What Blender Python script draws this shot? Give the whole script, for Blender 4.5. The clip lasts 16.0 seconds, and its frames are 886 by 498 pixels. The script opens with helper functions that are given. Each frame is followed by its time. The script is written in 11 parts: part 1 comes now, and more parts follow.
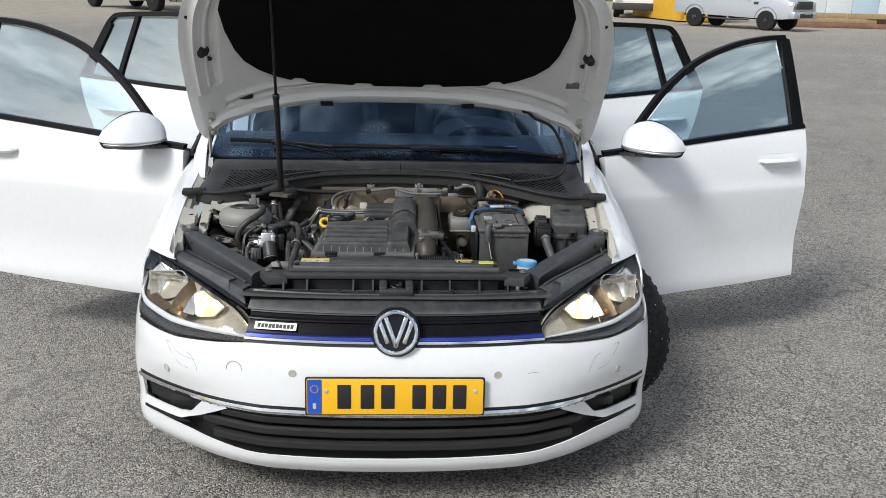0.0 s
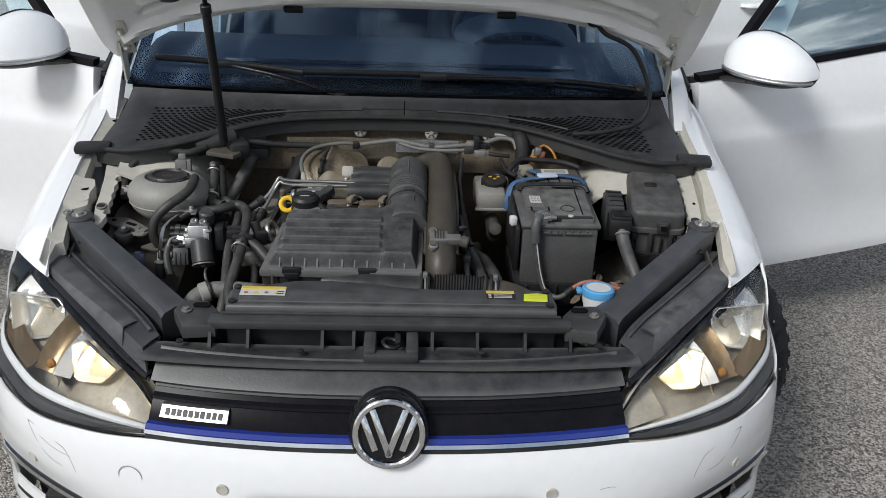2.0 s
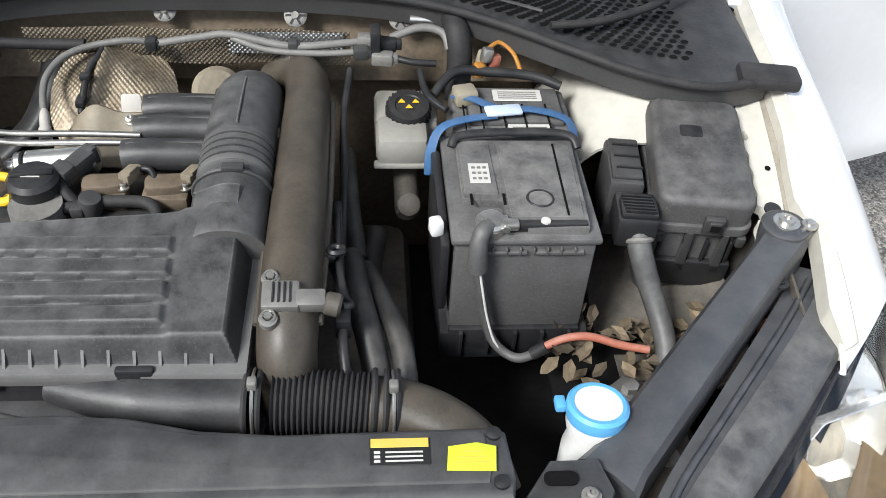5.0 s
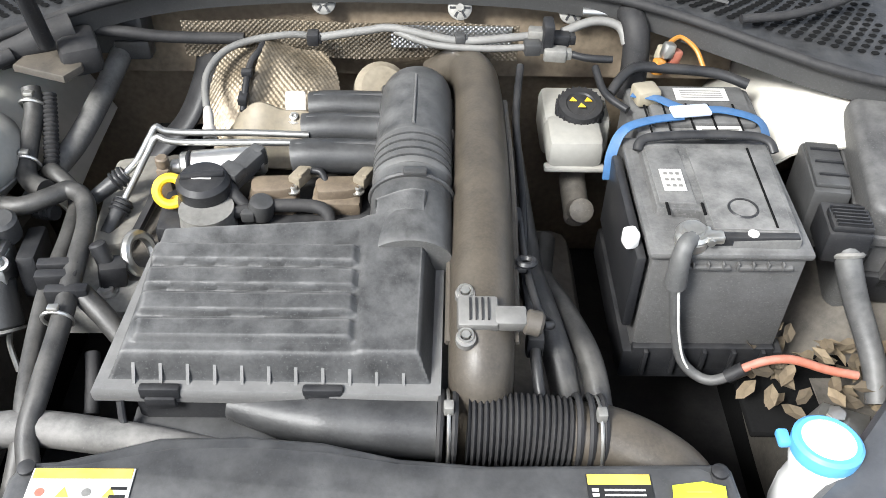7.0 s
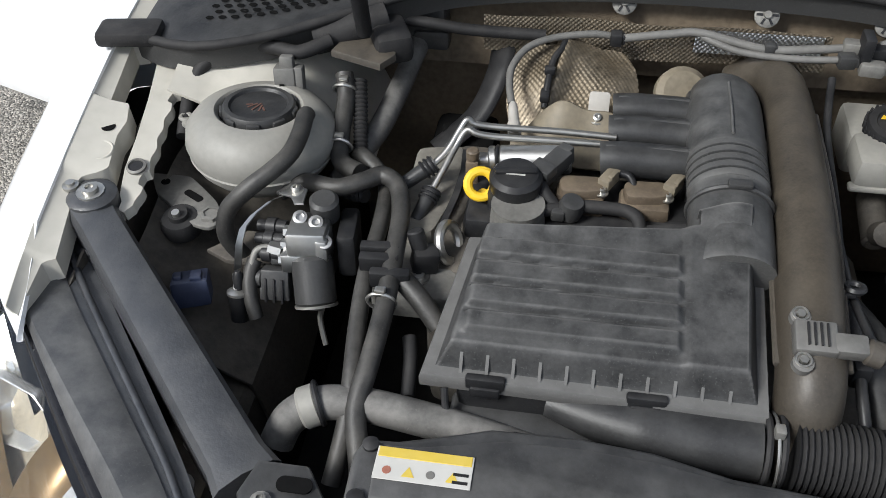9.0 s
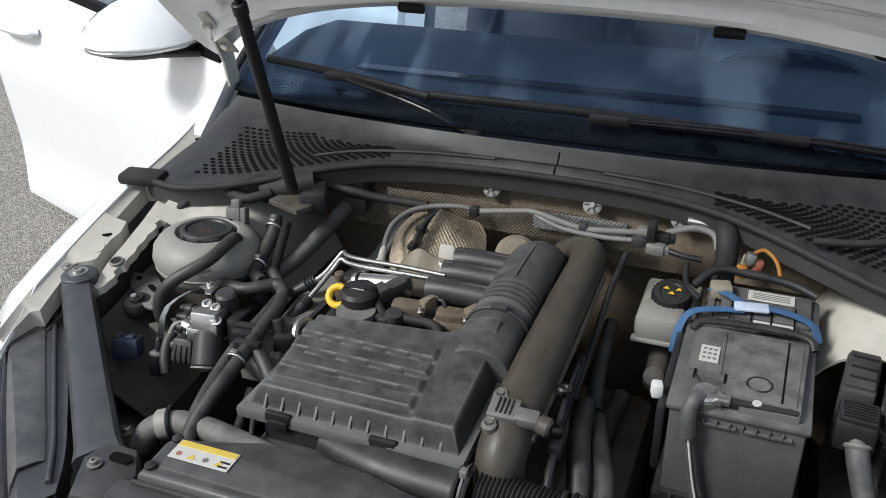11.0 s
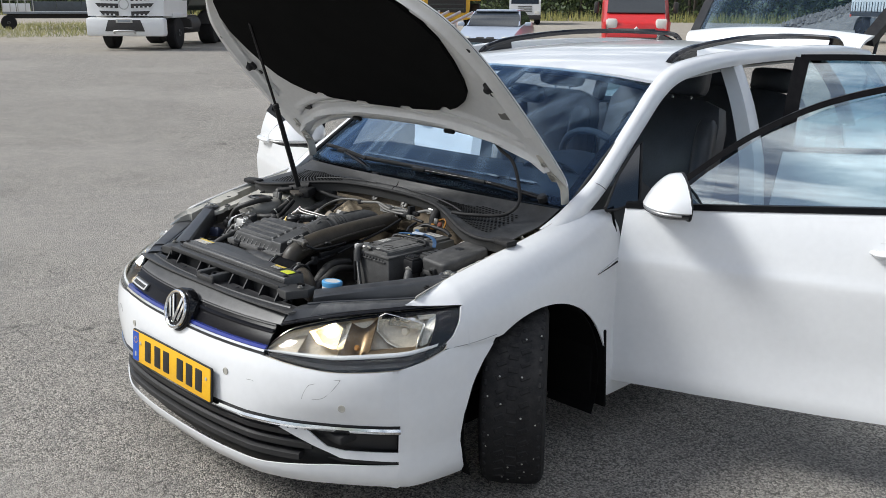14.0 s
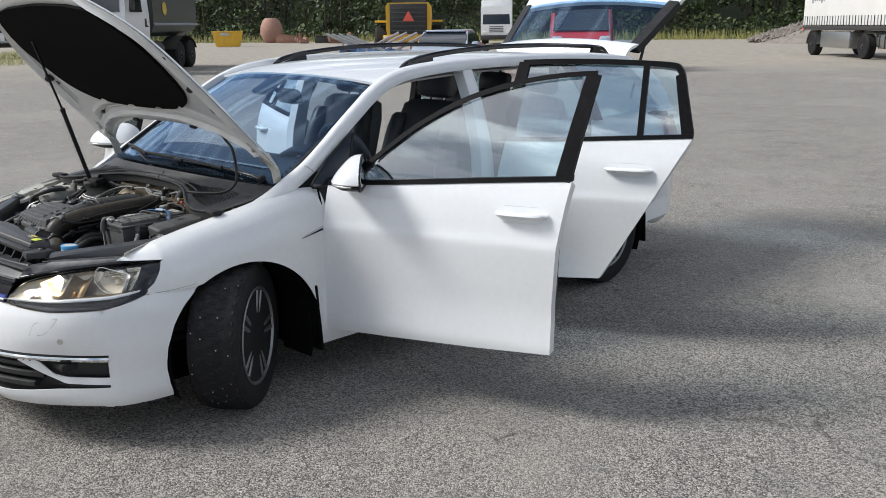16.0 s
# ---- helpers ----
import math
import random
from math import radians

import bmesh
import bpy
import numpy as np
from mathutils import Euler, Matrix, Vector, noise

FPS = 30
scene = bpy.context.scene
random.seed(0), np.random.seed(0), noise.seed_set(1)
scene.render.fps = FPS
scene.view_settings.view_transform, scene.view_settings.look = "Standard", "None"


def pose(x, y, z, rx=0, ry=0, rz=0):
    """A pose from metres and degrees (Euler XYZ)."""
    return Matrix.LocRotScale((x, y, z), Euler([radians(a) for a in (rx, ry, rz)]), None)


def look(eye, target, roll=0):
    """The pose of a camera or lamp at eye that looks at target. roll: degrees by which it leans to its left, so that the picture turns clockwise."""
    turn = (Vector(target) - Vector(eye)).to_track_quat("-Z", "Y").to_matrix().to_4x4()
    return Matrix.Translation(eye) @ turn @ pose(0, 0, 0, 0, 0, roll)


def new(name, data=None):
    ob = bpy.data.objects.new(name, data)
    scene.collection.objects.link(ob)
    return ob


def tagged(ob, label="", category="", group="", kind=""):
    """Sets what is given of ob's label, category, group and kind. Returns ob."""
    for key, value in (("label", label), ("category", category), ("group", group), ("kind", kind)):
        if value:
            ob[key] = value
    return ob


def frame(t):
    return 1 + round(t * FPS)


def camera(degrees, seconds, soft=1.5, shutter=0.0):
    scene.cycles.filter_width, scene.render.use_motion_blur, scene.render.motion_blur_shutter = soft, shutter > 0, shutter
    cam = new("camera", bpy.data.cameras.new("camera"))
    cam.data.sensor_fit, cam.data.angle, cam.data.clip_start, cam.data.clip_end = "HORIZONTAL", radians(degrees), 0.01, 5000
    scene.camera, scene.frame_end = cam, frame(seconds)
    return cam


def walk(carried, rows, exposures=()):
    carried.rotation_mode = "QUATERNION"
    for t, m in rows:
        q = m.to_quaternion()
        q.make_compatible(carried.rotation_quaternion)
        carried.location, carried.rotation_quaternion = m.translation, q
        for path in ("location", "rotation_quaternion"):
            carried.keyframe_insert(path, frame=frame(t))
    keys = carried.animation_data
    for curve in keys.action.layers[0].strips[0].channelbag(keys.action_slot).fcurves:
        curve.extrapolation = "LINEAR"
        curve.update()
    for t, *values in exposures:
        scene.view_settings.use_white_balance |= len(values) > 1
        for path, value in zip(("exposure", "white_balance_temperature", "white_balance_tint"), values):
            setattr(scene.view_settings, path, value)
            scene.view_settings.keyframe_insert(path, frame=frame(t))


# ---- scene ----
cam = camera(51.9, 16.0, soft=0.85)
PATH = [
    (0, (-0.009, -2.498, 1.622), (0.099, -0.584, 1.053), 1.5),
    (0.5, (-0.004, -2.219, 1.632), (0.103, -0.341, 0.952), 1.5),
    (1, (0.055, -1.895, 1.644), (0.143, -0.051, 0.873), 1.0),
    (1.5, (0.052, -1.613, 1.632), (0.127, 0.175, 0.739), 1.8),
    (2, (0.024, -1.321, 1.65), (0.106, 0.467, 0.758), 2.2),
    (2.5, (0.02, -1.068, 1.638), (0.12, 0.709, 0.726), 2.6),
    (3, (0.065, -0.847, 1.624), (0.161, 0.854, 0.577), 2.9),
    (3.5, (0.087, -0.626, 1.582), (0.196, 1.055, 0.504), 3.2),
    (4, (0.127, -0.43, 1.51), (0.289, 1.154, 0.3), 3.5),
    (4.2, (0.151, -0.382, 1.5), (0.346, 1.169, 0.253), 3.4),
    (6.3, (0.189, -0.187, 1.488), (0.295, 1.256, 0.107), 4.0),
    (6.5, (0.142, -0.183, 1.454), (0.231, 1.292, 0.106), 3.0),
    (7, (0.041, -0.182, 1.456), (0.082, 1.284, 0.096), 1.7),
    (7.5, (-0.067, -0.185, 1.463), (-0.134, 1.265, 0.087), 0.1),
    (8, (-0.12, -0.186, 1.462), (-0.282, 1.249, 0.079), -1.4),
    (8.5, (-0.142, -0.185, 1.46), (-0.357, 1.239, 0.073), -1.5),
    (9, (-0.153, -0.185, 1.47), (-0.408, 1.237, 0.087), -1.4),
    (9.5, (-0.127, -0.185, 1.486), (-0.426, 1.322, 0.205), -1.3),
    (9.7, (-0.088, -0.188, 1.494), (-0.406, 1.358, 0.265), -1.4),
    (11.8, (0.922, -0.692, 1.567), (-0.079, 0.807, 0.7), -1.0),
    (12, (1.099, -0.747, 1.558), (0.01, 0.694, 0.699), -1.2),
    (12.5, (1.471, -0.992, 1.588), (0.296, 0.416, 0.79), -1.2),
    (13, (1.842, -1.17, 1.62), (0.627, 0.227, 0.864), -1.4),
    (13.5, (2.271, -1.264, 1.625), (0.952, 0.063, 0.918), -0.2),
    (14, (2.681, -1.415, 1.621), (1.312, -0.053, 1.098), 0.3),
    (14.5, (3.029, -1.521, 1.645), (1.656, -0.16, 1.129), 1.0),
    (15, (3.419, -1.521, 1.605), (2.041, -0.156, 1.12), 0.5),
    (15.5, (3.72, -1.4, 1.57), (2.351, -0.024, 1.087), -0.6),
    (16, (4.013, -1.165, 1.592), (2.649, 0.217, 1.113), -0.8),
]
walk(cam, [(t, look(eye, target, roll)) for t, eye, target, roll in PATH], [(0, 0.15), (1.5, 0.0), (2.5, -0.04), (3, 0.06), (3.5, 0.42), (4, 0.8), (6.3, 1.3), (7, 1.80), (7.6, 1.43), (8.2, 0.92), (9.0, 0.55), (9.5, 0.05), (11.8, 0.5), (13, 0.42), (14.5, 0.24), (16, 0.25)])

# ---- light ----
SUN_FROM = Vector((-0.95, -0.93, 1.27)).normalized()
world = bpy.data.worlds.new("sky")
scene.world = world
world.use_nodes = True
wn, wl = world.node_tree.nodes, world.node_tree.links
wn.clear()
sky = wn.new("ShaderNodeTexSky")
sky.sky_type = "NISHITA"
sky.sun_disc = False
sky.sun_elevation = math.asin(SUN_FROM.z)
sky.sun_rotation = math.atan2(SUN_FROM.x, SUN_FROM.y)
sky.air_density, sky.dust_density, sky.ozone_density = 1.0, 2.2, 1.2
tc = wn.new("ShaderNodeTexCoord")
mp = wn.new("ShaderNodeMapping")
mp.inputs["Scale"].default_value = (1.4, 1.4, 6.5)
cl = wn.new("ShaderNodeTexNoise")
cl.inputs["Scale"].default_value, cl.inputs["Detail"].default_value, cl.inputs["Roughness"].default_value = 2.6, 7, 0.58
cr = wn.new("ShaderNodeValToRGB")
cr.color_ramp.elements[0].position, cr.color_ramp.elements[0].color = 0.47, (0, 0, 0, 1)
cr.color_ramp.elements[1].position, cr.color_ramp.elements[1].color = 0.57, (0.85, 0.85, 0.85, 1)
mx = wn.new("ShaderNodeMix")
mx.data_type = "RGBA"
mx.inputs["B"].default_value = (10.5, 10.8, 11.3, 1)
n2 = wn.new("ShaderNodeTexNoise")
n2.inputs["Scale"].default_value, n2.inputs["Detail"].default_value = 3.1, 5
cm = wn.new("ShaderNodeValToRGB")
cm.color_ramp.elements[0].position, cm.color_ramp.elements[0].color = 0.40, (0.30, 0.33, 0.38, 1)
cm.color_ramp.elements[1].position, cm.color_ramp.elements[1].color = 0.58, (1, 1, 1, 1)
cs = wn.new("ShaderNodeMix")
cs.data_type, cs.blend_type = "RGBA", "MULTIPLY"
cs.inputs["Factor"].default_value = 1.0
cs.inputs["A"].default_value = (14.5, 14.9, 15.6, 1)
bg = wn.new("ShaderNodeBackground")
bg.inputs["Strength"].default_value = 0.086
wo = wn.new("ShaderNodeOutputWorld")
wl.new(tc.outputs["Generated"], mp.inputs["Vector"])
wl.new(mp.outputs["Vector"], cl.inputs["Vector"])
wl.new(cl.outputs["Fac"], cr.inputs["Fac"])
wl.new(cr.outputs["Color"], mx.inputs["Factor"])
wl.new(sky.outputs["Color"], mx.inputs["A"])
wl.new(mp.outputs["Vector"], n2.inputs["Vector"])
wl.new(n2.outputs["Fac"], cm.inputs["Fac"])
wl.new(cm.outputs["Color"], cs.inputs["B"])
wl.new(cs.outputs["Result"], mx.inputs["B"])
wl.new(mx.outputs["Result"], bg.inputs["Color"])
wl.new(bg.outputs["Background"], wo.inputs["Surface"])
sun = new("sun", bpy.data.lights.new("sun", "SUN"))
sun.data.energy, sun.data.angle, sun.data.color = 2.95, radians(17.0), (0.97, 0.985, 0.975)
sun.matrix_world = look(tuple(SUN_FROM * 60), (0, 0, 0))
scene.view_settings.exposure = 0.0

# ---- materials ----
def nodes_of(name):
    m = bpy.data.materials.new(name)
    m.use_nodes = True
    nt = m.node_tree
    return m, nt, nt.nodes["Principled BSDF"]


def mat(name, col, rough=0.5, metal=0.0, vary=0.12, scale=9.0, fine=120.0, bump=0.0, dust=0.0, dust_col=(0.29, 0.28, 0.26), coat=0.0, spec=0.5, emit=None, rnd=0.0, edge=0.0):
    """Base colour with two scales of variation, dust that settles on faces that look up in patches, and a fine relief."""
    m, nt, b = nodes_of(name)
    N, L = nt.nodes, nt.links
    g = N.new("ShaderNodeNewGeometry")
    n1 = N.new("ShaderNodeTexNoise")
    n1.inputs["Scale"].default_value, n1.inputs["Detail"].default_value = scale, 5
    n2 = N.new("ShaderNodeTexNoise")
    n2.inputs["Scale"].default_value, n2.inputs["Detail"].default_value = fine, 3
    L.new(g.outputs["Position"], n1.inputs["Vector"])
    L.new(g.outputs["Position"], n2.inputs["Vector"])
    mix = N.new("ShaderNodeMix")
    mix.data_type = "RGBA"
    mix.inputs["A"].default_value = (*[max(0, c * (1 - vary)) for c in col], 1)
    mix.inputs["B"].default_value = (*[min(1, c * (1 + vary)) for c in col], 1)
    add = N.new("ShaderNodeMath")
    add.operation = "MULTIPLY_ADD"
    add.inputs[1].default_value, add.inputs[2].default_value = 0.5, 0.0
    ad2 = N.new("ShaderNodeMath")
    ad2.operation = "MULTIPLY_ADD"
    ad2.inputs[1].default_value = 0.5
    L.new(n1.outputs["Fac"], add.inputs[0])
    L.new(n2.outputs["Fac"], ad2.inputs[0])
    L.new(add.outputs[0], ad2.inputs[2])
    con = N.new("ShaderNodeMapRange")
    con.inputs["From Min"].default_value, con.inputs["From Max"].default_value = 0.3, 0.7
    L.new(ad2.outputs[0], con.inputs["Value"])
    L.new(con.outputs["Result"], mix.inputs["Factor"])
    out = mix.outputs["Result"]
    if rnd:
        oi = N.new("ShaderNodeObjectInfo")
        hs = N.new("ShaderNodeHueSaturation")
        mr = N.new("ShaderNodeMapRange")
        mr.inputs["To Min"].default_value, mr.inputs["To Max"].default_value = 1 - rnd, 1 + rnd
        L.new(oi.outputs["Random"], mr.inputs["Value"])
        L.new(mr.outputs["Result"], hs.inputs["Value"])
        L.new(out, hs.inputs["Color"])
        out = hs.outputs["Color"]
    if dust:
        n3 = N.new("ShaderNodeTexNoise")
        n3.inputs["Scale"].default_value, n3.inputs["Detail"].default_value, n3.inputs["Roughness"].default_value = 30.0, 9, 0.64
        L.new(g.outputs["Position"], n3.inputs["Vector"])
        r3 = N.new("ShaderNodeMapRange")
        r3.inputs["From Min"].default_value, r3.inputs["From Max"].default_value, r3.inputs["To Max"].default_value = 0.36, 0.70, dust
        r3.inputs["To Min"].default_value = 0.14 * dust
        L.new(n3.outputs["Fac"], r3.inputs["Value"])
        sp = N.new("ShaderNodeSeparateXYZ")
        L.new(g.outputs["Normal"], sp.inputs[0])
        up = N.new("ShaderNodeMapRange")
        up.inputs["From Min"].default_value, up.inputs["From Max"].default_value, up.inputs["To Min"].default_value = -0.1, 0.9, 0.20
        L.new(sp.outputs["Z"], up.inputs["Value"])
        ml = N.new("ShaderNodeMath")
        ml.operation = "MULTIPLY"
        n4 = N.new("ShaderNodeTexNoise")
        n4.inputs["Scale"].default_value, n4.inputs["Detail"].default_value = 6.0, 3
        L.new(g.outputs["Position"], n4.inputs["Vector"])
        r4 = N.new("ShaderNodeMapRange")
        r4.inputs["From Min"].default_value, r4.inputs["From Max"].default_value, r4.inputs["To Min"].default_value = 0.32, 0.68, 0.62
        L.new(n4.outputs["Fac"], r4.inputs["Value"])
        m4 = N.new("ShaderNodeMath")
        m4.operation = "MULTIPLY"
        L.new(r3.outputs["Result"], m4.inputs[0])
        L.new(r4.outputs["Result"], m4.inputs[1])
        L.new(m4.outputs[0], ml.inputs[0])
        L.new(up.outputs["Result"], ml.inputs[1])
        # grit: small specks that cling anywhere
        n5 = N.new("ShaderNodeTexNoise")
        n5.inputs["Scale"].default_value, n5.inputs["Detail"].default_value = 420.0, 2
        L.new(g.outputs["Position"], n5.inputs["Vector"])
        r5 = N.new("ShaderNodeMapRange")
        r5.inputs["From Min"].default_value, r5.inputs["From Max"].default_value, r5.inputs["To Max"].default_value = 0.54, 0.74, min(0.35, dust * 0.5)
        L.new(n5.outputs["Fac"], r5.inputs["Value"])
        mxn = N.new("ShaderNodeMath")
        mxn.operation = "MAXIMUM"
        L.new(ml.outputs[0], mxn.inputs[0])
        L.new(r5.outputs["Result"], mxn.inputs[1])
        dm = N.new("ShaderNodeMix")
        dm.data_type = "RGBA"
        dm.inputs["B"].default_value = (*dust_col, 1)
        L.new(mxn.outputs[0], dm.inputs["Factor"])
        L.new(out, dm.inputs["A"])
        out = dm.outputs["Result"]
        if edge:
            # rubbed, paler edges
            pe = N.new("ShaderNodeMapRange")
            pe.inputs["From Min"].default_value, pe.inputs["From Max"].default_value, pe.inputs["To Max"].default_value = 0.51, 0.60, edge
            L.new(g.outputs["Pointiness"], pe.inputs["Value"])
            em_ = N.new("ShaderNodeMix")
            em_.data_type = "RGBA"
            em_.inputs["B"].default_value = (0.26, 0.255, 0.245, 1)
            L.new(pe.outputs["Result"], em_.inputs["Factor"])
            L.new(out, em_.inputs["A"])
            out = em_.outputs["Result"]
        rr = N.new("ShaderNodeMapRange")
        rr.inputs["To Min"].default_value, rr.inputs["To Max"].default_value = rough, min(1, rough + 0.45)
        L.new(ml.outputs[0], rr.inputs["Value"])
        L.new(rr.outputs["Result"], b.inputs["Roughness"])
    else:
        b.inputs["Roughness"].default_value = rough
    L.new(out, b.inputs["Base Color"])
    b.inputs["Metallic"].default_value = metal
    b.inputs["Specular IOR Level"].default_value = spec
    b.inputs["Coat Weight"].default_value = coat
    b.inputs["Coat Roughness"].default_value = 0.04
    if bump:
        bp = N.new("ShaderNodeBump")
        bp.inputs["Strength"].default_value, bp.inputs["Distance"].default_value = bump, 0.0008
        L.new(n2.outputs["Fac"], bp.inputs["Height"])
        L.new(bp.outputs["Normal"], b.inputs["Normal"])
    if emit:
        b.inputs["Emission Color"].default_value = (*emit[0], 1)
        b.inputs["Emission Strength"].default_value = emit[1]
    return m


def glass_mat(name, tint, gloss_ior=1.45, rough=0.0, dirt=0.0, gloss=(1, 1, 1), grow=4.0):
    """A thin pane: tinted, see-through, with a mirror's gloss that grows at a slant and a film of dirt."""
    m, nt, b = nodes_of(name)
    N, L = nt.nodes, nt.links
    N.remove(b)
    tr = N.new("ShaderNodeBsdfTransparent")
    tr.inputs["Color"].default_value = (*tint, 1)
    gl = N.new("ShaderNodeBsdfGlossy")
    gl.inputs["Roughness"].default_value = rough
    gl.inputs["Color"].default_value = (*gloss, 1)
    lw = N.new("ShaderNodeLayerWeight")
    lw.inputs["Blend"].default_value = 0.5
    pw = N.new("ShaderNodeMath")
    pw.operation = "POWER"
    pw.inputs[1].default_value = grow
    L.new(lw.outputs["Facing"], pw.inputs[0])
    fr = N.new("ShaderNodeMapRange")
    f0 = ((gloss_ior - 1) / (gloss_ior + 1)) ** 2
    fr.inputs["To Min"].default_value, fr.inputs["To Max"].default_value = f0, 1.0
    L.new(pw.outputs[0], fr.inputs["Value"])
    ms = N.new("ShaderNodeMixShader")
    L.new(fr.outputs["Result"], ms.inputs["Fac"])
    L.new(tr.outputs["BSDF"], ms.inputs[1])
    L.new(gl.outputs["BSDF"], ms.inputs[2])
    top = ms.outputs["Shader"]
    if dirt:
        df = N.new("ShaderNodeBsdfDiffuse")
        df.inputs["Color"].default_value = (0.55, 0.55, 0.52, 1)
        no = N.new("ShaderNodeTexNoise")
        no.inputs["Scale"].default_value, no.inputs["Detail"].default_value = 6, 6
        mr = N.new("ShaderNodeMapRange")
        mr.inputs["From Min"].default_value, mr.inputs["From Max"].default_value, mr.inputs["To Max"].default_value = 0.4, 0.8, dirt
        m2 = N.new("ShaderNodeMixShader")
        L.new(no.outputs["Fac"], mr.inputs["Value"])
        L.new(mr.outputs["Result"], m2.inputs["Fac"])
        L.new(top, m2.inputs[1])
        L.new(df.outputs["BSDF"], m2.inputs[2])
        top = m2.outputs["Shader"]
    L.new(top, N["Material Output"].inputs["Surface"])
    return m


PAINT = mat("white_car_paint", (0.79, 0.798, 0.803), 0.28, vary=0.03, scale=3, fine=40, coat=0.8, dust=0.10, dust_col=(0.55, 0.53, 0.49))
# body paint again, darkened to hold the shade of the handle's hollow
PAINT_SHADE = mat("white_paint_shaded", (0.70, 0.70, 0.695), 0.4, vary=0.03, scale=3, fine=40)
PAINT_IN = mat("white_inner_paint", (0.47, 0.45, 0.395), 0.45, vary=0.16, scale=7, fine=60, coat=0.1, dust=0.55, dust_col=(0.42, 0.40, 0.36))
PLASTIC = mat("dusty_black_plastic", (0.012, 0.0125, 0.0135), 0.42, vary=0.5, bump=0.3, fine=260, spec=0.38, dust=0.21, edge=0.12, dust_col=(0.19, 0.188, 0.184), scale=24)
PLASTIC_BROWN = mat("dusty_brown_plastic", (0.036, 0.030, 0.023), 0.42, vary=0.4, bump=0.25, fine=300, spec=0.38, dust=0.31, edge=0.10, dust_col=(0.19, 0.158, 0.118))
PLASTIC_D = mat("dark_plastic", (0.010, 0.0105, 0.012), 0.40, vary=0.3, bump=0.15, fine=300, spec=0.3, dust=0.18, dust_col=(0.20, 0.19, 0.18))
TRIM_GREY = mat("grey_black_trim", (0.016, 0.016, 0.017), 0.5, vary=0.25, bump=0.3, fine=400, dust=0.12, dust_col=(0.16, 0.15, 0.14))
SEAM_GREY = mat("seam_grey", (0.22, 0.22, 0.215), 0.6, vary=0.1)
GLOSS = mat("gloss_black_trim", (0.006, 0.006, 0.008), 0.08, vary=0.2, spec=0.3, coat=0.1, dust=0.05)
RUBBER = mat("black_rubber", (0.014, 0.014, 0.015), 0.65, spec=0.3, vary=0.3, bump=0.4, fine=200, dust=0.22, dust_col=(0.15, 0.14, 0.13))
TYRE = mat("tyre_rubber", (0.012, 0.012, 0.013), 0.75, spec=0.2, vary=0.3, bump=0.5, fine=150, dust=0.35, dust_col=(0.16, 0.15, 0.14))
HOSE = mat("hose_rubber", (0.018, 0.0178, 0.0175), 0.48, vary=0.45, scale=30, bump=0.5, fine=200, dust=0.30, dust_col=(0.22, 0.205, 0.18))
CHROME = mat("chrome", (0.80, 0.81, 0.82), 0.10, metal=1.0, vary=0.04)
SATIN = mat("satin_aluminium", (0.52, 0.52, 0.51), 0.38, metal=1.0, vary=0.15, bump=0.2, dust=0.30)
CASTING = mat("cast_metal", (0.21, 0.205, 0.19), 0.6, metal=0.6, vary=0.3, bump=0.6, fine=160, dust=0.55)
STEEL = mat("zinc_steel", (0.50, 0.49, 0.46), 0.35, metal=0.9, vary=0.2, dust=0.25)
FOIL = mat("heat_shield_foil", (0.17, 0.145, 0.11), 0.42, metal=0.7, vary=0.6, scale=16, bump=0.2, dust=0.5, dust_col=(0.155, 0.11, 0.058))
FOIL_CLEAN = mat("bright_foil", (0.72, 0.72, 0.72), 0.28, metal=0.95, vary=0.2, dust=0.15)
FIREWALL = mat("brown_insulation", (0.15, 0.118, 0.082), 0.9, vary=0.35, bump=0.5, scale=14, dust=0.3, dust_col=(0.24, 0.18, 0.12))
BLUE_STRIP = mat("blue_strip", (0.025, 0.045, 0.27), 0.18, metal=0.3, vary=0.05, coat=0.5)
BLUE_STRAP = mat("blue_tape", (0.025, 0.095, 0.22), 0.5, vary=0.2, dust=0.2)
BLUE_CAP = mat("blue_cap", (0.09, 0.32, 0.58), 0.4, vary=0.08)
GREY_PLUG = mat("grey_plug_plastic", (0.10, 0.098, 0.092), 0.5, vary=0.2, dust=0.3)
COVER_GREY = mat("grey_beige_cover", (0.17, 0.16, 0.14), 0.6, vary=0.3, scale=14, bump=0.4, dust=0.4, dust_col=(0.26, 0.24, 0.20))
COIL_PLUG = mat("tan_plug_plastic", (0.17, 0.145, 0.105), 0.55, vary=0.3, dust=0.4, dust_col=(0.25, 0.21, 0.15))
TAB_WHITE = mat("dull_white_metal", (0.36, 0.34, 0.31), 0.55, vary=0.1, dust=0.2)
BOARD_BLUE = mat("blue_grey_boards", (0.075, 0.088, 0.10), 0.6, vary=0.25, scale=3, dust=0.2)
CHANNEL_TAN = mat("dusty_channel", (0.26, 0.235, 0.19), 0.6, vary=0.3, scale=20, dust=0.3)
BATTERY_TOP = mat("dusty_battery_lid", (0.030, 0.030, 0.030), 0.55, vary=0.5, scale=24, bump=0.6, fine=240, spec=0.35, dust=0.70, edge=0.25, dust_col=(0.24, 0.235, 0.225))
CABLE_GREY = mat("worn_grey_cable", (0.055, 0.055, 0.055), 0.5, vary=0.3, dust=0.3, dust_col=(0.24, 0.235, 0.22))
FUSE_TOP = mat("dust_grey_box", (0.020, 0.020, 0.021), 0.48, vary=0.5, scale=24, bump=0.35, fine=260, spec=0.36, dust=0.55, edge=0.2, dust_col=(0.215, 0.21, 0.202))
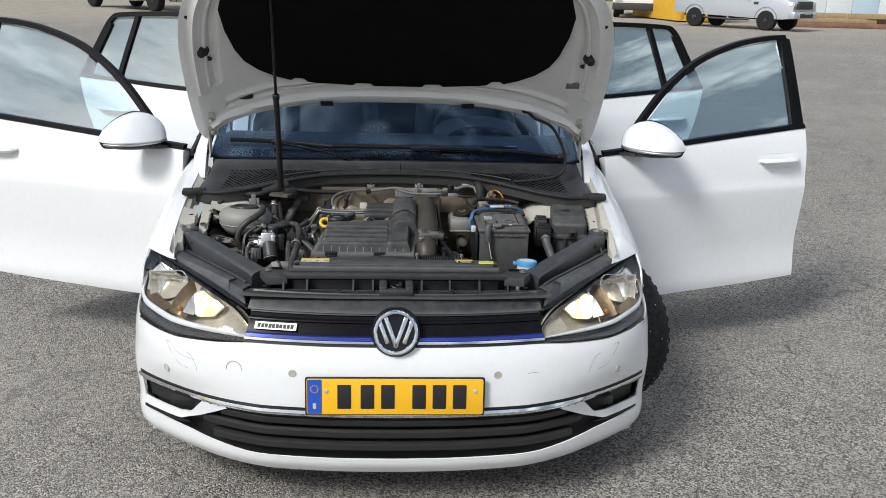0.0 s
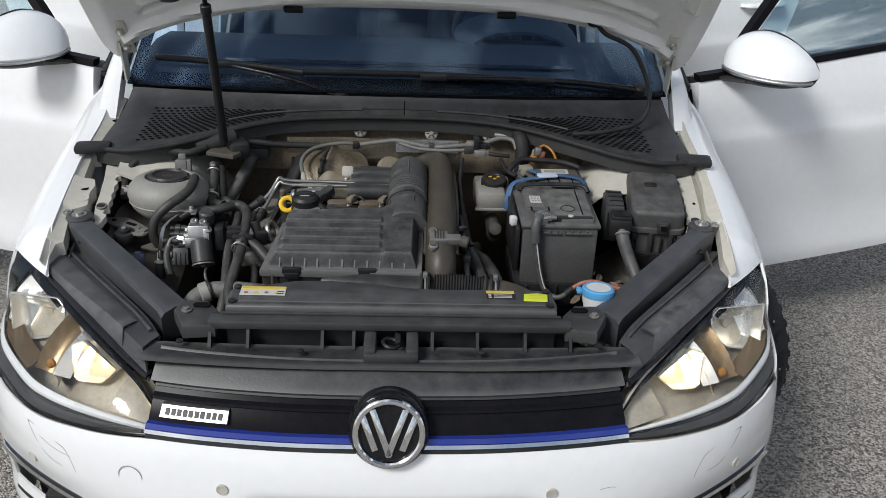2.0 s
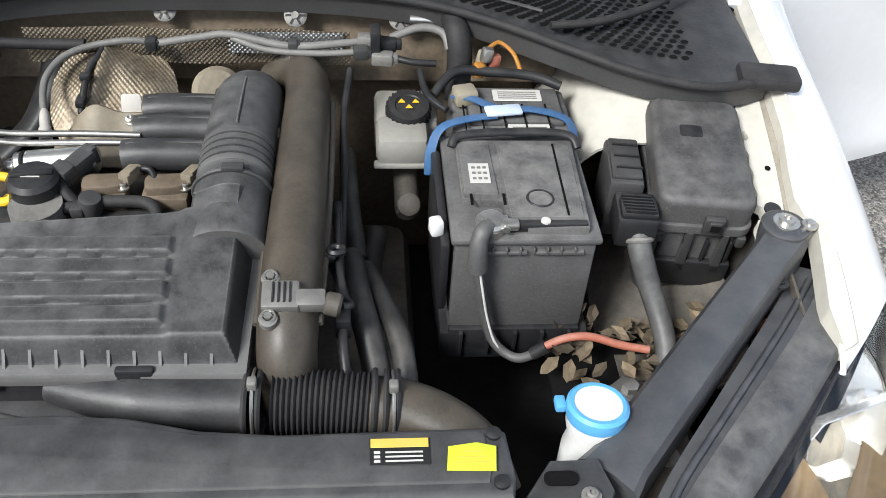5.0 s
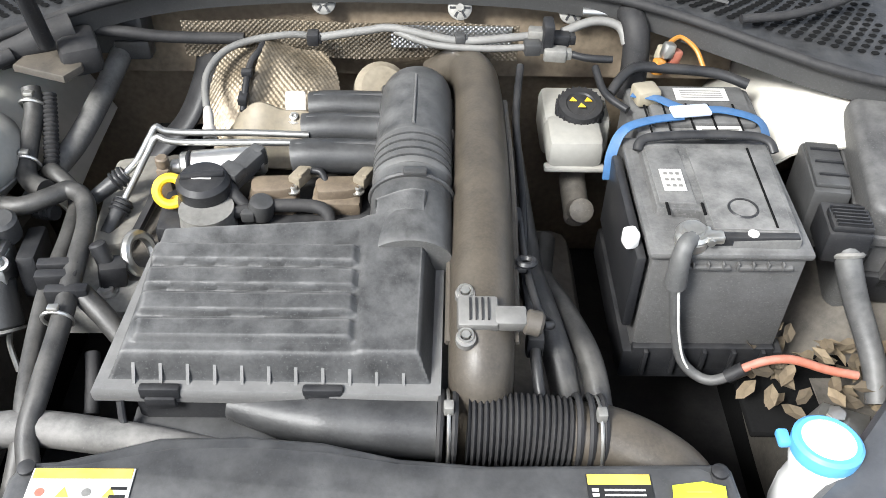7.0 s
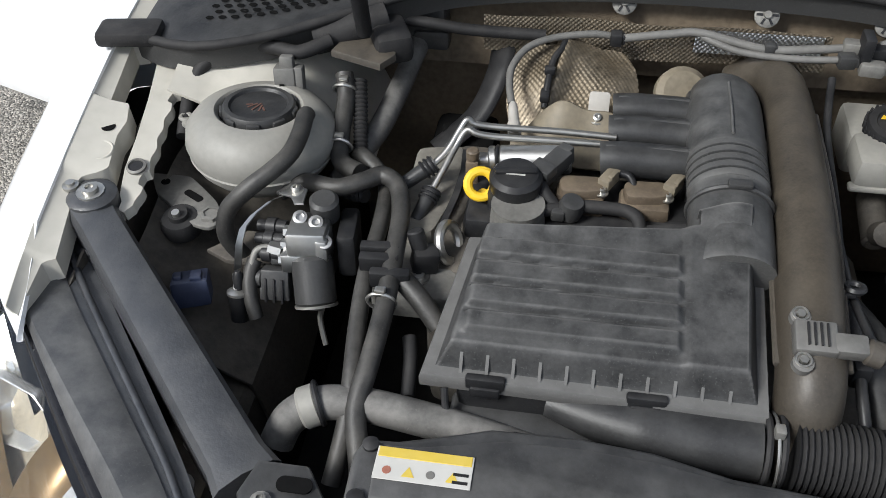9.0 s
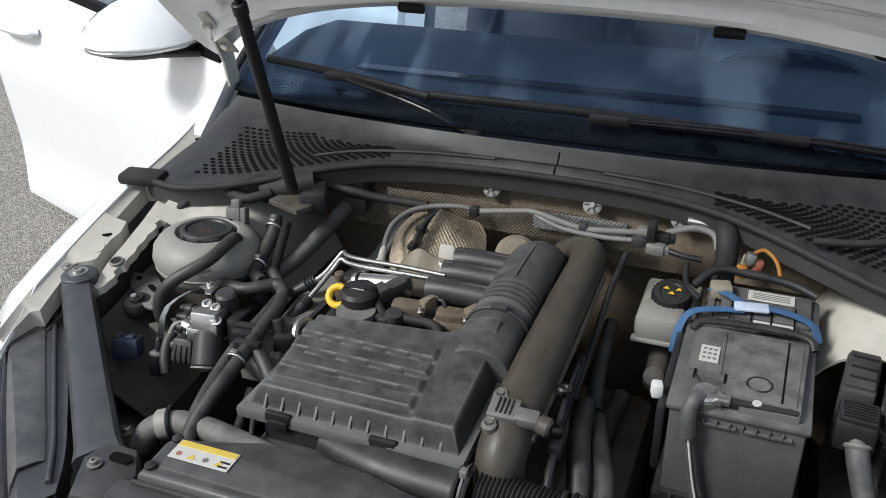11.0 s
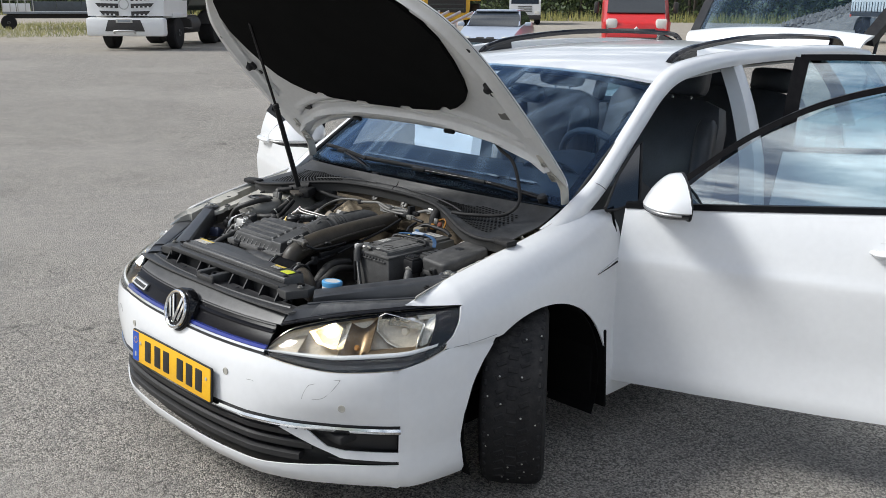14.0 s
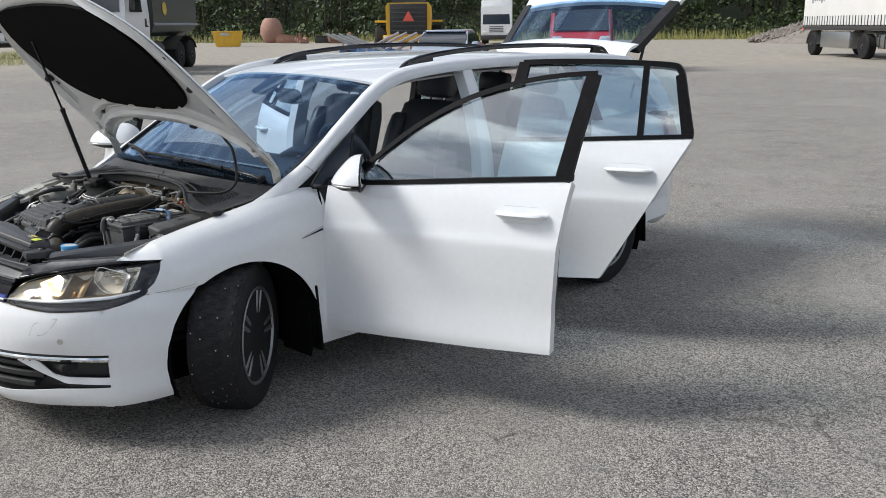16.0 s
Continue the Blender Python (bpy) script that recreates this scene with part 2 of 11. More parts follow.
RUST_INK = mat("faded_red_ink", (0.115, 0.060, 0.045), 0.6, vary=0.3)
MILKY = mat("milky_plastic", (0.235, 0.23, 0.212), 0.50, vary=0.10, dust=0.22, dust_col=(0.40, 0.36, 0.28))
MILKY_WHITE = mat("white_plastic", (0.60, 0.60, 0.585), 0.4, vary=0.06, dust=0.15)
YELLOW = mat("yellow_plastic", (0.78, 0.50, 0.02), 0.4, vary=0.12, dust=0.15)
PLATE_Y = mat("plate_yellow", (0.85, 0.46, 0.01), 0.38, vary=0.05, dust=0.10)
PLATE_B = mat("plate_blue", (0.02, 0.09, 0.46), 0.38, vary=0.05)
INK = mat("black_ink", (0.012, 0.012, 0.012), 0.5, vary=0.05)
WHITE_L = mat("white_label", (0.50, 0.49, 0.46), 0.55, vary=0.08, dust=0.25)
STICK_Y = mat("yellow_label", (0.58, 0.42, 0.05), 0.5, vary=0.08, dust=0.22)
STICK_LIME = mat("lime_label", (0.55, 0.64, 0.03), 0.45, vary=0.06, dust=0.12)
RED_WIRE = mat("red_cable", (0.32, 0.095, 0.055), 0.55, vary=0.2, dust=0.4)
COIL_BROWN = mat("dusty_brown_coil", (0.085, 0.064, 0.045), 0.55, vary=0.3, bump=0.3, dust=0.55, dust_col=(0.24, 0.19, 0.13))
SENSOR_GREY = mat("grey_sensor_plastic", (0.075, 0.073, 0.068), 0.45, vary=0.2, bump=0.2, dust=0.35, edge=0.2)
GREY_WIRE = mat("grey_cable", (0.13, 0.127, 0.12), 0.5, vary=0.15, dust=0.3)
BEIGE = mat("beige_plastic", (0.24, 0.21, 0.15), 0.5, vary=0.15, dust=0.3)
LEATHER = mat("black_leather", (0.046, 0.049, 0.055), 0.42, vary=0.3, bump=0.3, fine=180)
INTERIOR = mat("interior_dark", (0.022, 0.024, 0.028), 0.6, vary=0.25, bump=0.2)
LINER = mat("grey_headliner", (0.42, 0.42, 0.41), 0.9, vary=0.08)
LAMP_SILVER = mat("reflector", (0.86, 0.85, 0.82), 0.22, metal=0.8, vary=0.05)
BULB = mat("lit_bulb", (1, 0.9, 0.7), 0.3, vary=0.0, emit=((1.0, 0.80, 0.50), 200.0))
AMBER = mat("amber_lens", (0.34, 0.15, 0.03), 0.2, vary=0.1)
DARK_PANE = mat("dark_fixed_pane", (0.006, 0.009, 0.014), 0.05, vary=0.1, coat=0.4)
# real felt, and a near-black that stands for shade in arches and holes
FELT_SHADE = mat("felt_and_shade_black", (0.006, 0.006, 0.006), 0.95, spec=0.08, vary=0.3, bump=0.4, fine=250)
GLASS = glass_mat("tinted_glass", (0.77, 0.90, 0.93), 2.9, dirt=0.02)
SCREEN = glass_mat("windscreen_glass", (0.76, 0.86, 0.95), 1.5, dirt=0.008, gloss=(0.62, 0.80, 1.0), grow=5.0)
LENS = glass_mat("headlight_lens", (0.97, 0.97, 0.96), 1.36, grow=8.0)

GRILLE_BLACK = mat("grille_black", (0.006, 0.006, 0.008), 0.24, vary=0.2, spec=0.07, dust=0.04, dust_col=(0.15, 0.15, 0.15))
BATTERY = mat("dusty_battery_case", (0.020, 0.020, 0.021), 0.5, vary=0.5, bump=0.7, fine=240, spec=0.35, dust=0.48, edge=0.25, dust_col=(0.23, 0.227, 0.22), scale=24)
GRIME = mat("grimy_metal", (0.050, 0.045, 0.039), 0.7, vary=0.45, scale=18, bump=0.6, fine=140, dust=0.45, dust_col=(0.24, 0.21, 0.17))
FRAME_BLACK = mat("black_frame_trim", (0.004, 0.004, 0.005), 0.4, vary=0.2, spec=0.06, dust=0.03)
FOIL_TAN = mat("tan_foil", (0.27, 0.23, 0.175), 0.45, metal=0.8, vary=0.3, scale=12, dust=0.30, dust_col=(0.26, 0.19, 0.115))
LINE_STEEL = mat("dull_steel", (0.33, 0.325, 0.31), 0.38, metal=0.9, vary=0.2, dust=0.2)
COVER_DUSTY = mat("dust_grey_plastic", (0.011, 0.0135, 0.019), 0.36, vary=0.3, bump=0.4, fine=260, spec=0.8, dust=0.22, edge=0.14, dust_col=(0.215, 0.213, 0.21))
LID_DUSTY = mat("dust_dulled_plastic", (0.020, 0.0205, 0.021), 0.44, vary=0.5, bump=0.4, fine=260, spec=0.38, dust=0.48, edge=0.35, dust_col=(0.20, 0.198, 0.194), scale=24)
COVER_BLACK = mat("black_cover_plastic", (0.013, 0.0135, 0.015), 0.40, vary=0.5, bump=0.3, fine=260, spec=0.40, dust=0.27, edge=0.25, dust_col=(0.19, 0.188, 0.184), scale=24)
COVER_PANEL = mat("pale_dusted_plastic", (0.014, 0.016, 0.020), 0.33, vary=0.3, bump=0.3, fine=260, spec=0.85, dust=0.55, edge=0.1, dust_col=(0.24, 0.235, 0.225))
BONNET_IN = mat("white_bonnet_inner", (0.70, 0.70, 0.69), 0.30, vary=0.06, scale=6, fine=50, coat=0.3, dust=0.22, dust_col=(0.45, 0.43, 0.39))
RIM = mat("dusty_alloy", (0.30, 0.30, 0.30), 0.4, metal=0.85, vary=0.2, dust=0.35, dust_col=(0.10, 0.095, 0.09))
HOSE_PALE = mat("pale_dusty_hose", (0.06, 0.058, 0.055), 0.6, vary=0.3, bump=0.3, fine=250, dust=0.80, dust_col=(0.26, 0.25, 0.235))

# ---- building tools ----
def part(name, bm, material, parent=None, label="", smooth=35):
    """Links a bmesh as one mesh object under a thing or a part; coordinates are the world's."""
    me = bpy.data.meshes.new(name)
    bm.to_mesh(me)
    bm.free()
    return part_of(name, me, material, parent, label, smooth)


def part_of(name, me, material, parent=None, label="", smooth=35):
    if material is not None and not me.materials:
        for m in (material if isinstance(material, (list, tuple)) else [material]):
            me.materials.append(m)
    if smooth:
        me.polygons.foreach_set("use_smooth", [True] * len(me.polygons))
        me.set_sharp_from_angle(angle=radians(smooth))
    ob = new(name, me)
    if parent is not None:
        ob.parent = parent
        ob.matrix_parent_inverse = world_of(parent).inverted()
    if label:
        ob["label"] = label
    return ob


def world_of(ob):
    if ob.parent is None:
        return ob.matrix_basis.copy()
    return world_of(ob.parent) @ ob.matrix_parent_inverse @ ob.matrix_basis


def empty(name, at=(0, 0, 0), rz=0.0):
    ob = new(name)
    ob.matrix_basis = pose(*at, 0, 0, rz)
    return ob


def mesh_bm(verts, faces):
    bm = bmesh.new()
    vs = [bm.verts.new(v) for v in verts]
    for f in faces:
        try:
            bm.faces.new([vs[i] for i in f])
        except ValueError:
            pass
    bm.normal_update()
    return bm


def xform(bm, m):
    bmesh.ops.transform(bm, matrix=m, verts=bm.verts)
    return bm


def join(*bms):
    out = bmesh.new()
    for b in bms:
        me = bpy.data.meshes.new("tmp")
        b.to_mesh(me)
        b.free()
        out.from_mesh(me)
        bpy.data.meshes.remove(me)
    return out


def box(c, s, bevel=0.004, rot=(0, 0, 0), taper=1.0, seg=2):
    bm = bmesh.new()
    bmesh.ops.create_cube(bm, size=1)
    for v in bm.verts:
        k = taper if v.co.z > 0 else 1.0
        v.co = Vector((v.co.x * s[0] * k, v.co.y * s[1] * k, v.co.z * s[2]))
    if bevel:
        bmesh.ops.bevel(bm, geom=bm.edges[:], offset=min(bevel, 0.45 * min(s)), segments=seg, affect="EDGES", profile=0.5)
    return xform(bm, pose(*c, *rot))


def smooth_path(pts, n=6):
    """Points along a smooth curve through pts."""
    P = [Vector(p) for p in pts]
    if len(P) < 3 or n < 2:
        return P
    out = []
    for i in range(len(P) - 1):
        a, b, c, d = P[max(i - 1, 0)], P[i], P[i + 1], P[min(i + 2, len(P) - 1)]
        for k in range(n):
            t = k / n
            out.append(0.5 * ((2 * b) + (c - a) * t + (2 * a - 5 * b + 4 * c - d) * t * t + (3 * b - a - 3 * c + d) * t ** 3))
    out.append(P[-1])
    return out


def loft(rings, closed=True, caps=True):
    bm = bmesh.new()
    R = [[bm.verts.new(p) for p in r] for r in rings]
    n = len(R[0])
    for a, b in zip(R, R[1:]):
        for i in range(n if closed else n - 1):
            j = (i + 1) % n
            bm.faces.new((a[i], a[j], b[j], b[i]))
    if caps and closed:
        bm.faces.new(list(reversed(R[0])))
        bm.faces.new(R[-1])
    bmesh.ops.recalc_face_normals(bm, faces=bm.faces)
    return bm


def tube(pts, r, seg=10, n=6, wave=None, flat=1.0):
    """A round pipe along pts; r is a radius or a function of 0..1; flat squeezes it."""
    if callable(r) or r > 0.004:
        seg = max(seg, 14)
    P = smooth_path(pts, n)
    L = [0.0]
    for a, b in zip(P, P[1:]):
        L.append(L[-1] + (b - a).length)
    rings, up = [], None
    for i, p in enumerate(P):
        d = (P[min(i + 1, len(P) - 1)] - P[max(i - 1, 0)]).normalized()
        if up is None:
            up = d.cross(Vector((0, 0, 1)))
            up = up.normalized() if up.length > 0.05 else d.cross(Vector((1, 0, 0))).normalized()
        up = (up - d * up.dot(d)).normalized()
        side = d.cross(up)
        s = L[i] / max(L[-1], 1e-6)
        rr = r(s) if callable(r) else r
        rings.append([p + up * (rr * math.cos(2 * math.pi * k / seg)) + side * (rr * flat * math.sin(2 * math.pi * k / seg)) for k in range(seg)])
    return loft(rings)


def ribbed(pts, r, pitch, depth, seg=18):
    """A pipe with round ribs."""
    P = smooth_path(pts, 10)
    L = sum((b - a).length for a, b in zip(P, P[1:]))
    N = int(L / pitch * 4)
    D = [0.0]
    for a, b in zip(P, P[1:]):
        D.append(D[-1] + (b - a).length)
    Q = []
    for i in range(N + 1):
        s = L * i / N
        k = max(j for j in range(len(D)) if D[j] <= s + 1e-9)
        k = min(k, len(P) - 2)
        f = (s - D[k]) / max(D[k + 1] - D[k], 1e-9)
        Q.append(P[k].lerp(P[k + 1], f))
    return tube(Q, lambda s: r + depth * (1, 0.3, -1, 0.3)[int(round(s * N)) % 4], seg, 1)


def lathe(profile, at, axis=(0, 0, 1), seg=28, arc=None):
    """Turns (radius, height) pairs round axis at a point."""
    z = Vector(axis).normalized()
    q = z.to_track_quat("Z", "Y").to_matrix().to_4x4()
    bm = bmesh.new()
    rings = []
    for rr, h in profile:
        rings.append([bm.verts.new((rr * math.cos(2 * math.pi * k / seg), rr * math.sin(2 * math.pi * k / seg), h)) for k in range(seg)])
    for a, b in zip(rings, rings[1:]):
        for i in range(seg):
            j = (i + 1) % seg
            bm.faces.new((a[i], a[j], b[j], b[i]))
    if profile[0][0] > 1e-5:
        bm.faces.new(list(reversed(rings[0])))
    if profile[-1][0] > 1e-5:
        bm.faces.new(rings[-1])
    bmesh.ops.remove_doubles(bm, verts=bm.verts, dist=1e-6)
    bmesh.ops.recalc_face_normals(bm, faces=bm.faces)
    return xform(bm, Matrix.Translation(at) @ q)


def cyl(a, b, r, seg=16, bevel=0.0, r2=None):
    a, b = Vector(a), Vector(b)
    h = (b - a).length
    r2 = r if r2 is None else r2
    c = min(bevel, r * 0.4, h * 0.4)
    prof = [(r - c, 0), (r, c), (r2, h - c), (r2 - c, h)] if c else [(r, 0), (r2, h)]
    return lathe(prof, a, b - a, seg)


def ring_torus(c, R, r, axis=(0, 0, 1), seg=28, sub=8):
    prof = [(R + r * math.cos(2 * math.pi * k / sub), r * math.sin(2 * math.pi * k / sub)) for k in range(sub + 1)]
    z = Vector(axis).normalized()
    q = z.to_track_quat("Z", "Y").to_matrix().to_4x4()
    bm = bmesh.new()
    rings = [[bm.verts.new((rr * math.cos(2 * math.pi * k / seg), rr * math.sin(2 * math.pi * k / seg), h)) for k in range(seg)] for rr, h in prof[:-1]]
    for i in range(sub):
        a, b = rings[i], rings[(i + 1) % sub]
        for k in range(seg):
            bm.faces.new((a[k], a[(k + 1) % seg], b[(k + 1) % seg], b[k]))
    bmesh.ops.recalc_face_normals(bm, faces=bm.faces)
    return xform(bm, Matrix.Translation(c) @ q)


def prism(outline, lo, hi, bevel=0.003, m=None, seg=2):
    """A plate with a 2D outline in x, y from lo to hi in z, then moved by m."""
    bm = bmesh.new()
    vs = [bm.verts.new((x, y, lo)) for x, y in outline]
    f = bm.faces.new(vs)
    ex = bmesh.ops.extrude_face_region(bm, geom=[f])
    for e in ex["geom"]:
        if isinstance(e, bmesh.types.BMVert):
            e.co.z = hi
    bmesh.ops.recalc_face_normals(bm, faces=bm.faces)
    if bevel:
        top = [e for e in bm.edges if abs(e.verts[0].co.z - hi) < 1e-7 and abs(e.verts[1].co.z - hi) < 1e-7]
        bmesh.ops.bevel(bm, geom=top, offset=min(bevel, 0.9 * abs(hi - lo)), segments=seg, affect="EDGES", profile=0.5)
    if m is not None:
        xform(bm, m)
    return bm


def rounded(w, h, r, n=4):
    """The outline of a rectangle w by h with round corners."""
    out = []
    for cx, cy, a0 in ((w / 2 - r, h / 2 - r, 0), (-w / 2 + r, h / 2 - r, 90), (-w / 2 + r, -h / 2 + r, 180), (w / 2 - r, -h / 2 + r, 270)):
        for k in range(n + 1):
            a = radians(a0 + 90 * k / n)
            out.append((cx + r * math.cos(a), cy + r * math.sin(a)))
    return out


def resample(pts, n, smooth=0):
    P = smooth_path(pts, smooth) if smooth else [Vector(p) for p in pts]
    D = [0.0]
    for a, b in zip(P, P[1:]):
        D.append(D[-1] + (b - a).length)
    out = []
    for i in range(n + 1):
        s = D[-1] * i / n
        k = 0
        while k < len(P) - 2 and D[k + 1] < s:
            k += 1
        f = (s - D[k]) / max(D[k + 1] - D[k], 1e-9)
        out.append(P[k].lerp(P[k + 1], min(max(f, 0), 1)))
    return out


def coons(bottom, top, left, right, n=24, m=12, fn=None):
    """A sheet between four border curves (bottom and top run alike, left and right run from bottom to top)."""
    B, T, Lf, R = resample(bottom, n), resample(top, n), resample(left, m), resample(right, m)
    V = []
    for j in range(m + 1):
        v = j / m
        for i in range(n + 1):
            u = i / n
            p = B[i] * (1 - v) + T[i] * v + Lf[j] * (1 - u) + R[j] * u - (B[0] * (1 - u) * (1 - v) + B[n] * u * (1 - v) + T[0] * (1 - u) * v + T[n] * u * v)
            V.append(fn(p) if fn else p)
    F = [(j * (n + 1) + i, j * (n + 1) + i + 1, (j + 1) * (n + 1) + i + 1, (j + 1) * (n + 1) + i) for j in range(m) for i in range(n)]
    return mesh_bm(V, F)


def grid(fn, us, vs):
    """A sheet fn(u, v) over lists of u and v."""
    n = len(us)
    V = [fn(u, v) for v in vs for u in us]
    F = [(j * n + i, j * n + i + 1, (j + 1) * n + i + 1, (j + 1) * n + i) for j in range(len(vs) - 1) for i in range(n - 1)]
    return mesh_bm(V, F)


def span(a, b, n):
    return [a + (b - a) * i / n for i in range(n + 1)]


def thick(bm, t):
    """Gives a sheet a thickness, against its normals when t is above nought."""
    bmesh.ops.solidify(bm, geom=bm.faces[:], thickness=t)
    bmesh.ops.recalc_face_normals(bm, faces=bm.faces)
    return bm


def mirror(bm):
    """The mirror image across x = 0 (the bmesh is kept)."""
    out = bm.copy()
    for v in out.verts:
        v.co.x = -v.co.x
    bmesh.ops.reverse_faces(out, faces=out.faces)
    return out


def lerp_table(tab, x):
    if x <= tab[0][0]:
        return tab[0][1]
    for (a, fa), (b, fb) in zip(tab, tab[1:]):
        if x <= b:
            t = (x - a) / (b - a)
            return fa + (fb - fa) * t
    return tab[-1][1]


def ease_table(tab, x):
    """As lerp_table, but smooth."""
    if x <= tab[0][0]:
        return tab[0][1]
    if x >= tab[-1][0]:
        return tab[-1][1]
    for i in range(len(tab) - 1):
        if x <= tab[i + 1][0]:
            (x0, y0), (x1, y1) = tab[i], tab[i + 1]
            h = x1 - x0
            m0 = (y1 - tab[i - 1][1]) / (x1 - tab[i - 1][0]) if i else (y1 - y0) / h
            m1 = (tab[i + 2][1] - y0) / (tab[i + 2][0] - x0) if i + 2 < len(tab) else (y1 - y0) / h
            t = (x - x0) / h
            return y0 * (2 * t ** 3 - 3 * t * t + 1) + m0 * h * (t ** 3 - 2 * t * t + t) + y1 * (3 * t * t - 2 * t ** 3) + m1 * h * (t ** 3 - t * t)

# ---- the car: body ----
car = tagged(empty("car", (0, 2.2, 0)), "white estate car with bonnet, doors and tailgate standing open on asphalt", "car")
WY, WR, WZ = 0.838, 0.352, 0.302
RY = 3.49


def side_w(y):
    return ease_table([(0.3, 0.80), (0.5, 0.866), (0.75, 0.888), (1.2, 0.893), (2.3, 0.90), (3.3, 0.895), (4.0, 0.865), (4.5, 0.79)], y)


def side_x(y, z):
    return side_w(y) + ease_table([(0.15, -0.03), (0.25, 0.0), (0.31, 0.011), (0.38, 0.004), (0.47, -0.002), (0.58, 0.001), (0.70, 0.004), (0.742, 0.002), (0.762, -0.006), (0.85, -0.026), (0.92, -0.048), (1.0, -0.085), (1.15, -0.165), (1.3, -0.25), (1.4, -0.31)], z)


def fender_top(y):
    return ease_table([(0.36, 0.738), (0.45, 0.766), (0.53, 0.786), (0.65, 0.812), (0.8, 0.840), (0.95, 0.866), (1.05, 0.888), (1.14, 0.902), (1.22, 0.903), (1.30, 0.897)], y)


def fender_x(y, z):
    zt = fender_top(y)
    q = min(max((zt - z) / 0.20, 0.0), 1.0)
    xin = ease_table([(0.4, 0.738), (0.5, 0.748), (0.8, 0.765), (1.0, 0.768), (1.15, 0.785), (1.3, 0.812)], y)
    return xin + (side_x(y, min(z, 0.74)) - xin) * math.sqrt(max(0.0, 1 - (1 - q) ** 2.2))


def arch(y, cy):
    d = 1 - ((y - cy) / 0.375) ** 2
    return WZ + 0.350 * math.sqrt(d) if d > 0 else 0.0


def both(name, bm, material, parent=None, label=""):
    """A part on each side of the car."""
    o = mirror(bm)
    return part(name, bm, material, parent or car, label), part(name, o, material, parent or car, label)


# front fenders
def fender_point(y, v):
    zb = max(0.60, arch(y, WY)) if y < WY else max(0.205, arch(y, WY))
    z = fender_top(y) + (zb - fender_top(y)) * v
    yy = y
    if y > 1.18:
        yy = y + (y - 1.18) / 0.09 * 0.008 * max(0, (z - 0.3) / 0.6)
    return Vector((fender_x(y, z), yy, z))


fy = span(0.505, 0.52, 1) + span(0.53, 1.19, 34) + span(1.2025, 1.27, 4)
bm = grid(fender_point, fy, [0, 0.03, 0.08, 0.15, 0.22, 0.3, 0.4, 0.5, 0.6, 0.7, 0.8, 0.9, 1.0])
fx = lambda y, z: (fender_x(y, z), y, z)
R0, RB = fender_point(0.505, 0), fender_point(0.505, 0.318)


def tip_point(k, v):
    """The fender drawn out to a point between the lamp and its cover."""
    f = v / 0.318
    q = lambda a, b, c: Vector(a) * (1 - k) ** 2 + Vector(b) * 2 * k * (1 - k) + Vector(c) * k * k
    t_, b_ = q((0.724, 0.372, 0.7265), (0.734, 0.436, 0.748), R0), q((0.722, 0.374, 0.7225), (0.783, 0.436, 0.7215), RB)
    return t_.lerp(b_, f) + (fender_point(0.505, v) - R0.lerp(RB, f)) * k ** 1.5


tip = grid(tip_point, span(0, 1, 14), [0, 0.03, 0.08, 0.15, 0.22, 0.3, 0.318])
strip = coons([fx(0.405, 0.601), fx(0.45, 0.601), fx(0.505, 0.600)], [fx(0.497, 0.718), fx(0.505, 0.722)], [fx(0.405, 0.601), fx(0.455, 0.640), fx(0.483, 0.683), fx(0.497, 0.718)], [fx(0.505, z) for z in (0.600, 0.63, 0.66, 0.69, 0.722)], 8, 10)
bm = join(bm, tip, strip)
bmesh.ops.remove_doubles(bm, verts=bm.verts, dist=0.0006)
bmesh.ops.recalc_face_normals(bm, faces=bm.faces)
fender_r, fender_l = both("front_fender", thick(bm, 0.006), PAINT)
# arch liners, the deep shade under the fender put into their near-black colour
rings = []
for a in range(-25, 206, 10):
    c, s = math.cos(radians(a)), math.sin(radians(a))
    rings.append([(x, WY - 0.36 * c, WZ + 0.36 * s) for x in (0.665, 0.70, 0.80, 0.872)])
both("arch_liner", thick(loft(rings, closed=False), 0.004), FELT_SHADE)
rings = [[(x, y - WY + RY, z) for x, y, z in r] for r in rings]
both("arch_liner", thick(loft(rings, closed=False), 0.004), FELT_SHADE)
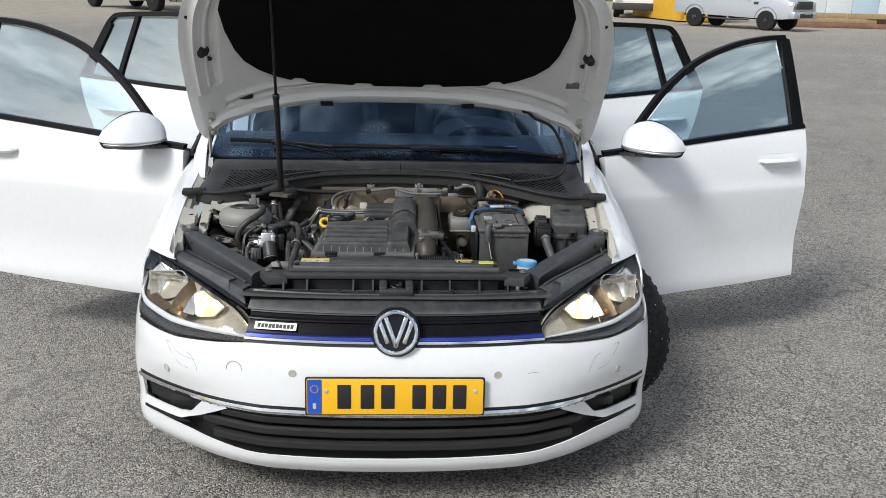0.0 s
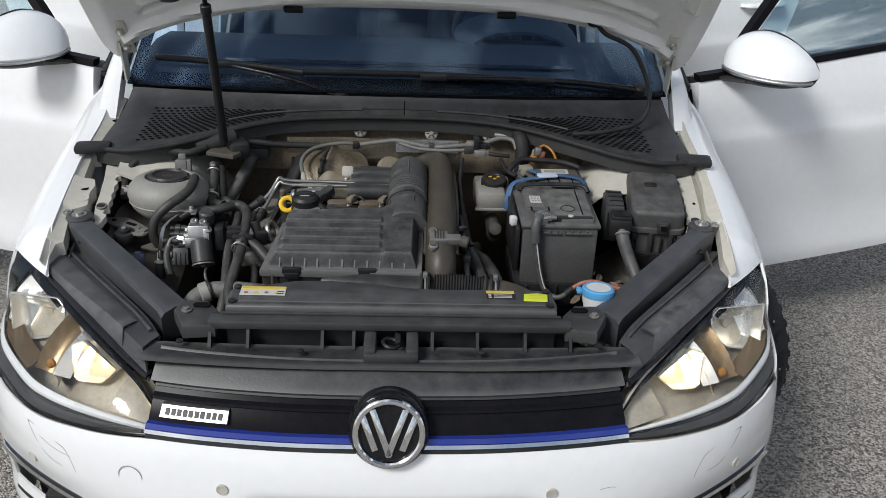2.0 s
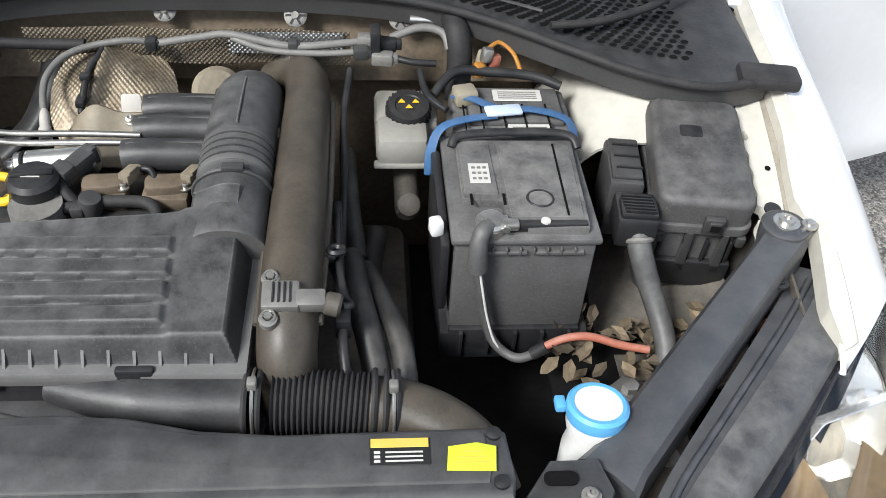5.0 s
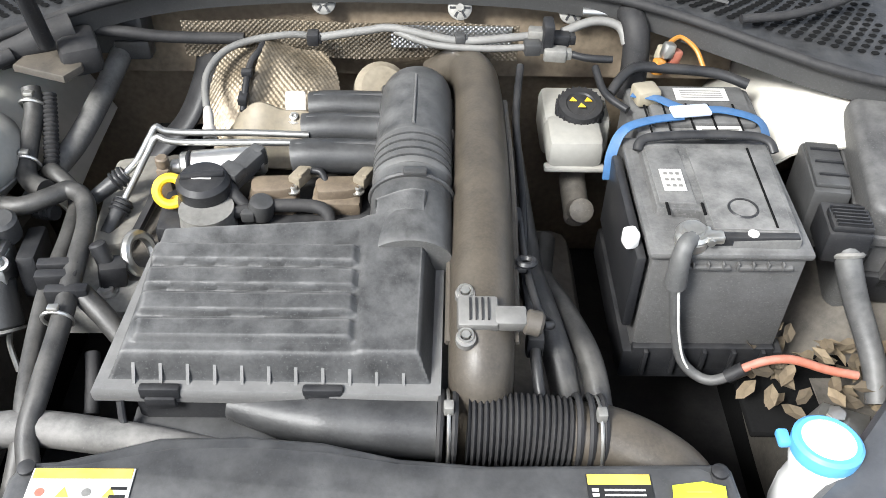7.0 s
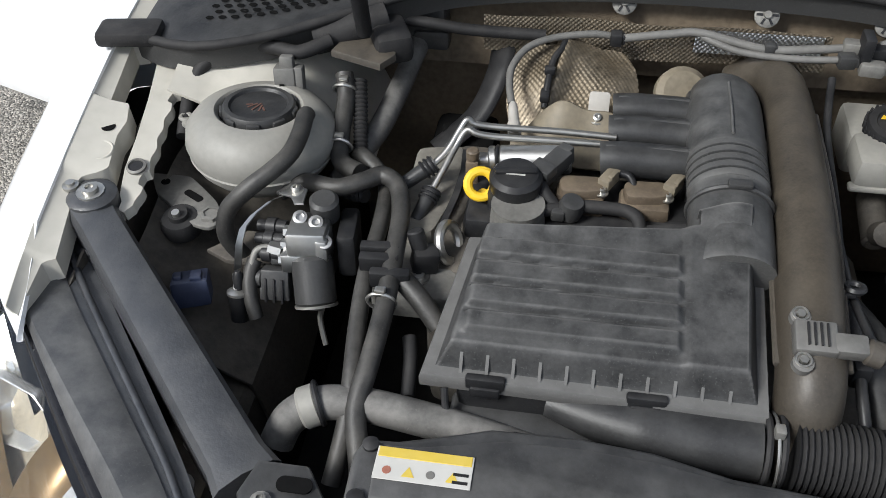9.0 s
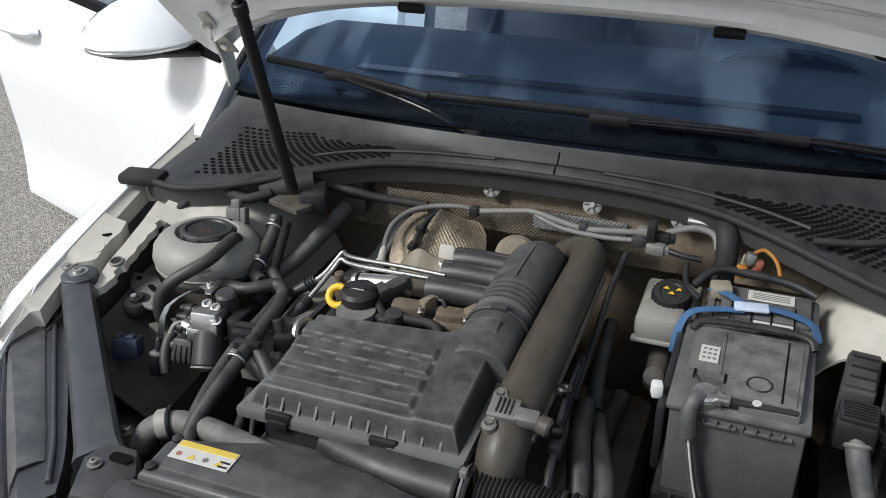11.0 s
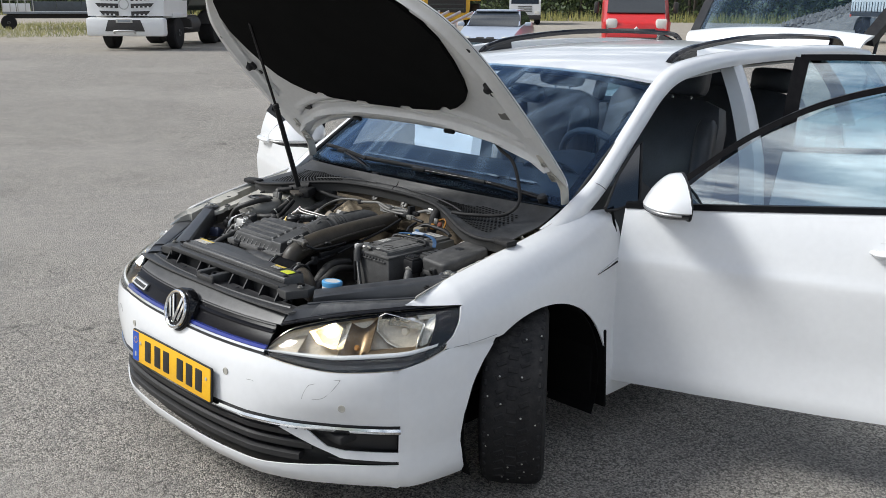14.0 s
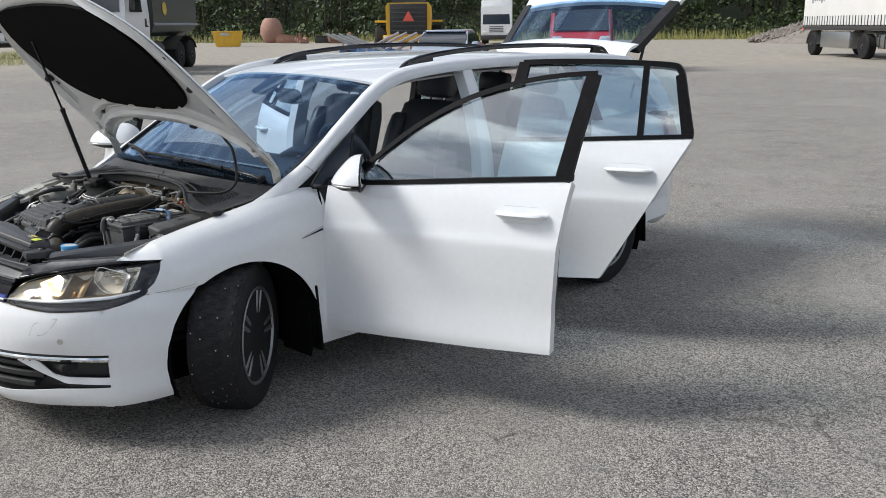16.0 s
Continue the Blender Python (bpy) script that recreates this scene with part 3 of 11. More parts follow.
# the folds of the fender under the bonnet's edge: an outer strip with notches, an inner strip, a dark slot between
for sx in (1, -1):
    rings = []
    for y in span(0.40, 1.10, 180):
        x0 = lerp_table([(0.4, 0.738), (0.5, 0.748), (0.8, 0.765), (1.1, 0.765)], y) + 0.004
        x1 = lerp_table([(0.40, 0.733), (0.464, 0.730), (0.470, 0.716), (0.575, 0.732), (0.584, 0.730), (0.592, 0.712), (0.600, 0.702), (0.650, 0.710), (0.674, 0.706), (0.700, 0.713), (0.704, 0.716), (0.706, 0.740), (0.809, 0.749), (0.812, 0.734), (0.83, 0.733), (1.1, 0.738)] if sx < 0 else [(0.40, 0.733), (0.452, 0.729), (0.535, 0.744), (0.572, 0.750), (0.580, 0.737), (0.608, 0.731), (0.653, 0.737), (0.725, 0.750), (0.818, 0.756), (1.1, 0.757)], y)
        z = fender_top(y)
        rings.append([Vector((sx * x0, y, z - 0.001)), Vector((sx * (x0 + x1) / 2, y, z - 0.010)), Vector((sx * x1, y, z - 0.014)), Vector((sx * (x1 - 0.002), y, z - 0.045))])
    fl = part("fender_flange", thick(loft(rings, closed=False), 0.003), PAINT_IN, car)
    rings = []
    for y in span(0.555, 0.835, 80):
        wv = 0.0016 * math.sin(y * 190) + (0.006 if int(y * 52) % 7 == 3 else 0.0)
        xi = lerp_table([(0.556, 0.676), (0.565, 0.677), (0.618, 0.690), (0.675, 0.697), (0.81, 0.706)], y)
        xo = lerp_table([(0.556, 0.685), (0.57, 0.705), (0.598, 0.718), (0.671, 0.728), (0.81, 0.742)], y)
        if sx < 0:
            xi = lerp_table([(0.556, 0.672), (0.566, 0.662), (0.60, 0.661), (0.69, 0.669), (0.83, 0.672)], y)
            xo = max(xi + 0.004, lerp_table([(0.556, 0.676), (0.566, 0.676), (0.575, 0.682), (0.614, 0.690), (0.66, 0.693), (0.727, 0.701), (0.82, 0.717), (0.84, 0.72)], y))
        z = fender_top(y)
        rings.append([Vector((sx * (xo + 0.001), y, z - 0.050)), Vector((sx * xo, y, z - 0.028)), Vector((sx * (xo + xi) / 2, y, z - 0.031)), Vector((sx * (xi + wv), y, z - 0.033)), Vector((sx * (xi - 0.002 + wv), y, z - 0.046))])
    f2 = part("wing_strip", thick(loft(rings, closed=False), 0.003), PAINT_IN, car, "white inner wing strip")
    if sx > 0:
        part("strip_hole", lathe([(0.011, 0), (0.011, 0.002), (0.008, 0.0022), (0, 0.0012)], (0.704, 0.606, fender_top(0.606) - 0.0285), (0, -0.2, 1), 18), PLASTIC_D, f2)
        part("strip_hole", lathe([(0.004, 0), (0.004, 0.001), (0, 0.001)], (0.717, 0.675, fender_top(0.675) - 0.0285), (0, -0.2, 1), 12), FELT_SHADE, f2)
        part("wing_channel", thick(grid(lambda y, k: Vector((0.722 + 0.034 * k + 0.02 * (y - 0.6), y, fender_top(y) - 0.034)), span(0.60, 0.84, 10), [0, 0.5, 1]), 0.003), CHANNEL_TAN, car, "dusty channel beside the fender")
    for y, rr in ((0.565, 0.010), (0.50, 0.011), (0.90, 0.008)):
        part("bolt", lathe([(rr, 0), (rr, 0.004), (rr * 0.55, 0.005), (rr * 0.55, 0.008), (0, 0.008)], (sx * (0.735 if y > 0.55 else 0.685), y, fender_top(y) - (0.012 if y > 0.55 else 0.035)), (0, 0, 1), 12), STEEL if y > 0.55 else PLASTIC_D, fl)
    if sx < 0:
        part("strip_grommet", lathe([(0.0125, 0), (0.0125, 0.003), (0.0095, 0.004), (0.009, 0.001), (0, 0.001)], (-0.677, 0.619, fender_top(0.619) - 0.030), (0, -0.2, 1), 20), CASTING, f2)
        part("grommet_centre", lathe([(0.0088, 0), (0.0088, 0.0022), (0, 0.003)], (-0.677, 0.619, fender_top(0.619) - 0.030), (0, -0.2, 1), 16), PLASTIC_D, f2)
        part("flange_dish", ring_torus((-0.720, 0.624, fender_top(0.624) - 0.0130), 0.014, 0.0016, (0, -0.2, 1), 22, 5), PAINT_IN, fl)
    for y in ((0.661, 0.98) if sx < 0 else (0.668, 0.98)):
        part("flange_hole", lathe([(0.009, 0), (0.009, 0.0012), (0, 0.0012)], (sx * (0.738 if y > 0.9 else 0.725 if sx < 0 else 0.753), y, fender_top(y) - 0.0125), (0, 0, 1), 14), FELT_SHADE, fl)

# sills, pillars, rear quarters, roof
bm = grid(lambda y, z: Vector((side_x(y, z) - 0.012 - 0.03 * max(0, (z - 0.25) / 0.08), y, z)), span(1.22, 3.16, 12), [0.19, 0.22, 0.25, 0.28, 0.33])
both("sill", thick(bm, 0.03), PAINT)
bm = grid(lambda y, x: Vector((x, y, 0.335)), span(1.30, 3.10, 4), [0.70, 0.845])
both("sill_top", thick(bm, 0.06), PAINT)


def quarter(u, v):
    y = 2.99 + u * (4.46 - 2.99)
    zt = ease_table([(2.99, 0.37), (3.06, 0.5), (3.25, 0.80), (3.40, 1.03), (3.6, 1.04), (4.4, 1.05)], y)
    zb = max(0.21, arch(y, RY)) if y < 3.9 else 0.33
    z = zb + (max(zt, zb + 0.005) - zb) * v
    return Vector((side_x(y, z) * (1 - 0.115 * max(0, (y - 4.18) / 0.28) ** 2), y, z))


bm = grid(quarter, span(0, 1, 46), span(0, 1, 12))
both("rear_quarter_panel", thick(bm, 0.01), PAINT)
bm = loft([[(side_x(y, 0.45) * k * q, y, z + 0.05 * (z < 0.45) * max(0, 4.2 - y) / 0.2) for z, q in ((0.245, 0.90), (0.275, 0.95), (0.33, 0.985), (0.42, 1.0), (0.52, 1.006), (0.60, 1.007), (0.635, 0.997))] for k, y in ((1, 4.0), (1.0, 4.1), (0.998, 4.2), (0.985, 4.30), (0.955, 4.38), (0.90, 4.45), (0.80, 4.50), (0.55, 4.54), (0.0, 4.56))], closed=False)
bm2 = mirror(bm)
part("rear_bumper", thick(join(bm, bm2), 0.01), PAINT, car)
for sx in (1, -1):
    part("tail_lamp", thick(coons([(sx * 0.852, 4.22, 0.80), (sx * 0.76, 4.47, 0.80)], [(sx * 0.815, 4.20, 0.97), (sx * 0.72, 4.44, 0.97)], [(sx * 0.852, 4.22, 0.80), (sx * 0.815, 4.20, 0.97)], [(sx * 0.76, 4.47, 0.80), (sx * 0.72, 4.44, 0.97)], 8, 4), 0.02), mat("red_lens", (0.35, 0.01, 0.01), 0.1, vary=0.1, coat=0.5) if sx == 1 else bpy.data.materials["red_lens"], car, "red tail lamp")


def pillar(pts, w, d, n=6, tw=None):
    """A pressed pillar along pts: w along the car, d across."""
    P = smooth_path(pts, n)
    rings = []
    for i, p in enumerate(P):
        s = i / (len(P) - 1)
        ww = w(s) if callable(w) else w
        rings.append([p + Vector(q) for q in ((0, -ww / 2, 0), (0.012, -ww / 4, 0), (0.014, 0, 0), (0.012, ww / 4, 0), (0, ww / 2, 0), (-d, ww / 2, 0), (-d, -ww / 2, 0))])
    return loft(rings)


# A pillars with the roof's side rails, B pillars, C and D pillars
apil = [(0.770, 1.00, 0.838), (0.777, 1.09, 0.882), (0.780, 1.17, 0.930), (0.774, 1.27, 0.985), (0.756, 1.40, 1.070), (0.726, 1.58, 1.186), (0.694, 1.76, 1.292), (0.674, 1.93, 1.350), (0.668, 2.2, 1.381), (0.660, 2.6, 1.392), (0.655, 3.1, 1.392), (0.640, 3.6, 1.378), (0.615, 4.02, 1.345)]


def rail_rings(pts, wx, wz):
    P = smooth_path(pts, 8)
    rings = []
    for i, p in enumerate(P):
        d = (P[min(i + 1, len(P) - 1)] - P[max(i - 1, 0)]).normalized()
        up = Vector((0, -d.z, d.y))
        wq = wx * ease_table([(0.95, 1.0), (1.15, 0.72), (1.30, 0.62), (1.70, 0.66), (2.05, 1.0)], p.y)
        rings.append([p + Vector((wq * c, 0, 0)) + up * (wz * s) for c, s in ((1, -0.9), (1.15, -0.3), (1.0, 0.4), (0.55, 0.85), (0, 1.0), (-0.9, 0.9), (-1.0, -0.2), (-0.6, -1.0), (0.5, -1.1))])
    return rings


both("roof_side_rail", loft(rail_rings(apil, 0.036, 0.032)), PAINT)
bm = pillar([(0.862, 2.37, 0.31), (0.872, 2.37, 0.6), (0.848, 2.38, 0.9), (0.822, 2.385, 1.02), (0.762, 2.395, 1.2), (0.682, 2.405, 1.37)], lambda s: 0.11 - 0.035 * s, 0.07)
both("b_pillar", bm, PAINT)
bm = pillar([(0.82, 3.43, 1.02), (0.75, 3.40, 1.2), (0.66, 3.33, 1.36)], 0.07, 0.05)
both("c_pillar", bm, PLASTIC_D)
bm = pillar([(0.80, 4.22, 1.02), (0.715, 4.17, 1.2), (0.625, 4.05, 1.345)], 0.20, 0.06)
both("d_pillar", bm, PAINT)
bm = coons([(0.82, 3.45, 1.04), (0.81, 4.13, 1.04)], [(0.67, 3.36, 1.345), (0.64, 4.0, 1.33)], [(0.82, 3.45, 1.04), (0.67, 3.36, 1.345)], [(0.81, 4.13, 1.04), (0.64, 4.0, 1.33)], 6, 4)
both("quarter_window", thick(bm, 0.004), GLASS)


def roof_z(x, y):
    c = ease_table([(1.70, 1.358), (1.85, 1.386), (2.1, 1.412), (2.6, 1.428), (3.2, 1.425), (3.7, 1.405), (4.05, 1.375)], y)
    return c - 0.050 * abs(x / 0.65) ** 2.6


def roof_point(u, y):
    x = u * lerp_table([(1.7, 0.698), (1.9, 0.678), (2.2, 0.655), (3.1, 0.643), (4.05, 0.605)], y)
    yy = y + (0.09 * (abs(u) ** 2.2) if y < 1.71 else 0.09 * abs(u) ** 2.2 * max(0, 1 - (y - 1.7) / 0.4))
    return Vector((x, yy, roof_z(x, yy)))


bm = grid(roof_point, span(-1, 1, 24), [1.70, 1.73, 1.80, 1.9, 2.05, 2.25, 2.5, 2.8, 3.1, 3.4, 3.7, 3.9, 4.05])
roof = part("roof", thick(bm, 0.012), PAINT, car)
bm = grid(lambda u, y: roof_point(u, y) - Vector((0, 0, 0.035)), span(-0.96, 0.96, 12), [1.74, 2.0, 2.5, 3.0, 3.5, 4.0])
part("headliner", thick(bm, 0.01), LINER, car)
for sx in (1, -1):
    pts = [(0.548, 2.06, 1.375), (0.548, 2.12, 1.405), (0.545, 2.3, 1.437), (0.54, 2.7, 1.462), (0.535, 3.2, 1.463), (0.525, 3.7, 1.443), (0.52, 3.86, 1.425), (0.518, 3.93, 1.385)]
    rr = [[(sx * (p.x + a), p.y, p.z + b) for a, b in ((-0.013, -0.012), (0.013, -0.012), (0.016, 0.004), (0.008, 0.014), (-0.008, 0.014), (-0.016, 0.004))] for p in smooth_path(pts, 6)]
    rail = part("roof_rail", loft(rr), GLOSS, car, "gloss black roof rail")
    for y0, y1 in ((2.06, 2.30), (3.70, 3.93)):
        part("rail_foot", thick(coons([(sx * 0.55, y0, 1.368), (sx * 0.545, y1, 1.38)], [(sx * 0.55, y0 + 0.03, 1.375 if y0 < 3 else 1.44), (sx * 0.545, y1 - (0.0 if y0 < 3 else 0.03), 1.435 if y0 < 3 else 1.39)], [(sx * 0.55, y0, 1.368), (sx * 0.55, y0 + 0.03, 1.375 if y0 < 3 else 1.44)], [(sx * 0.545, y1, 1.38), (sx * 0.545, y1 - 0.01, 1.435 if y0 < 3 else 1.39)], 6, 3), 0.02), GLOSS, rail)

# windscreen, its black border and the wipers' cowl
def screen_point(u, v):
    base = Vector((u * 0.745, 1.004 + 0.125 * abs(u) ** 2.2, 0.950 - 0.026 * abs(u) ** 2))
    top = Vector((u * 0.688, 1.700 + 0.09 * abs(u) ** 2.2, roof_z(u * 0.688, 1.72) - 0.004))
    p = base.lerp(top, v)
    bow = math.sin(math.pi * v) * 0.028 * (1 - 0.5 * u * u)
    return p + Vector((0, -0.5 * bow, 0.85 * bow))


ws = part("windscreen", thick(grid(screen_point, span(-1, 1, 24), span(0, 1, 14)), 0.005), SCREEN, car, "tinted windscreen that mirrors the sky")
bm = join(grid(lambda u, v: screen_point(u, v) + Vector((0, 0.004, -0.008)), span(-1, 1, 24), [0.955, 0.985, 1.0]), grid(lambda u, v: screen_point(u, v) + Vector((0, 0.004, -0.008)), span(-1, -0.955, 2), span(0, 1, 12)), grid(lambda u, v: screen_point(u, v) + Vector((0, 0.004, -0.008)), span(0.955, 1, 2), span(0, 1, 12)), grid(lambda u, v: screen_point(u, v) + Vector((0, 0.004, -0.008)), span(-1, 1, 24), [0, 0.03, 0.06]))
part("screen_border", thick(bm, 0.003), GLOSS, ws)
for sx in (1, -1):
    bm = tube([tuple(screen_point(sx * 1.02, v) + Vector((0, -0.004, 0.006))) for v in span(0, 1, 10)], 0.009, 6, 2)
    part("screen_seal", bm, RUBBER, ws)
# black sail triangles at the mirrors and the fixed quarter panes
for sx in (1, -1):
    rim_ = [(sx * x, y, z) for x, y, z in ((0.838, 1.236, 0.915), (0.840, 1.245, 0.903), (0.846, 1.30, 0.901), (0.850, 1.43, 0.912), (0.838, 1.455, 0.955), (0.778, 1.535, 1.116), (0.776, 1.50, 1.100), (0.800, 1.36, 1.014))]
    sail = part("sail_pane", thick(mesh_bm(rim_, [tuple(range(8))]), 0.010), DARK_PANE, car, "small dark fixed pane ahead of the door")
    part("pane_seal", tube(rim_ + rim_[:1], 0.0055, 6, 1), RUBBER, sail)
    part("pillar_seam", tube([(sx * 0.772, 1.235, 0.999), (sx * 0.800, 1.245, 0.994), (sx * 0.825, 1.262, 0.972)], 0.0011, 5, 3), TRIM_GREY, car)
    # joint between the bumper and the fender, from the lamp's tail to the wheel arch
    part("panel_joint", tube([(sx * (fender_x(y, z) + 0.0002), y, z) for y, z in ((0.452, 0.602), (0.50, 0.603), (0.56, 0.606), (0.615, 0.610))], 0.0008, 5, 3), SEAM_GREY, car)

# ---- the car: front end ----
PLAN = smooth_path([(0, -0.035, 0), (0.2, -0.029, 0), (0.4, -0.004, 0), (0.55, 0.036, 0), (0.68, 0.10, 0), (0.78, 0.19, 0), (0.84, 0.29, 0), (0.868, 0.40, 0), (0.882, 0.52, 0), (0.89, 0.68, 0)], 8)
PLEN = [0.0]
for pa, pb in zip(PLAN, PLAN[1:]):
    PLEN.append(PLEN[-1] + (pb - pa).length)


def plan_at(a):
    """The bumper's outline seen from above, by the length along it from the middle: the place and the outward way."""
    s = -1 if a < 0 else 1
    a = min(abs(a), PLEN[-1] - 1e-6)
    k = max(i for i in range(len(PLEN) - 1) if PLEN[i] <= a)
    f = (a - PLEN[k]) / (PLEN[k + 1] - PLEN[k])
    p = PLAN[k].lerp(PLAN[k + 1], f)
    d = (PLAN[min(k + 2, len(PLAN) - 1)] - PLAN[max(k - 1, 0)]).normalized()
    return Vector((s * p.x, p.y, 0)), Vector((s * d.y, -d.x, 0))


def a_of_x(x):
    for i in range(len(PLAN) - 1):
        if PLAN[i + 1].x >= x:
            return PLEN[i] + (x - PLAN[i].x) / (PLAN[i + 1].x - PLAN[i].x) * (PLEN[i + 1] - PLEN[i])
    return PLEN[-1]


def a_of_y(y):
    for i in range(len(PLAN) - 1):
        if PLAN[i + 1].y >= y:
            return PLEN[i] + (y - PLAN[i].y) / max(PLAN[i + 1].y - PLAN[i].y, 1e-6) * (PLEN[i + 1] - PLEN[i])
    return PLEN[-1]


def nose(a, z, out=0.0):
    """A point of the nose's skin."""
    p, n = plan_at(a)
    o = ease_table([(0.14, -0.05), (0.165, -0.03), (0.20, -0.006), (0.25, 0.0), (0.30, -0.004), (0.36, 0.002), (0.42, 0.004), (0.49, -0.003), (0.54, -0.014), (0.575, -0.028), (0.61, -0.048), (0.65, -0.083), (0.70, -0.135)], z)
    k = 1 - 0.5 * min(1, max(0, (abs(a) - 0.6) / 0.4))
    o += ease_table([(0.40, 0.0), (0.56, -0.021), (0.70, -0.037), (0.83, -0.028), (0.95, 0.0)], abs(a)) * ease_table([(0.30, 1.0), (0.38, 0.9), (0.46, 0.25), (0.54, 0.0)], z)
    return Vector((p.x, p.y, z)) + n * ((o * k if z > 0.5 else o) + out)


def nose_patch(bottom, top, left, right, n, m, out=0.0):
    q = lambda c: [(a, z, 0) for a, z in c]
    bm = coons(q(bottom), q(top), q(left), q(right), n, m, lambda p: nose(p.x, p.y, out))
    return bm


AF = a_of_y(0.253)
AE = lambda z: a_of_y(WY - 0.375 * math.sqrt(max(0.0, 1 - ((z - WZ) / 0.350) ** 2)))
top_c = [(0, 0.578), (a_of_x(0.43), 0.576), (a_of_x(0.55), 0.566), (a_of_x(0.68), 0.560), (AF, 0.566)]
edge = [(AE(z), z) for z in (0.17, 0.23, 0.30, 0.38, 0.46, 0.53, 0.597)]
up = nose_patch([(0, 0.386), (AF, 0.386)], top_c, [(0, 0.386), (0, 0.578)], [(AF, 0.386), (AF, 0.566)], 30, 12)
back = nose_patch([(AF, 0.175), (a_of_y(0.40), 0.17), edge[0]], [(AF, 0.566), (a_of_y(0.36), 0.585), (a_of_y(0.42), 0.602), edge[-1]], [(AF, 0.175), (AF, 0.386), (AF, 0.566)], edge, 14, 16)
wedge = nose_patch([(a_of_x(0.50), 0.364), (a_of_x(0.62), 0.305), (a_of_x(0.70), 0.272), (AF, 0.270)], [(a_of_x(0.50), 0.374), (a_of_x(0.60), 0.364), (a_of_x(0.655), 0.308), (a_of_x(0.70), 0.298), (AF, 0.298)], [(a_of_x(0.50), 0.364), (a_of_x(0.50), 0.374)], [(AF, 0.270), (AF, 0.298)], 20, 4)
lip = nose_patch([(0, 0.162), (a_of_x(0.5), 0.166), (AF, 0.175)], [(0, 0.222), (a_of_x(0.45), 0.224), (a_of_x(0.66), 0.248), (AF, 0.258)], [(0, 0.162), (0, 0.222)], [(AF, 0.175), (AF, 0.258)], 24, 6)
half = join(up, back, wedge, lip)
whole = join(half.copy(), mirror(half))
half.free()
bmesh.ops.remove_doubles(whole, verts=whole.verts, dist=0.0004)
bmesh.ops.recalc_face_normals(whole, faces=whole.faces)
bumper = part("front_bumper", thick(whole, 0.005), PAINT, car, "white front bumper with light scratches")
# the dark opening under the plate with its slats, the fog pockets and the chrome line
back = grid(lambda a, z: nose(a, z, -0.045), span(-AF - 0.01, AF + 0.01, 50), [0.18, 0.22, 0.26, 0.30, 0.34, 0.39])
part("lower_grille", thick(back, 0.004), TRIM_GREY, bumper)
for z, xw in ((0.340, 0.54), (0.300, 0.61), (0.260, 0.57)):
    A = a_of_x(xw)
    rings = [[nose(a, z + dz, o) for dz, o in ((-0.009, -0.035), (-0.013, -0.016), (-0.010, -0.006), (0.008, -0.004), (0.013, -0.014), (0.010, -0.035))] for a in span(-A, A, 60)]
    part("grille_slat", loft(rings), TRIM_GREY, bumper)
for s in (1, -1):
    bm = nose_patch([(s * a_of_x(0.66), 0.302), (s * AF, 0.300)], [(s * a_of_x(0.605), 0.362), (s * AF, 0.370)], [(s * a_of_x(0.66), 0.302), (s * a_of_x(0.605), 0.362)], [(s * AF, 0.300), (s * AF, 0.370)], 10, 5, -0.022)
    part("fog_pocket", thick(bm, 0.004), TRIM_GREY, bumper)
    bm = nose_patch([(s * a_of_x(0.70), 0.260), (s * (AF + 0.005), 0.259)], [(s * a_of_x(0.66), 0.270), (s * (AF + 0.005), 0.269)], [(s * a_of_x(0.70), 0.260), (s * a_of_x(0.66), 0.270)], [(s * (AF + 0.005), 0.259), (s * (AF + 0.005), 0.269)], 10, 2, -0.004)
    part("dark_gap", thick(bm, 0.004), PLASTIC_D, bumper)
rings = [[nose(a, 0.376 + dz, o) for dz, o in ((-0.010, -0.01), (-0.011, 0.004), (0.0, 0.010), (0.008, 0.006), (0.009, -0.01))] for a in span(-AF - 0.004, AF + 0.004, 60)]
part("chrome_strip", loft(rings), CHROME, bumper, "chrome strip")
rings = [[nose(a, 0.3885 + dz, o) for dz, o in ((-0.0035, -0.01), (-0.0035, 0.0012), (0.0035, 0.0012), (0.0035, -0.01))] for a in span(-AF - 0.004, AF + 0.004, 60)]
part("dark_gap", loft(rings), PLASTIC_D, bumper)
rings = [[nose(a, 0.364 + dz, o) for dz, o in ((-0.005, -0.01), (-0.005, 0.0), (0.005, 0.0), (0.005, -0.01))] for a in span(-AF, AF, 60)]
part("dark_gap", loft(rings), PLASTIC_D, bumper)
# parking sensors, tow cover, seam of the washer lid
for a, z in ((-0.305, 0.497), (0.305, 0.494), (-0.74, 0.452), (0.74, 0.452)):
    p, n = nose(a, z, 0.0), plan_at(a)[1]
    part("parking_sensor", lathe([(0.0115, -0.004), (0.0115, 0.0025), (0.0095, 0.003), (0.009, 0.002), (0, 0.002)], p, n, 18), PAINT_IN, bumper)
p, n = nose(-0.485, 0.497, 0.0), plan_at(-0.485)[1]
part("tow_cover", ring_torus(p - n * 0.0004, 0.024, 0.0007, n, 36, 6), SEAM_GREY, bumper)
for s in (1, -1):
    pts = [(0.600, 0.470), (0.604, 0.485), (0.618, 0.512), (0.635, 0.522), (0.700, 0.541), (0.706, 0.538), (0.690, 0.512), (0.672, 0.490), (0.655, 0.478), (0.632, 0.473)]
    part("washer_lid_seam", tube([nose(s * a_of_x(x), z, -0.0004) for x, z in pts], 0.0007, 5, 4), SEAM_GREY, bumper)
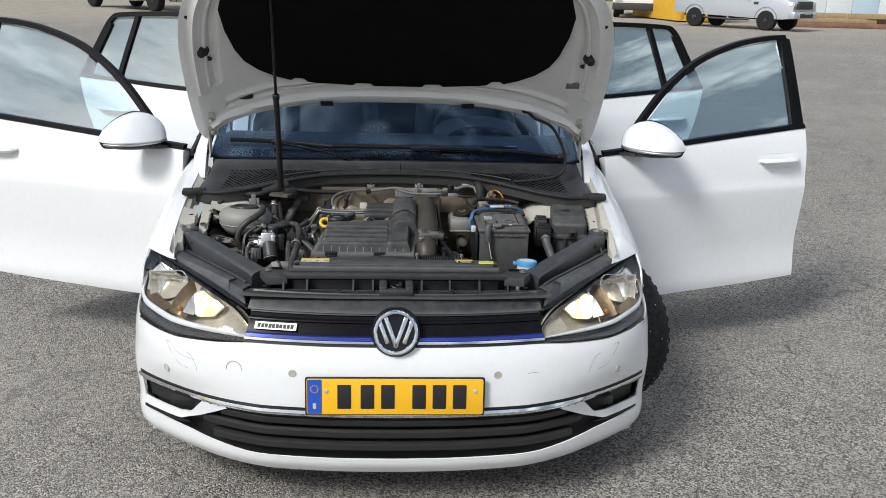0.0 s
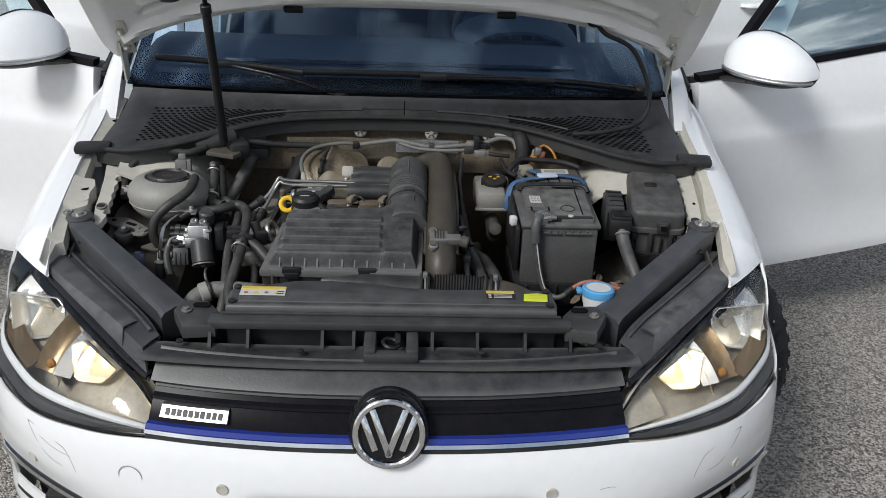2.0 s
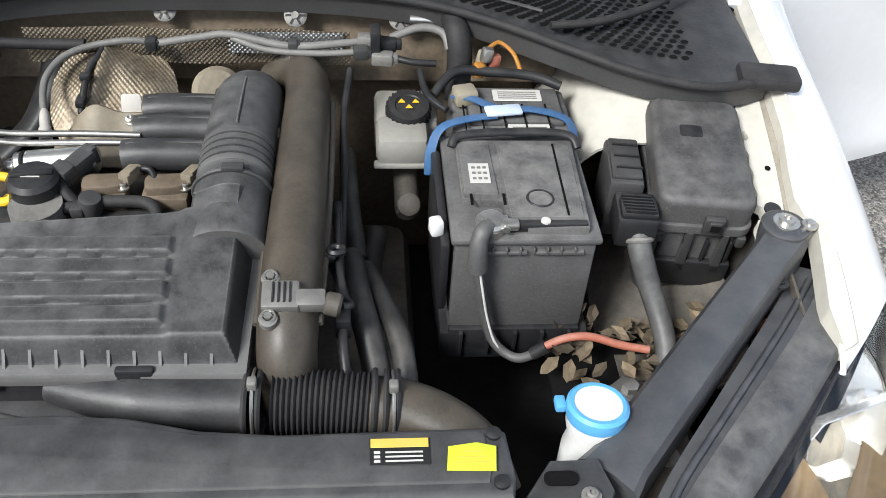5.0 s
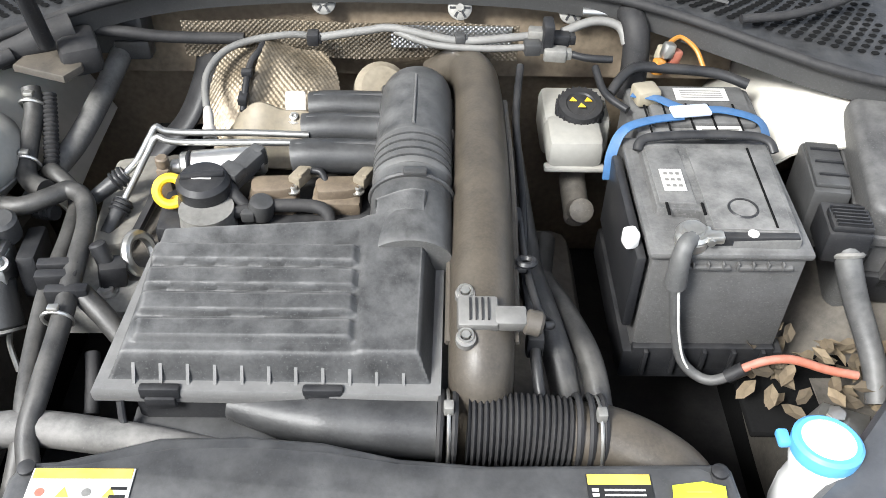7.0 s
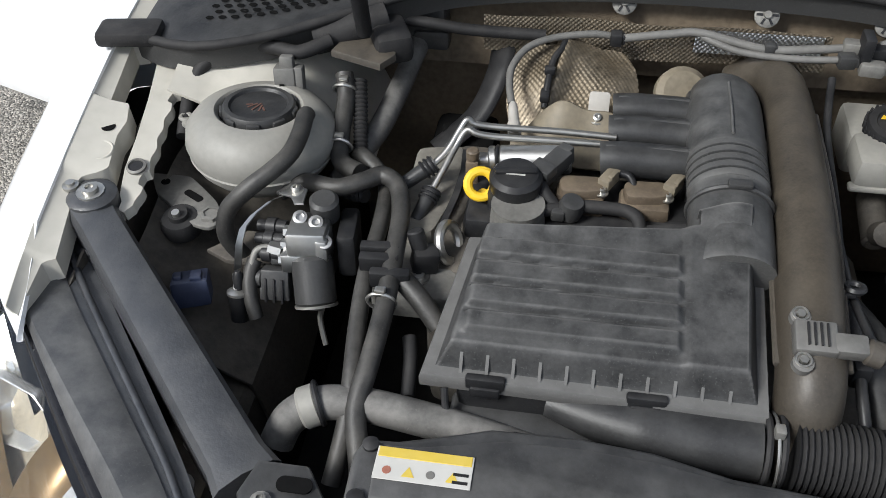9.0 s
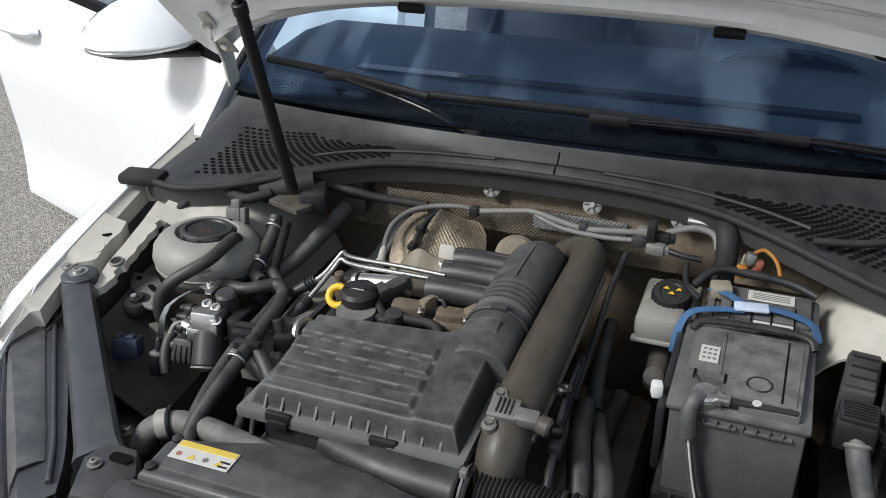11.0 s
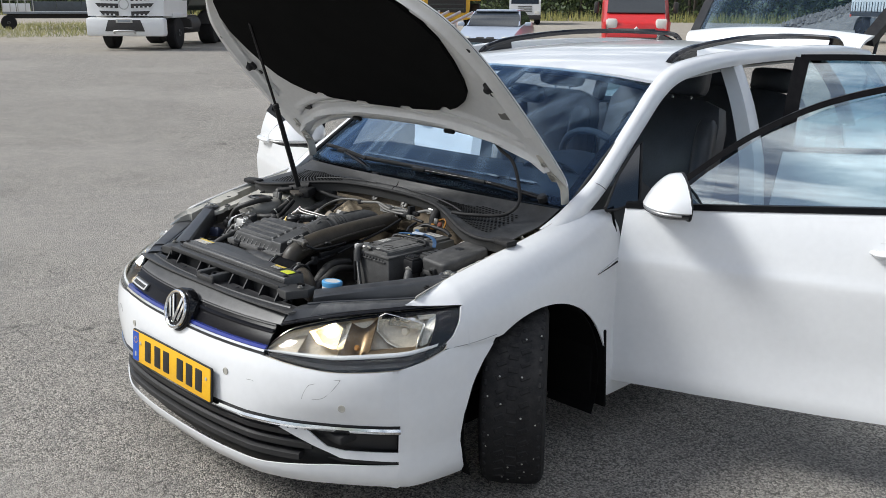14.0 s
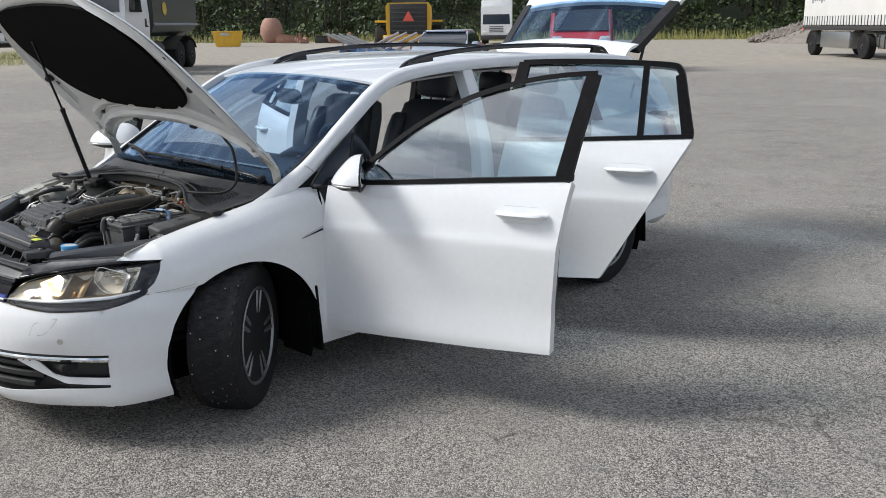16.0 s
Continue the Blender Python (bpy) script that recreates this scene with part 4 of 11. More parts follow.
part("scratch", tube([nose(-0.70, 0.520, 0.0), nose(-0.66, 0.508, 0.0), nose(-0.62, 0.503, 0.0)], 0.0006, 4, 3), SEAM_GREY, bumper)
part("scratch", tube([nose(0.40, 0.492, 0.0), nose(0.42, 0.494, 0.0), nose(0.432, 0.492, 0.0)], 0.0006, 4, 3), SEAM_GREY, bumper)

# number plate with its writing as bars
plate_m = pose(0, -0.040, 0.437, 90 - 5, 0, 0)
bm = prism(rounded(0.53, 0.118, 0.008), 0.0, 0.006, 0.002, plate_m)
plate = part("number_plate", bm, PLASTIC_D, car, "yellow number plate with a blue band and dark bars")
part("plate_face", prism(rounded(0.520, 0.110, 0.007), 0.006, 0.0085, 0.001, plate_m), PLATE_Y, plate)
part("blue_band", prism(rounded(0.042, 0.106, 0.004), 0.0085, 0.0095, 0.0, plate_m @ pose(-0.237, 0, 0)), PLATE_B, plate)
for k in range(12):
    an = 2 * math.pi * k / 12
    part("band_star", prism(rounded(0.003, 0.003, 0.001, 2), 0.0095, 0.0102, 0.0, plate_m @ pose(-0.237 + 0.011 * math.cos(an), 0.024 + 0.011 * math.sin(an), 0)), PLATE_Y, plate)
part("band_mark", prism(rounded(0.010, 0.018, 0.003, 2), 0.0095, 0.0102, 0.0, plate_m @ pose(-0.237, -0.028, 0)), WHITE_L, plate)
for cx in (-0.150, -0.082, -0.022, 0.070, 0.130, 0.190):
    part("plate_bar", prism(rounded(0.040, 0.074, 0.003), 0.0085, 0.0098, 0.0004, plate_m @ pose(cx, 0, 0)), INK, plate)
for cx in (-0.203, 0.236):
    part("plate_screw", lathe([(0.006, 0), (0.006, 0.002), (0.004, 0.003), (0, 0.003)], plate_m @ Vector((cx, 0.018, 0.0085)), plate_m.to_3x3() @ Vector((0, 0, 1)), 12), WHITE_L, plate)

# grille: gloss panel, ribs, blue and chrome strips, badge, emblem
AG = a_of_x(0.455)
bm = grid(lambda a, z: nose(a, z, -0.006), span(-AG, AG, 40), span(0.586, 0.654, 6))
grille = part("grille_panel", thick(bm, 0.006), GRILLE_BLACK, car, "black grille panel")
for nm, z0, h, m_, o in (("blue_strip", 0.5975, 0.0042, BLUE_STRIP, 0.004), ("chrome_strip", 0.5895, 0.0032, CHROME, 0.006)):
    rings = [[nose(a, z0 + dz * h, oo) for dz, oo in ((-1, -0.012), (-1, o), (1, o), (1, -0.012))] for a in span(-AG, AG, 40)]
    part(nm, loft(rings), m_, grille)
rings = [[nose(a, 0.638 + dz, oo) for dz, oo in ((-0.004, -0.010), (-0.002, 0.001), (0.002, 0.002), (0.006, -0.010))] for a in span(-AG, AG, 40)]
part("grille_rib", loft(rings), GRILLE_BLACK, grille)
rings = [[nose(a, 0.655 + dz, oo) for dz, oo in ((-0.0016, -0.012), (-0.0016, 0.0), (0.0016, 0.0005), (0.0016, -0.012))] for a in span(-AG, AG, 40)]
part("thin_line", loft(rings), TRIM_GREY, grille)
rings = [[nose(a, 0.580 + dz, oo) for dz, oo in ((-0.004, -0.012), (-0.004, 0.001), (0.004, 0.001), (0.004, -0.012))] for a in span(-AG, AG, 40)]
part("dark_gap", loft(rings), PLASTIC_D, grille)
bm = loft([[nose(a, z, o) for z, o in ((0.615, -0.003), (0.615, 0.007), (0.632, 0.0045), (0.632, -0.006))] for a in span(-a_of_x(0.43), -a_of_x(0.30), 6)])
badge = part("badge", bm, SATIN, grille, "chrome badge with dark bars")
for k in range(10):
    x0 = 0.420 - 0.0113 * k
    part("badge_bar", loft([[nose(a, z, o) for z, o in ((0.6195, 0.004), (0.6195, 0.0078), (0.6278, 0.0066), (0.6278, 0.002))] for a in span(-a_of_x(x0), -a_of_x(x0 - 0.0082), 2)]), INK, badge)
em, en = Vector((0, 0.001, 0.622)), Vector((0, -0.955, 0.295)).normalized()
emblem = part("emblem", lathe([(0.066, -0.02), (0.066, 0.008), (0.063, 0.013), (0.056, 0.013), (0.054, 0.008), (0, 0.008)], em, en, 48), [GLOSS], car, "round chrome and dark emblem")
part("emblem_ring", ring_torus(em + en * 0.012, 0.060, 0.0062, en, 48, 10), CHROME, emblem)
em_m = Matrix.Translation(em) @ en.to_track_quat("Z", "Y").to_matrix().to_4x4()
# plain slanting bars within the ring
for bx, ln, tilt in ((-0.036, 0.070, 20), (-0.014, 0.094, 20), (0.014, 0.094, -20), (0.036, 0.070, -20)):
    part("emblem_bar", xform(box((0, 0, 0), (0.0125, ln, 0.006), 0.002), em_m @ pose(bx, 0, 0.0115, 0, 0, tilt)), CHROME, emblem)
part("emblem_seat", lathe([(0.074, -0.03), (0.074, 0.0), (0.070, 0.006), (0.066, 0.006)], em - en * 0.004, en, 48), GLOSS, emblem)


# headlights
LAMP_PAN = mat("lamp_pan", (0.60, 0.54, 0.44), 0.36, metal=0.55, vary=0.22, scale=20)
# reflector copy with the bulb's warm light put into its colour
LAMP_WARM = mat("lit_reflector", (0.90, 0.84, 0.70), 0.30, metal=0.8, vary=0.05)
# dark brown that stands for shadow on the lamp's inner walls
LAMP_AMBER = mat("lamp_amber_shadow", (0.22, 0.15, 0.08), 0.32, metal=0.6, vary=0.25, scale=25)
LAMP_EDGE = mat("lamp_edge", (0.010, 0.011, 0.014), 0.16, vary=0.2, spec=0.15)
LAMP_SMOKE = mat("lamp_smoke", (0.075, 0.076, 0.08), 0.25, metal=0.3, vary=0.25, scale=14)
LAMP_STRIP = mat("daylight_strip", (0.72, 0.73, 0.74), 0.22, metal=0.2, vary=0.08)


def fine_ring(o, r=0.010):
    """A closed outline with its corners rounded."""
    out, n = [], len(o)
    for i in range(n):
        p0, p, p1 = Vector(o[i - 1]), Vector(o[i]), Vector(o[(i + 1) % n])
        a, b = (p0 - p), (p1 - p)
        a, b = p + a.normalized() * min(r, a.length / 2.2), p + b.normalized() * min(r, b.length / 2.2)
        for t_ in (0, 0.5, 1):
            q = a * (1 - t_) ** 2 + p * 2 * t_ * (1 - t_) + b * t_ * t_
            out.append((q.x, q.y))
    return out


def headlight(s):
    """A lamp unit: clear lens over a warm pan, dark edge, pale strip, a lit inner and a chrome outer reflector."""
    bot = []
    for x, z in ((0.432, 0.5785), (0.50, 0.572), (0.55, 0.568), (0.61, 0.5645), (0.68, 0.562), (0.735, 0.564)):
        bot.append(tuple(nose(a_of_x(x), z, -0.002)))
    for y, z in ((0.253, 0.568), (0.31, 0.5775), (0.36, 0.588), (0.41, 0.602)):
        bot.append(tuple(nose(a_of_y(y), z, -0.003)))
    top = [(0.438, 0.076, 0.604), (0.485, 0.125, 0.650), (0.60, 0.245, 0.683), (0.72, 0.385, 0.703), (0.828, 0.506, 0.716)]
    lf = [bot[0], top[0]]
    rt = [bot[-1], (fender_x(0.453, 0.640) - 0.003, 0.453, 0.640), (fender_x(0.481, 0.683) - 0.003, 0.481, 0.683), top[-1]]
    f = lambda c: [(s * x, y, z) for x, y, z in c]
    body = coons(smooth_path(f(bot), 4), smooth_path(f(top), 5), f(lf), smooth_path(f(rt), 4), 28, 12)
    out = Vector((s * 0.42, -0.80, 0.42)).normalized()
    for i, v in enumerate(body.verts):
        u, w = (i % 29) / 28, (i // 29) / 12
        v.co += out * (0.026 * math.sin(math.pi * min(1, u * 1.08)) ** 0.7 * math.sin(math.pi * w) ** 0.7 if 0 < u < 0.925 else 0)
    P = [v.co.copy() for v in body.verts]

    def at(u, w, inset):
        """A point of the lens, pushed inwards."""
        x, y = min(max(u, 0), 0.9999) * 28, min(max(w, 0), 0.9999) * 12
        i, j = int(x), int(y)
        a = P[j * 29 + i].lerp(P[j * 29 + i + 1], x - i)
        b = P[(j + 1) * 29 + i].lerp(P[(j + 1) * 29 + i + 1], x - i)
        return a.lerp(b, y - j) - out * inset

    def band(us, ws, inset):
        return grid(lambda u, w: at(u, w, inset(u, w) if callable(inset) else inset), us, ws)
    lamp = part("headlight", thick(band(span(0, 1, 28), span(0, 1, 12), lambda u, w: 0.004 + 0.075 * max(0, math.sin(math.pi * u) * math.sin(math.pi * w)) ** 0.5), 0.004), LAMP_PAN, car, "lit headlight behind a clear lens")
    part("dark_border", thick(join(band(span(0, 1, 28), span(0, 0.045, 2), 0.003), band(span(0, 1, 28), span(0.945, 1.0, 2), 0.003), band(span(0.875, 1, 5), span(0.045, 0.945, 10), 0.003), band(span(0.60, 0.875, 8), span(0.905, 0.945, 1), 0.004), band(span(0, 0.015, 2), span(0.045, 0.945, 6), 0.003)), 0.002), LAMP_EDGE, lamp)
    part("smoked_floor", thick(band(span(0.01, 0.91, 28), span(0.04, 0.215, 4), lambda u, w: 0.005 + 0.012 * math.sin(math.pi * (w - 0.04) / 0.175)), 0.002), LAMP_SMOKE, lamp)
    part("daylight_strip", thick(band(span(0.01, 0.925, 28), span(0.220, 0.300, 4), lambda u, w: 0.004 - 0.003 * math.sin(math.pi * (w - 0.22) / 0.08)), 0.003), LAMP_STRIP, lamp, "pale grey light strip")
    part("lower_shelf", thick(band(span(0.01, 0.925, 28), span(0.200, 0.222, 2), 0.006), 0.002), LAMP_EDGE, lamp)
    part("lens", thick(body, 0.002), LENS, lamp)
    # the pan before the lit lamp, the wall between the lamps with its shadow painted brown, the bright wedge at the
    # tail
    part("pan_floor", thick(band(span(0.02, 0.20, 8), span(0.30, 0.94, 6), lambda u, w: 0.010 + 0.030 * (w - 0.30) / 0.64 + 0.10 * (u - 0.02)), 0.002), LAMP_PAN, lamp)
    part("shadow_wall", thick(band(span(0.415, 0.565, 8), span(0.30, 0.94, 8), lambda u, w: 0.030 + 0.030 * math.sin(math.pi * (u - 0.415) / 0.15)), 0.002), LAMP_AMBER, lamp, "wall between the lamps, its shadow painted brown")
    part("outer_plate", thick(band(span(0.56, 0.90, 10), span(0.30, 0.40, 4), lambda u, w: 0.010 + 0.035 * (w - 0.30) / 0.10), 0.002), LAMP_AMBER, lamp)
    part("mirror_wedge", thick(grid(lambda k, w: at(0.795 + 0.10 * k * (0.55 + 0.45 * (w - 0.36) / 0.56), w, 0.045 - 0.036 * k), span(0, 1, 6), span(0.36, 0.92, 8)), 0.002), LAMP_SILVER, lamp, "bright mirrored wedge")
    part("mirror_top", thick(grid(lambda u, w: at(u, w, 0.004 + 0.030 * (0.93 - w) / 0.10), span(0.775, 0.865, 4), span(0.84, 0.93, 3)), 0.0015), LAMP_SILVER, lamp)
    part("inner_wedge", thick(grid(lambda k, w: at(0.395 + 0.045 * k, w, 0.040 - 0.022 * k), span(0, 1, 4), span(0.42, 0.93, 8)), 0.002), LAMP_SILVER, lamp, "bright mirrored wedge")
    for cu, cw, w, h, lit in ((0.318, 0.735, 0.116, 0.084, True), (0.695, 0.665, 0.150, 0.106, False)):
        m = Matrix.Translation(at(cu, cw, 0.034)) @ Vector((s * 0.40, -0.85, 0.30)).to_track_quat("Z", "Y").to_matrix().to_4x4()
        o_ = [(-0.49, 0.03), (-0.20, -0.40), (0.26, -0.52), (0.38, -0.46), (0.50, 0.30), (0.26, 0.47)] if lit else [(-0.50, -0.07), (-0.24, -0.36), (0.14, -0.53), (0.38, -0.44), (0.50, 0.33), (-0.35, 0.48), (-0.50, 0.33)]
        o_ = [(w * x, h * y) for x, y in o_]
        if s < 0:
            o_ = [(-x, y) for x, y in reversed(o_)]
        o_ = fine_ring(o_, 0.005)
        rings = [[m @ Vector((x * k, y * k, d)) for x, y in o_] for k, d in ((1.0, 0.010), (0.98, 0.0), (0.93, -0.014), (0.82, -0.030), (0.64, -0.044), (0.40, -0.054), (0.18, -0.058), (0.02, -0.059))]
        part("reflector", thick(loft(rings, caps=False), 0.0015), LAMP_WARM if lit else LAMP_SILVER, lamp)
        rings = [[m @ Vector((x * k, y * k, d)) for x, y in o_] for k, d in ((1.0, 0.0), (1.02, 0.011), (1.0, 0.012), (0.985, 0.008))]
        part("reflector_rim", loft(rings, caps=False), LAMP_SILVER, lamp)
        if lit:
            part("bulb", lathe([(0.0, 0.0), (0.007, 0.003), (0.0085, 0.018), (0.006, 0.030), (0, 0.033)], m @ Vector((0, h * 0.10, -0.050)), m.to_3x3() @ Vector((0, 0, 1)), 14), BULB, lamp, "glowing warm bulb")
        else:
            part("bulb_cap", lathe([(0.0, 0.0), (0.014, 0.002), (0.014, 0.02), (0.010, 0.026), (0, 0.026)], m @ Vector((0, 0, -0.053)), m.to_3x3() @ Vector((0, 0, 1)), 14), LAMP_PAN, lamp)
            tilt = random.Random(5)
            for k in range(7):
                for j in range(2):
                    fm_ = m @ pose(-s * 0.046 + s * 0.0155 * k, h * (0.36 - 0.16 * j), -0.006 - 0.018 * j, -50 + tilt.uniform(-25, 25), tilt.uniform(-30, 30), tilt.uniform(-8, 8))
                    part("reflector_facet", xform(box((0, 0, 0), (0.0148, 0.018, 0.0012), 0), fm_), LAMP_SILVER, lamp)
    part("amber_lamp", lathe([(0.009, 0), (0.010, 0.006), (0.005, 0.010), (0, 0.010)], at(0.50, 0.44, 0.040), (s * 0.3, -0.9, 0.3), 14), AMBER, lamp)


headlight(1)
headlight(-1)

# ---- the car: bonnet, doors, tailgate ----
HO, HA = Vector((0, 1.15, 0.98)), radians(48)
HD, HN = Vector((0, -math.cos(HA), math.sin(HA))), Vector((0, -math.sin(HA), -math.cos(HA)))


def hood_at(x, v, w=0.0):
    """A point of the raised bonnet: across, along it from the hinge, and out of its under side."""
    crown = -0.035 * (1 - (x / 0.8) ** 2) + 0.055 * (v / 1.05) ** 2 + 0.03 * max(0.0, (abs(x) - 0.60) / 0.2) ** 2
    return HO + Vector((x, 0, 0)) + HD * v + HN * (w + crown)


def hood_half(v):
    return ease_table([(0.0, 0.735), (0.05, 0.762), (0.12, 0.775), (0.375, 0.772), (0.6, 0.752), (0.78, 0.70), (0.90, 0.60), (1.0, 0.475), (1.06, 0.40)], v)


def hood_rear(x):
    return 0.215 - 0.19 * abs(x / 0.76) ** 3.2


def hood_front(x):
    return 1.06 - 0.045 * abs(x / 0.4) ** 2


def hood_uv(u, t):
    v0 = hood_rear(u * 0.755)
    v = v0 + (hood_front(u * 0.42) - v0) * t
    return u * hood_half(v), v


us = [-1, -0.985, -0.95, -0.9] + span(-0.8, 0.8, 16) + [0.9, 0.95, 0.985, 1]
bm = grid(lambda u, t: hood_at(*hood_uv(u, t), -0.028 + 0.02 * (abs(u) ** 12)), us, span(0, 1, 22))
bmesh.ops.recalc_face_normals(bm, faces=bm.faces)
hood = part("bonnet", thick(bm, 0.004), PAINT, car, "raised white bonnet, its under side dusty")


def frame_w(u, t):
    """Relief of the pressed inner frame."""
    x, v = hood_uv(u, t)
    e = min(1 - abs(u), t * 0.9, (1 - t) * 0.9)
    w = 0.010 * min(1, e / 0.05)
    d = v - (hood_rear(x) + 0.065)
    w += 0.022 * math.exp(-(d / 0.011) ** 2) * (1 if abs(u) < 0.93 else 0)
    d2 = v - (hood_rear(x) + 0.115)
    w -= 0.020 * math.exp(-(d2 / 0.009) ** 2) * (1 if abs(u) < 0.85 else 0)
    d3 = abs(u) - 0.93
    w += 0.014 * math.exp(-(d3 / 0.016) ** 2) * (1 if v > 0.3 else 0)
    d4 = abs(u) - 0.86
    w -= 0.014 * math.exp(-(d4 / 0.014) ** 2) * (1 if v > 0.35 else 0)
    d5 = v - (hood_rear(x) + 0.030)
    w -= 0.012 * math.exp(-(d5 / 0.007) ** 2) * (1 if abs(u) < 0.9 else 0)
    d6 = v - (hood_rear(x) + 0.150)
    w += 0.010 * math.exp(-(d6 / 0.012) ** 2) * (1 if abs(u) < 0.82 else 0)
    return w


bm = grid(lambda u, t: hood_at(*hood_uv(u, t), frame_w(u, t)), span(-1, 1, 120), span(0, 1, 110))
bmesh.ops.recalc_face_normals(bm, faces=bm.faces)
inner = part("inner_frame", thick(bm, 0.002), BONNET_IN, hood, "white pressed frame, dusty")
# felt pad with tabs along its rear edge
pad_r = [(0, 0.338), (0.09, 0.338), (0.10, 0.352), (0.155, 0.354), (0.165, 0.342), (0.30, 0.355), (0.33, 0.362), (0.345, 0.38), (0.375, 0.385), (0.39, 0.372), (0.44, 0.392), (0.50, 0.43), (0.545, 0.48), (0.57, 0.54), (0.59, 0.64), (0.595, 0.74), (0.57, 0.82), (0.52, 0.90), (0.44, 0.965), (0.3, 0.985), (0.0, 0.995)]
pad_o = pad_r + [(-x, v) for x, v in reversed(pad_r[1:-1])]
bm = bmesh.new()
fc = bm.faces.new([bm.verts.new((x, v, 0)) for x, v in pad_o])
bmesh.ops.triangulate(bm, faces=[fc])
bmesh.ops.subdivide_edges(bm, edges=bm.edges[:], cuts=3, use_grid_fill=True)
ex = bmesh.ops.extrude_face_region(bm, geom=bm.faces[:])
low = [g for g in ex["geom"] if isinstance(g, bmesh.types.BMVert)]
lowset = set(low)
for v in bm.verts:
    lift = 0.026 if v in lowset else 0.010
    v.co = hood_at(v.co.x, v.co.y, lift)
bmesh.ops.recalc_face_normals(bm, faces=bm.faces)
part("insulation_pad", bm, FELT_SHADE, hood, "black felt insulation pad")


def on_hood(x, v, w=0.0):
    """A frame of axes on the bonnet's under side: x across, y along, z out."""
    m = Matrix((Vector((1, 0, 0)), HD, HN)).transposed().to_4x4()
    return Matrix.Translation(hood_at(x, v, w)) @ m


# pressed beads across the frame behind the pad, and along its sides
for d0, r0 in ((0.050, 0.0075), (0.088, 0.0060), (0.128, 0.0065)):
    part("pressed_bead", tube([hood_at(x, hood_rear(x) + d0 + 0.012 * math.cos(x * 9), frame_w(x / 0.76, 0.12) + 0.001) for x in span(-0.60, 0.60, 16)], r0, 10, 3), BONNET_IN, inner)
for s in (1, -1):
    part("pressed_bead", tube([hood_at(s * (hood_half(v) - 0.085), v, 0.010) for v in span(0.34, 0.86, 10)], 0.008, 10, 3), BONNET_IN, inner)
for s in (1, -1):
    part("pressing_hole", prism([(0.032 * math.cos(radians(a)), 0.018 * math.sin(radians(a))) for a in range(0, 360, 20)], 0.002, 0.0075, 0.001, on_hood(-0.575 if s < 0 else 0.62, 0.262 if s < 0 else 0.27, 0.0)) if s < 0 else prism(rounded(0.07, 0.03, 0.004), 0.004, 0.0095, 0.001, on_hood(0.66, 0.37, 0.0)), PLASTIC_D if s < 0 else CASTING, hood)
    part("rubber_buffer", lathe([(0.026, 0.0), (0.024, 0.012), (0.016, 0.016), (0.012, 0.03), (0.006, 0.032), (0, 0.03)], hood_at(s * 0.685, 0.53, 0.004), HN, 20), RUBBER, hood)
    part("striker_hole", prism([(0.016 * math.cos(radians(a)), 0.011 * math.sin(radians(a))) for a in range(0, 360, 24)], 0.008, 0.0115, 0.001, on_hood(s * 0.672, 0.485, 0.0)), PLASTIC_D, hood)
    part("striker_hole", prism([(0.013 * math.cos(radians(a)), 0.009 * math.sin(radians(a))) for a in range(0, 360, 24)], 0.008, 0.0115, 0.001, on_hood(s * 0.70, 0.70, 0.0)), PLASTIC_D, hood)
    # hinge: strap bolted to the bonnet, arm down to the body
    h = part("hinge", join(xform(box((0, 0, 0.012), (0.035, 0.14, 0.005), 0.002), on_hood(s * 0.715, 0.125, 0.0)), thick(loft([[Vector((s * 0.735, 1.06, 1.045)) + Vector((0, a, 0)), Vector((s * 0.735, 1.06, 1.045)) + Vector((0, a + 0.03, 0.02))] for a in (0, 0.005)] + [[(s * 0.742, 1.10, 0.985), (s * 0.742, 1.14, 0.99)], [(s * 0.742, 1.11, 0.93), (s * 0.742, 1.15, 0.93)]], closed=False), 0.005)), PAINT_IN, hood)
    for vv in (0.085, 0.155):
        part("hinge_bolt", lathe([(0.010, 0), (0.010, 0.008), (0.006, 0.010), (0, 0.010)], hood_at(s * 0.715, vv, 0.0145), HN, 8), STEEL, h)
    part("washer_jet", xform(box((0, 0, 0.014), (0.05, 0.016, 0.014), 0.004), on_hood(s * 0.27, hood_rear(0.27) + 0.012, 0.0)), PLASTIC_D, hood)
bm = tube([hood_at(0.50, 0.215, 0.012), hood_at(0.53, 0.19, 0.03), (0.60, 1.00, 1.08), (0.645, 0.985, 1.00), (0.655, 0.97, 0.94), (0.62, 0.93, 0.902), (0.52, 0.875, 0.895), (0.44, 0.86, 0.893)], 0.006, 8, 7)
part("washer_hose", bm, RUBBER, hood)
part("hose_grommet", lathe([(0.022, 0), (0.02, 0.012), (0.01, 0.016), (0, 0.016)], hood_at(0.50, 0.215, 0.004), HN, 16), RUBBER, hood)
# gas strut that holds the bonnet
a, b, c = Vector((-0.427, 0.815, 0.868)), Vector((-0.424, 0.716, 1.216)), Vector((-0.419, 0.585, 1.612))
strut = part("gas_strut", join(tube([a, b], 0.0105, 12, 1), cyl(b - (b - a).normalized() * 0.015, b + (b - a).normalized() * 0.006, 0.0125, 12, 0.002)), PLASTIC_D, car, "black gas strut that props the bonnet")
part("strut_rod", tube([b, c], 0.0055, 10, 1), GLOSS, strut)
part("strut_socket", lathe([(0.011, 0), (0.013, 0.01), (0.010, 0.022), (0, 0.024)], c - Vector((0, -0.006, 0.016)), c - b, 12), PLASTIC_D, strut)


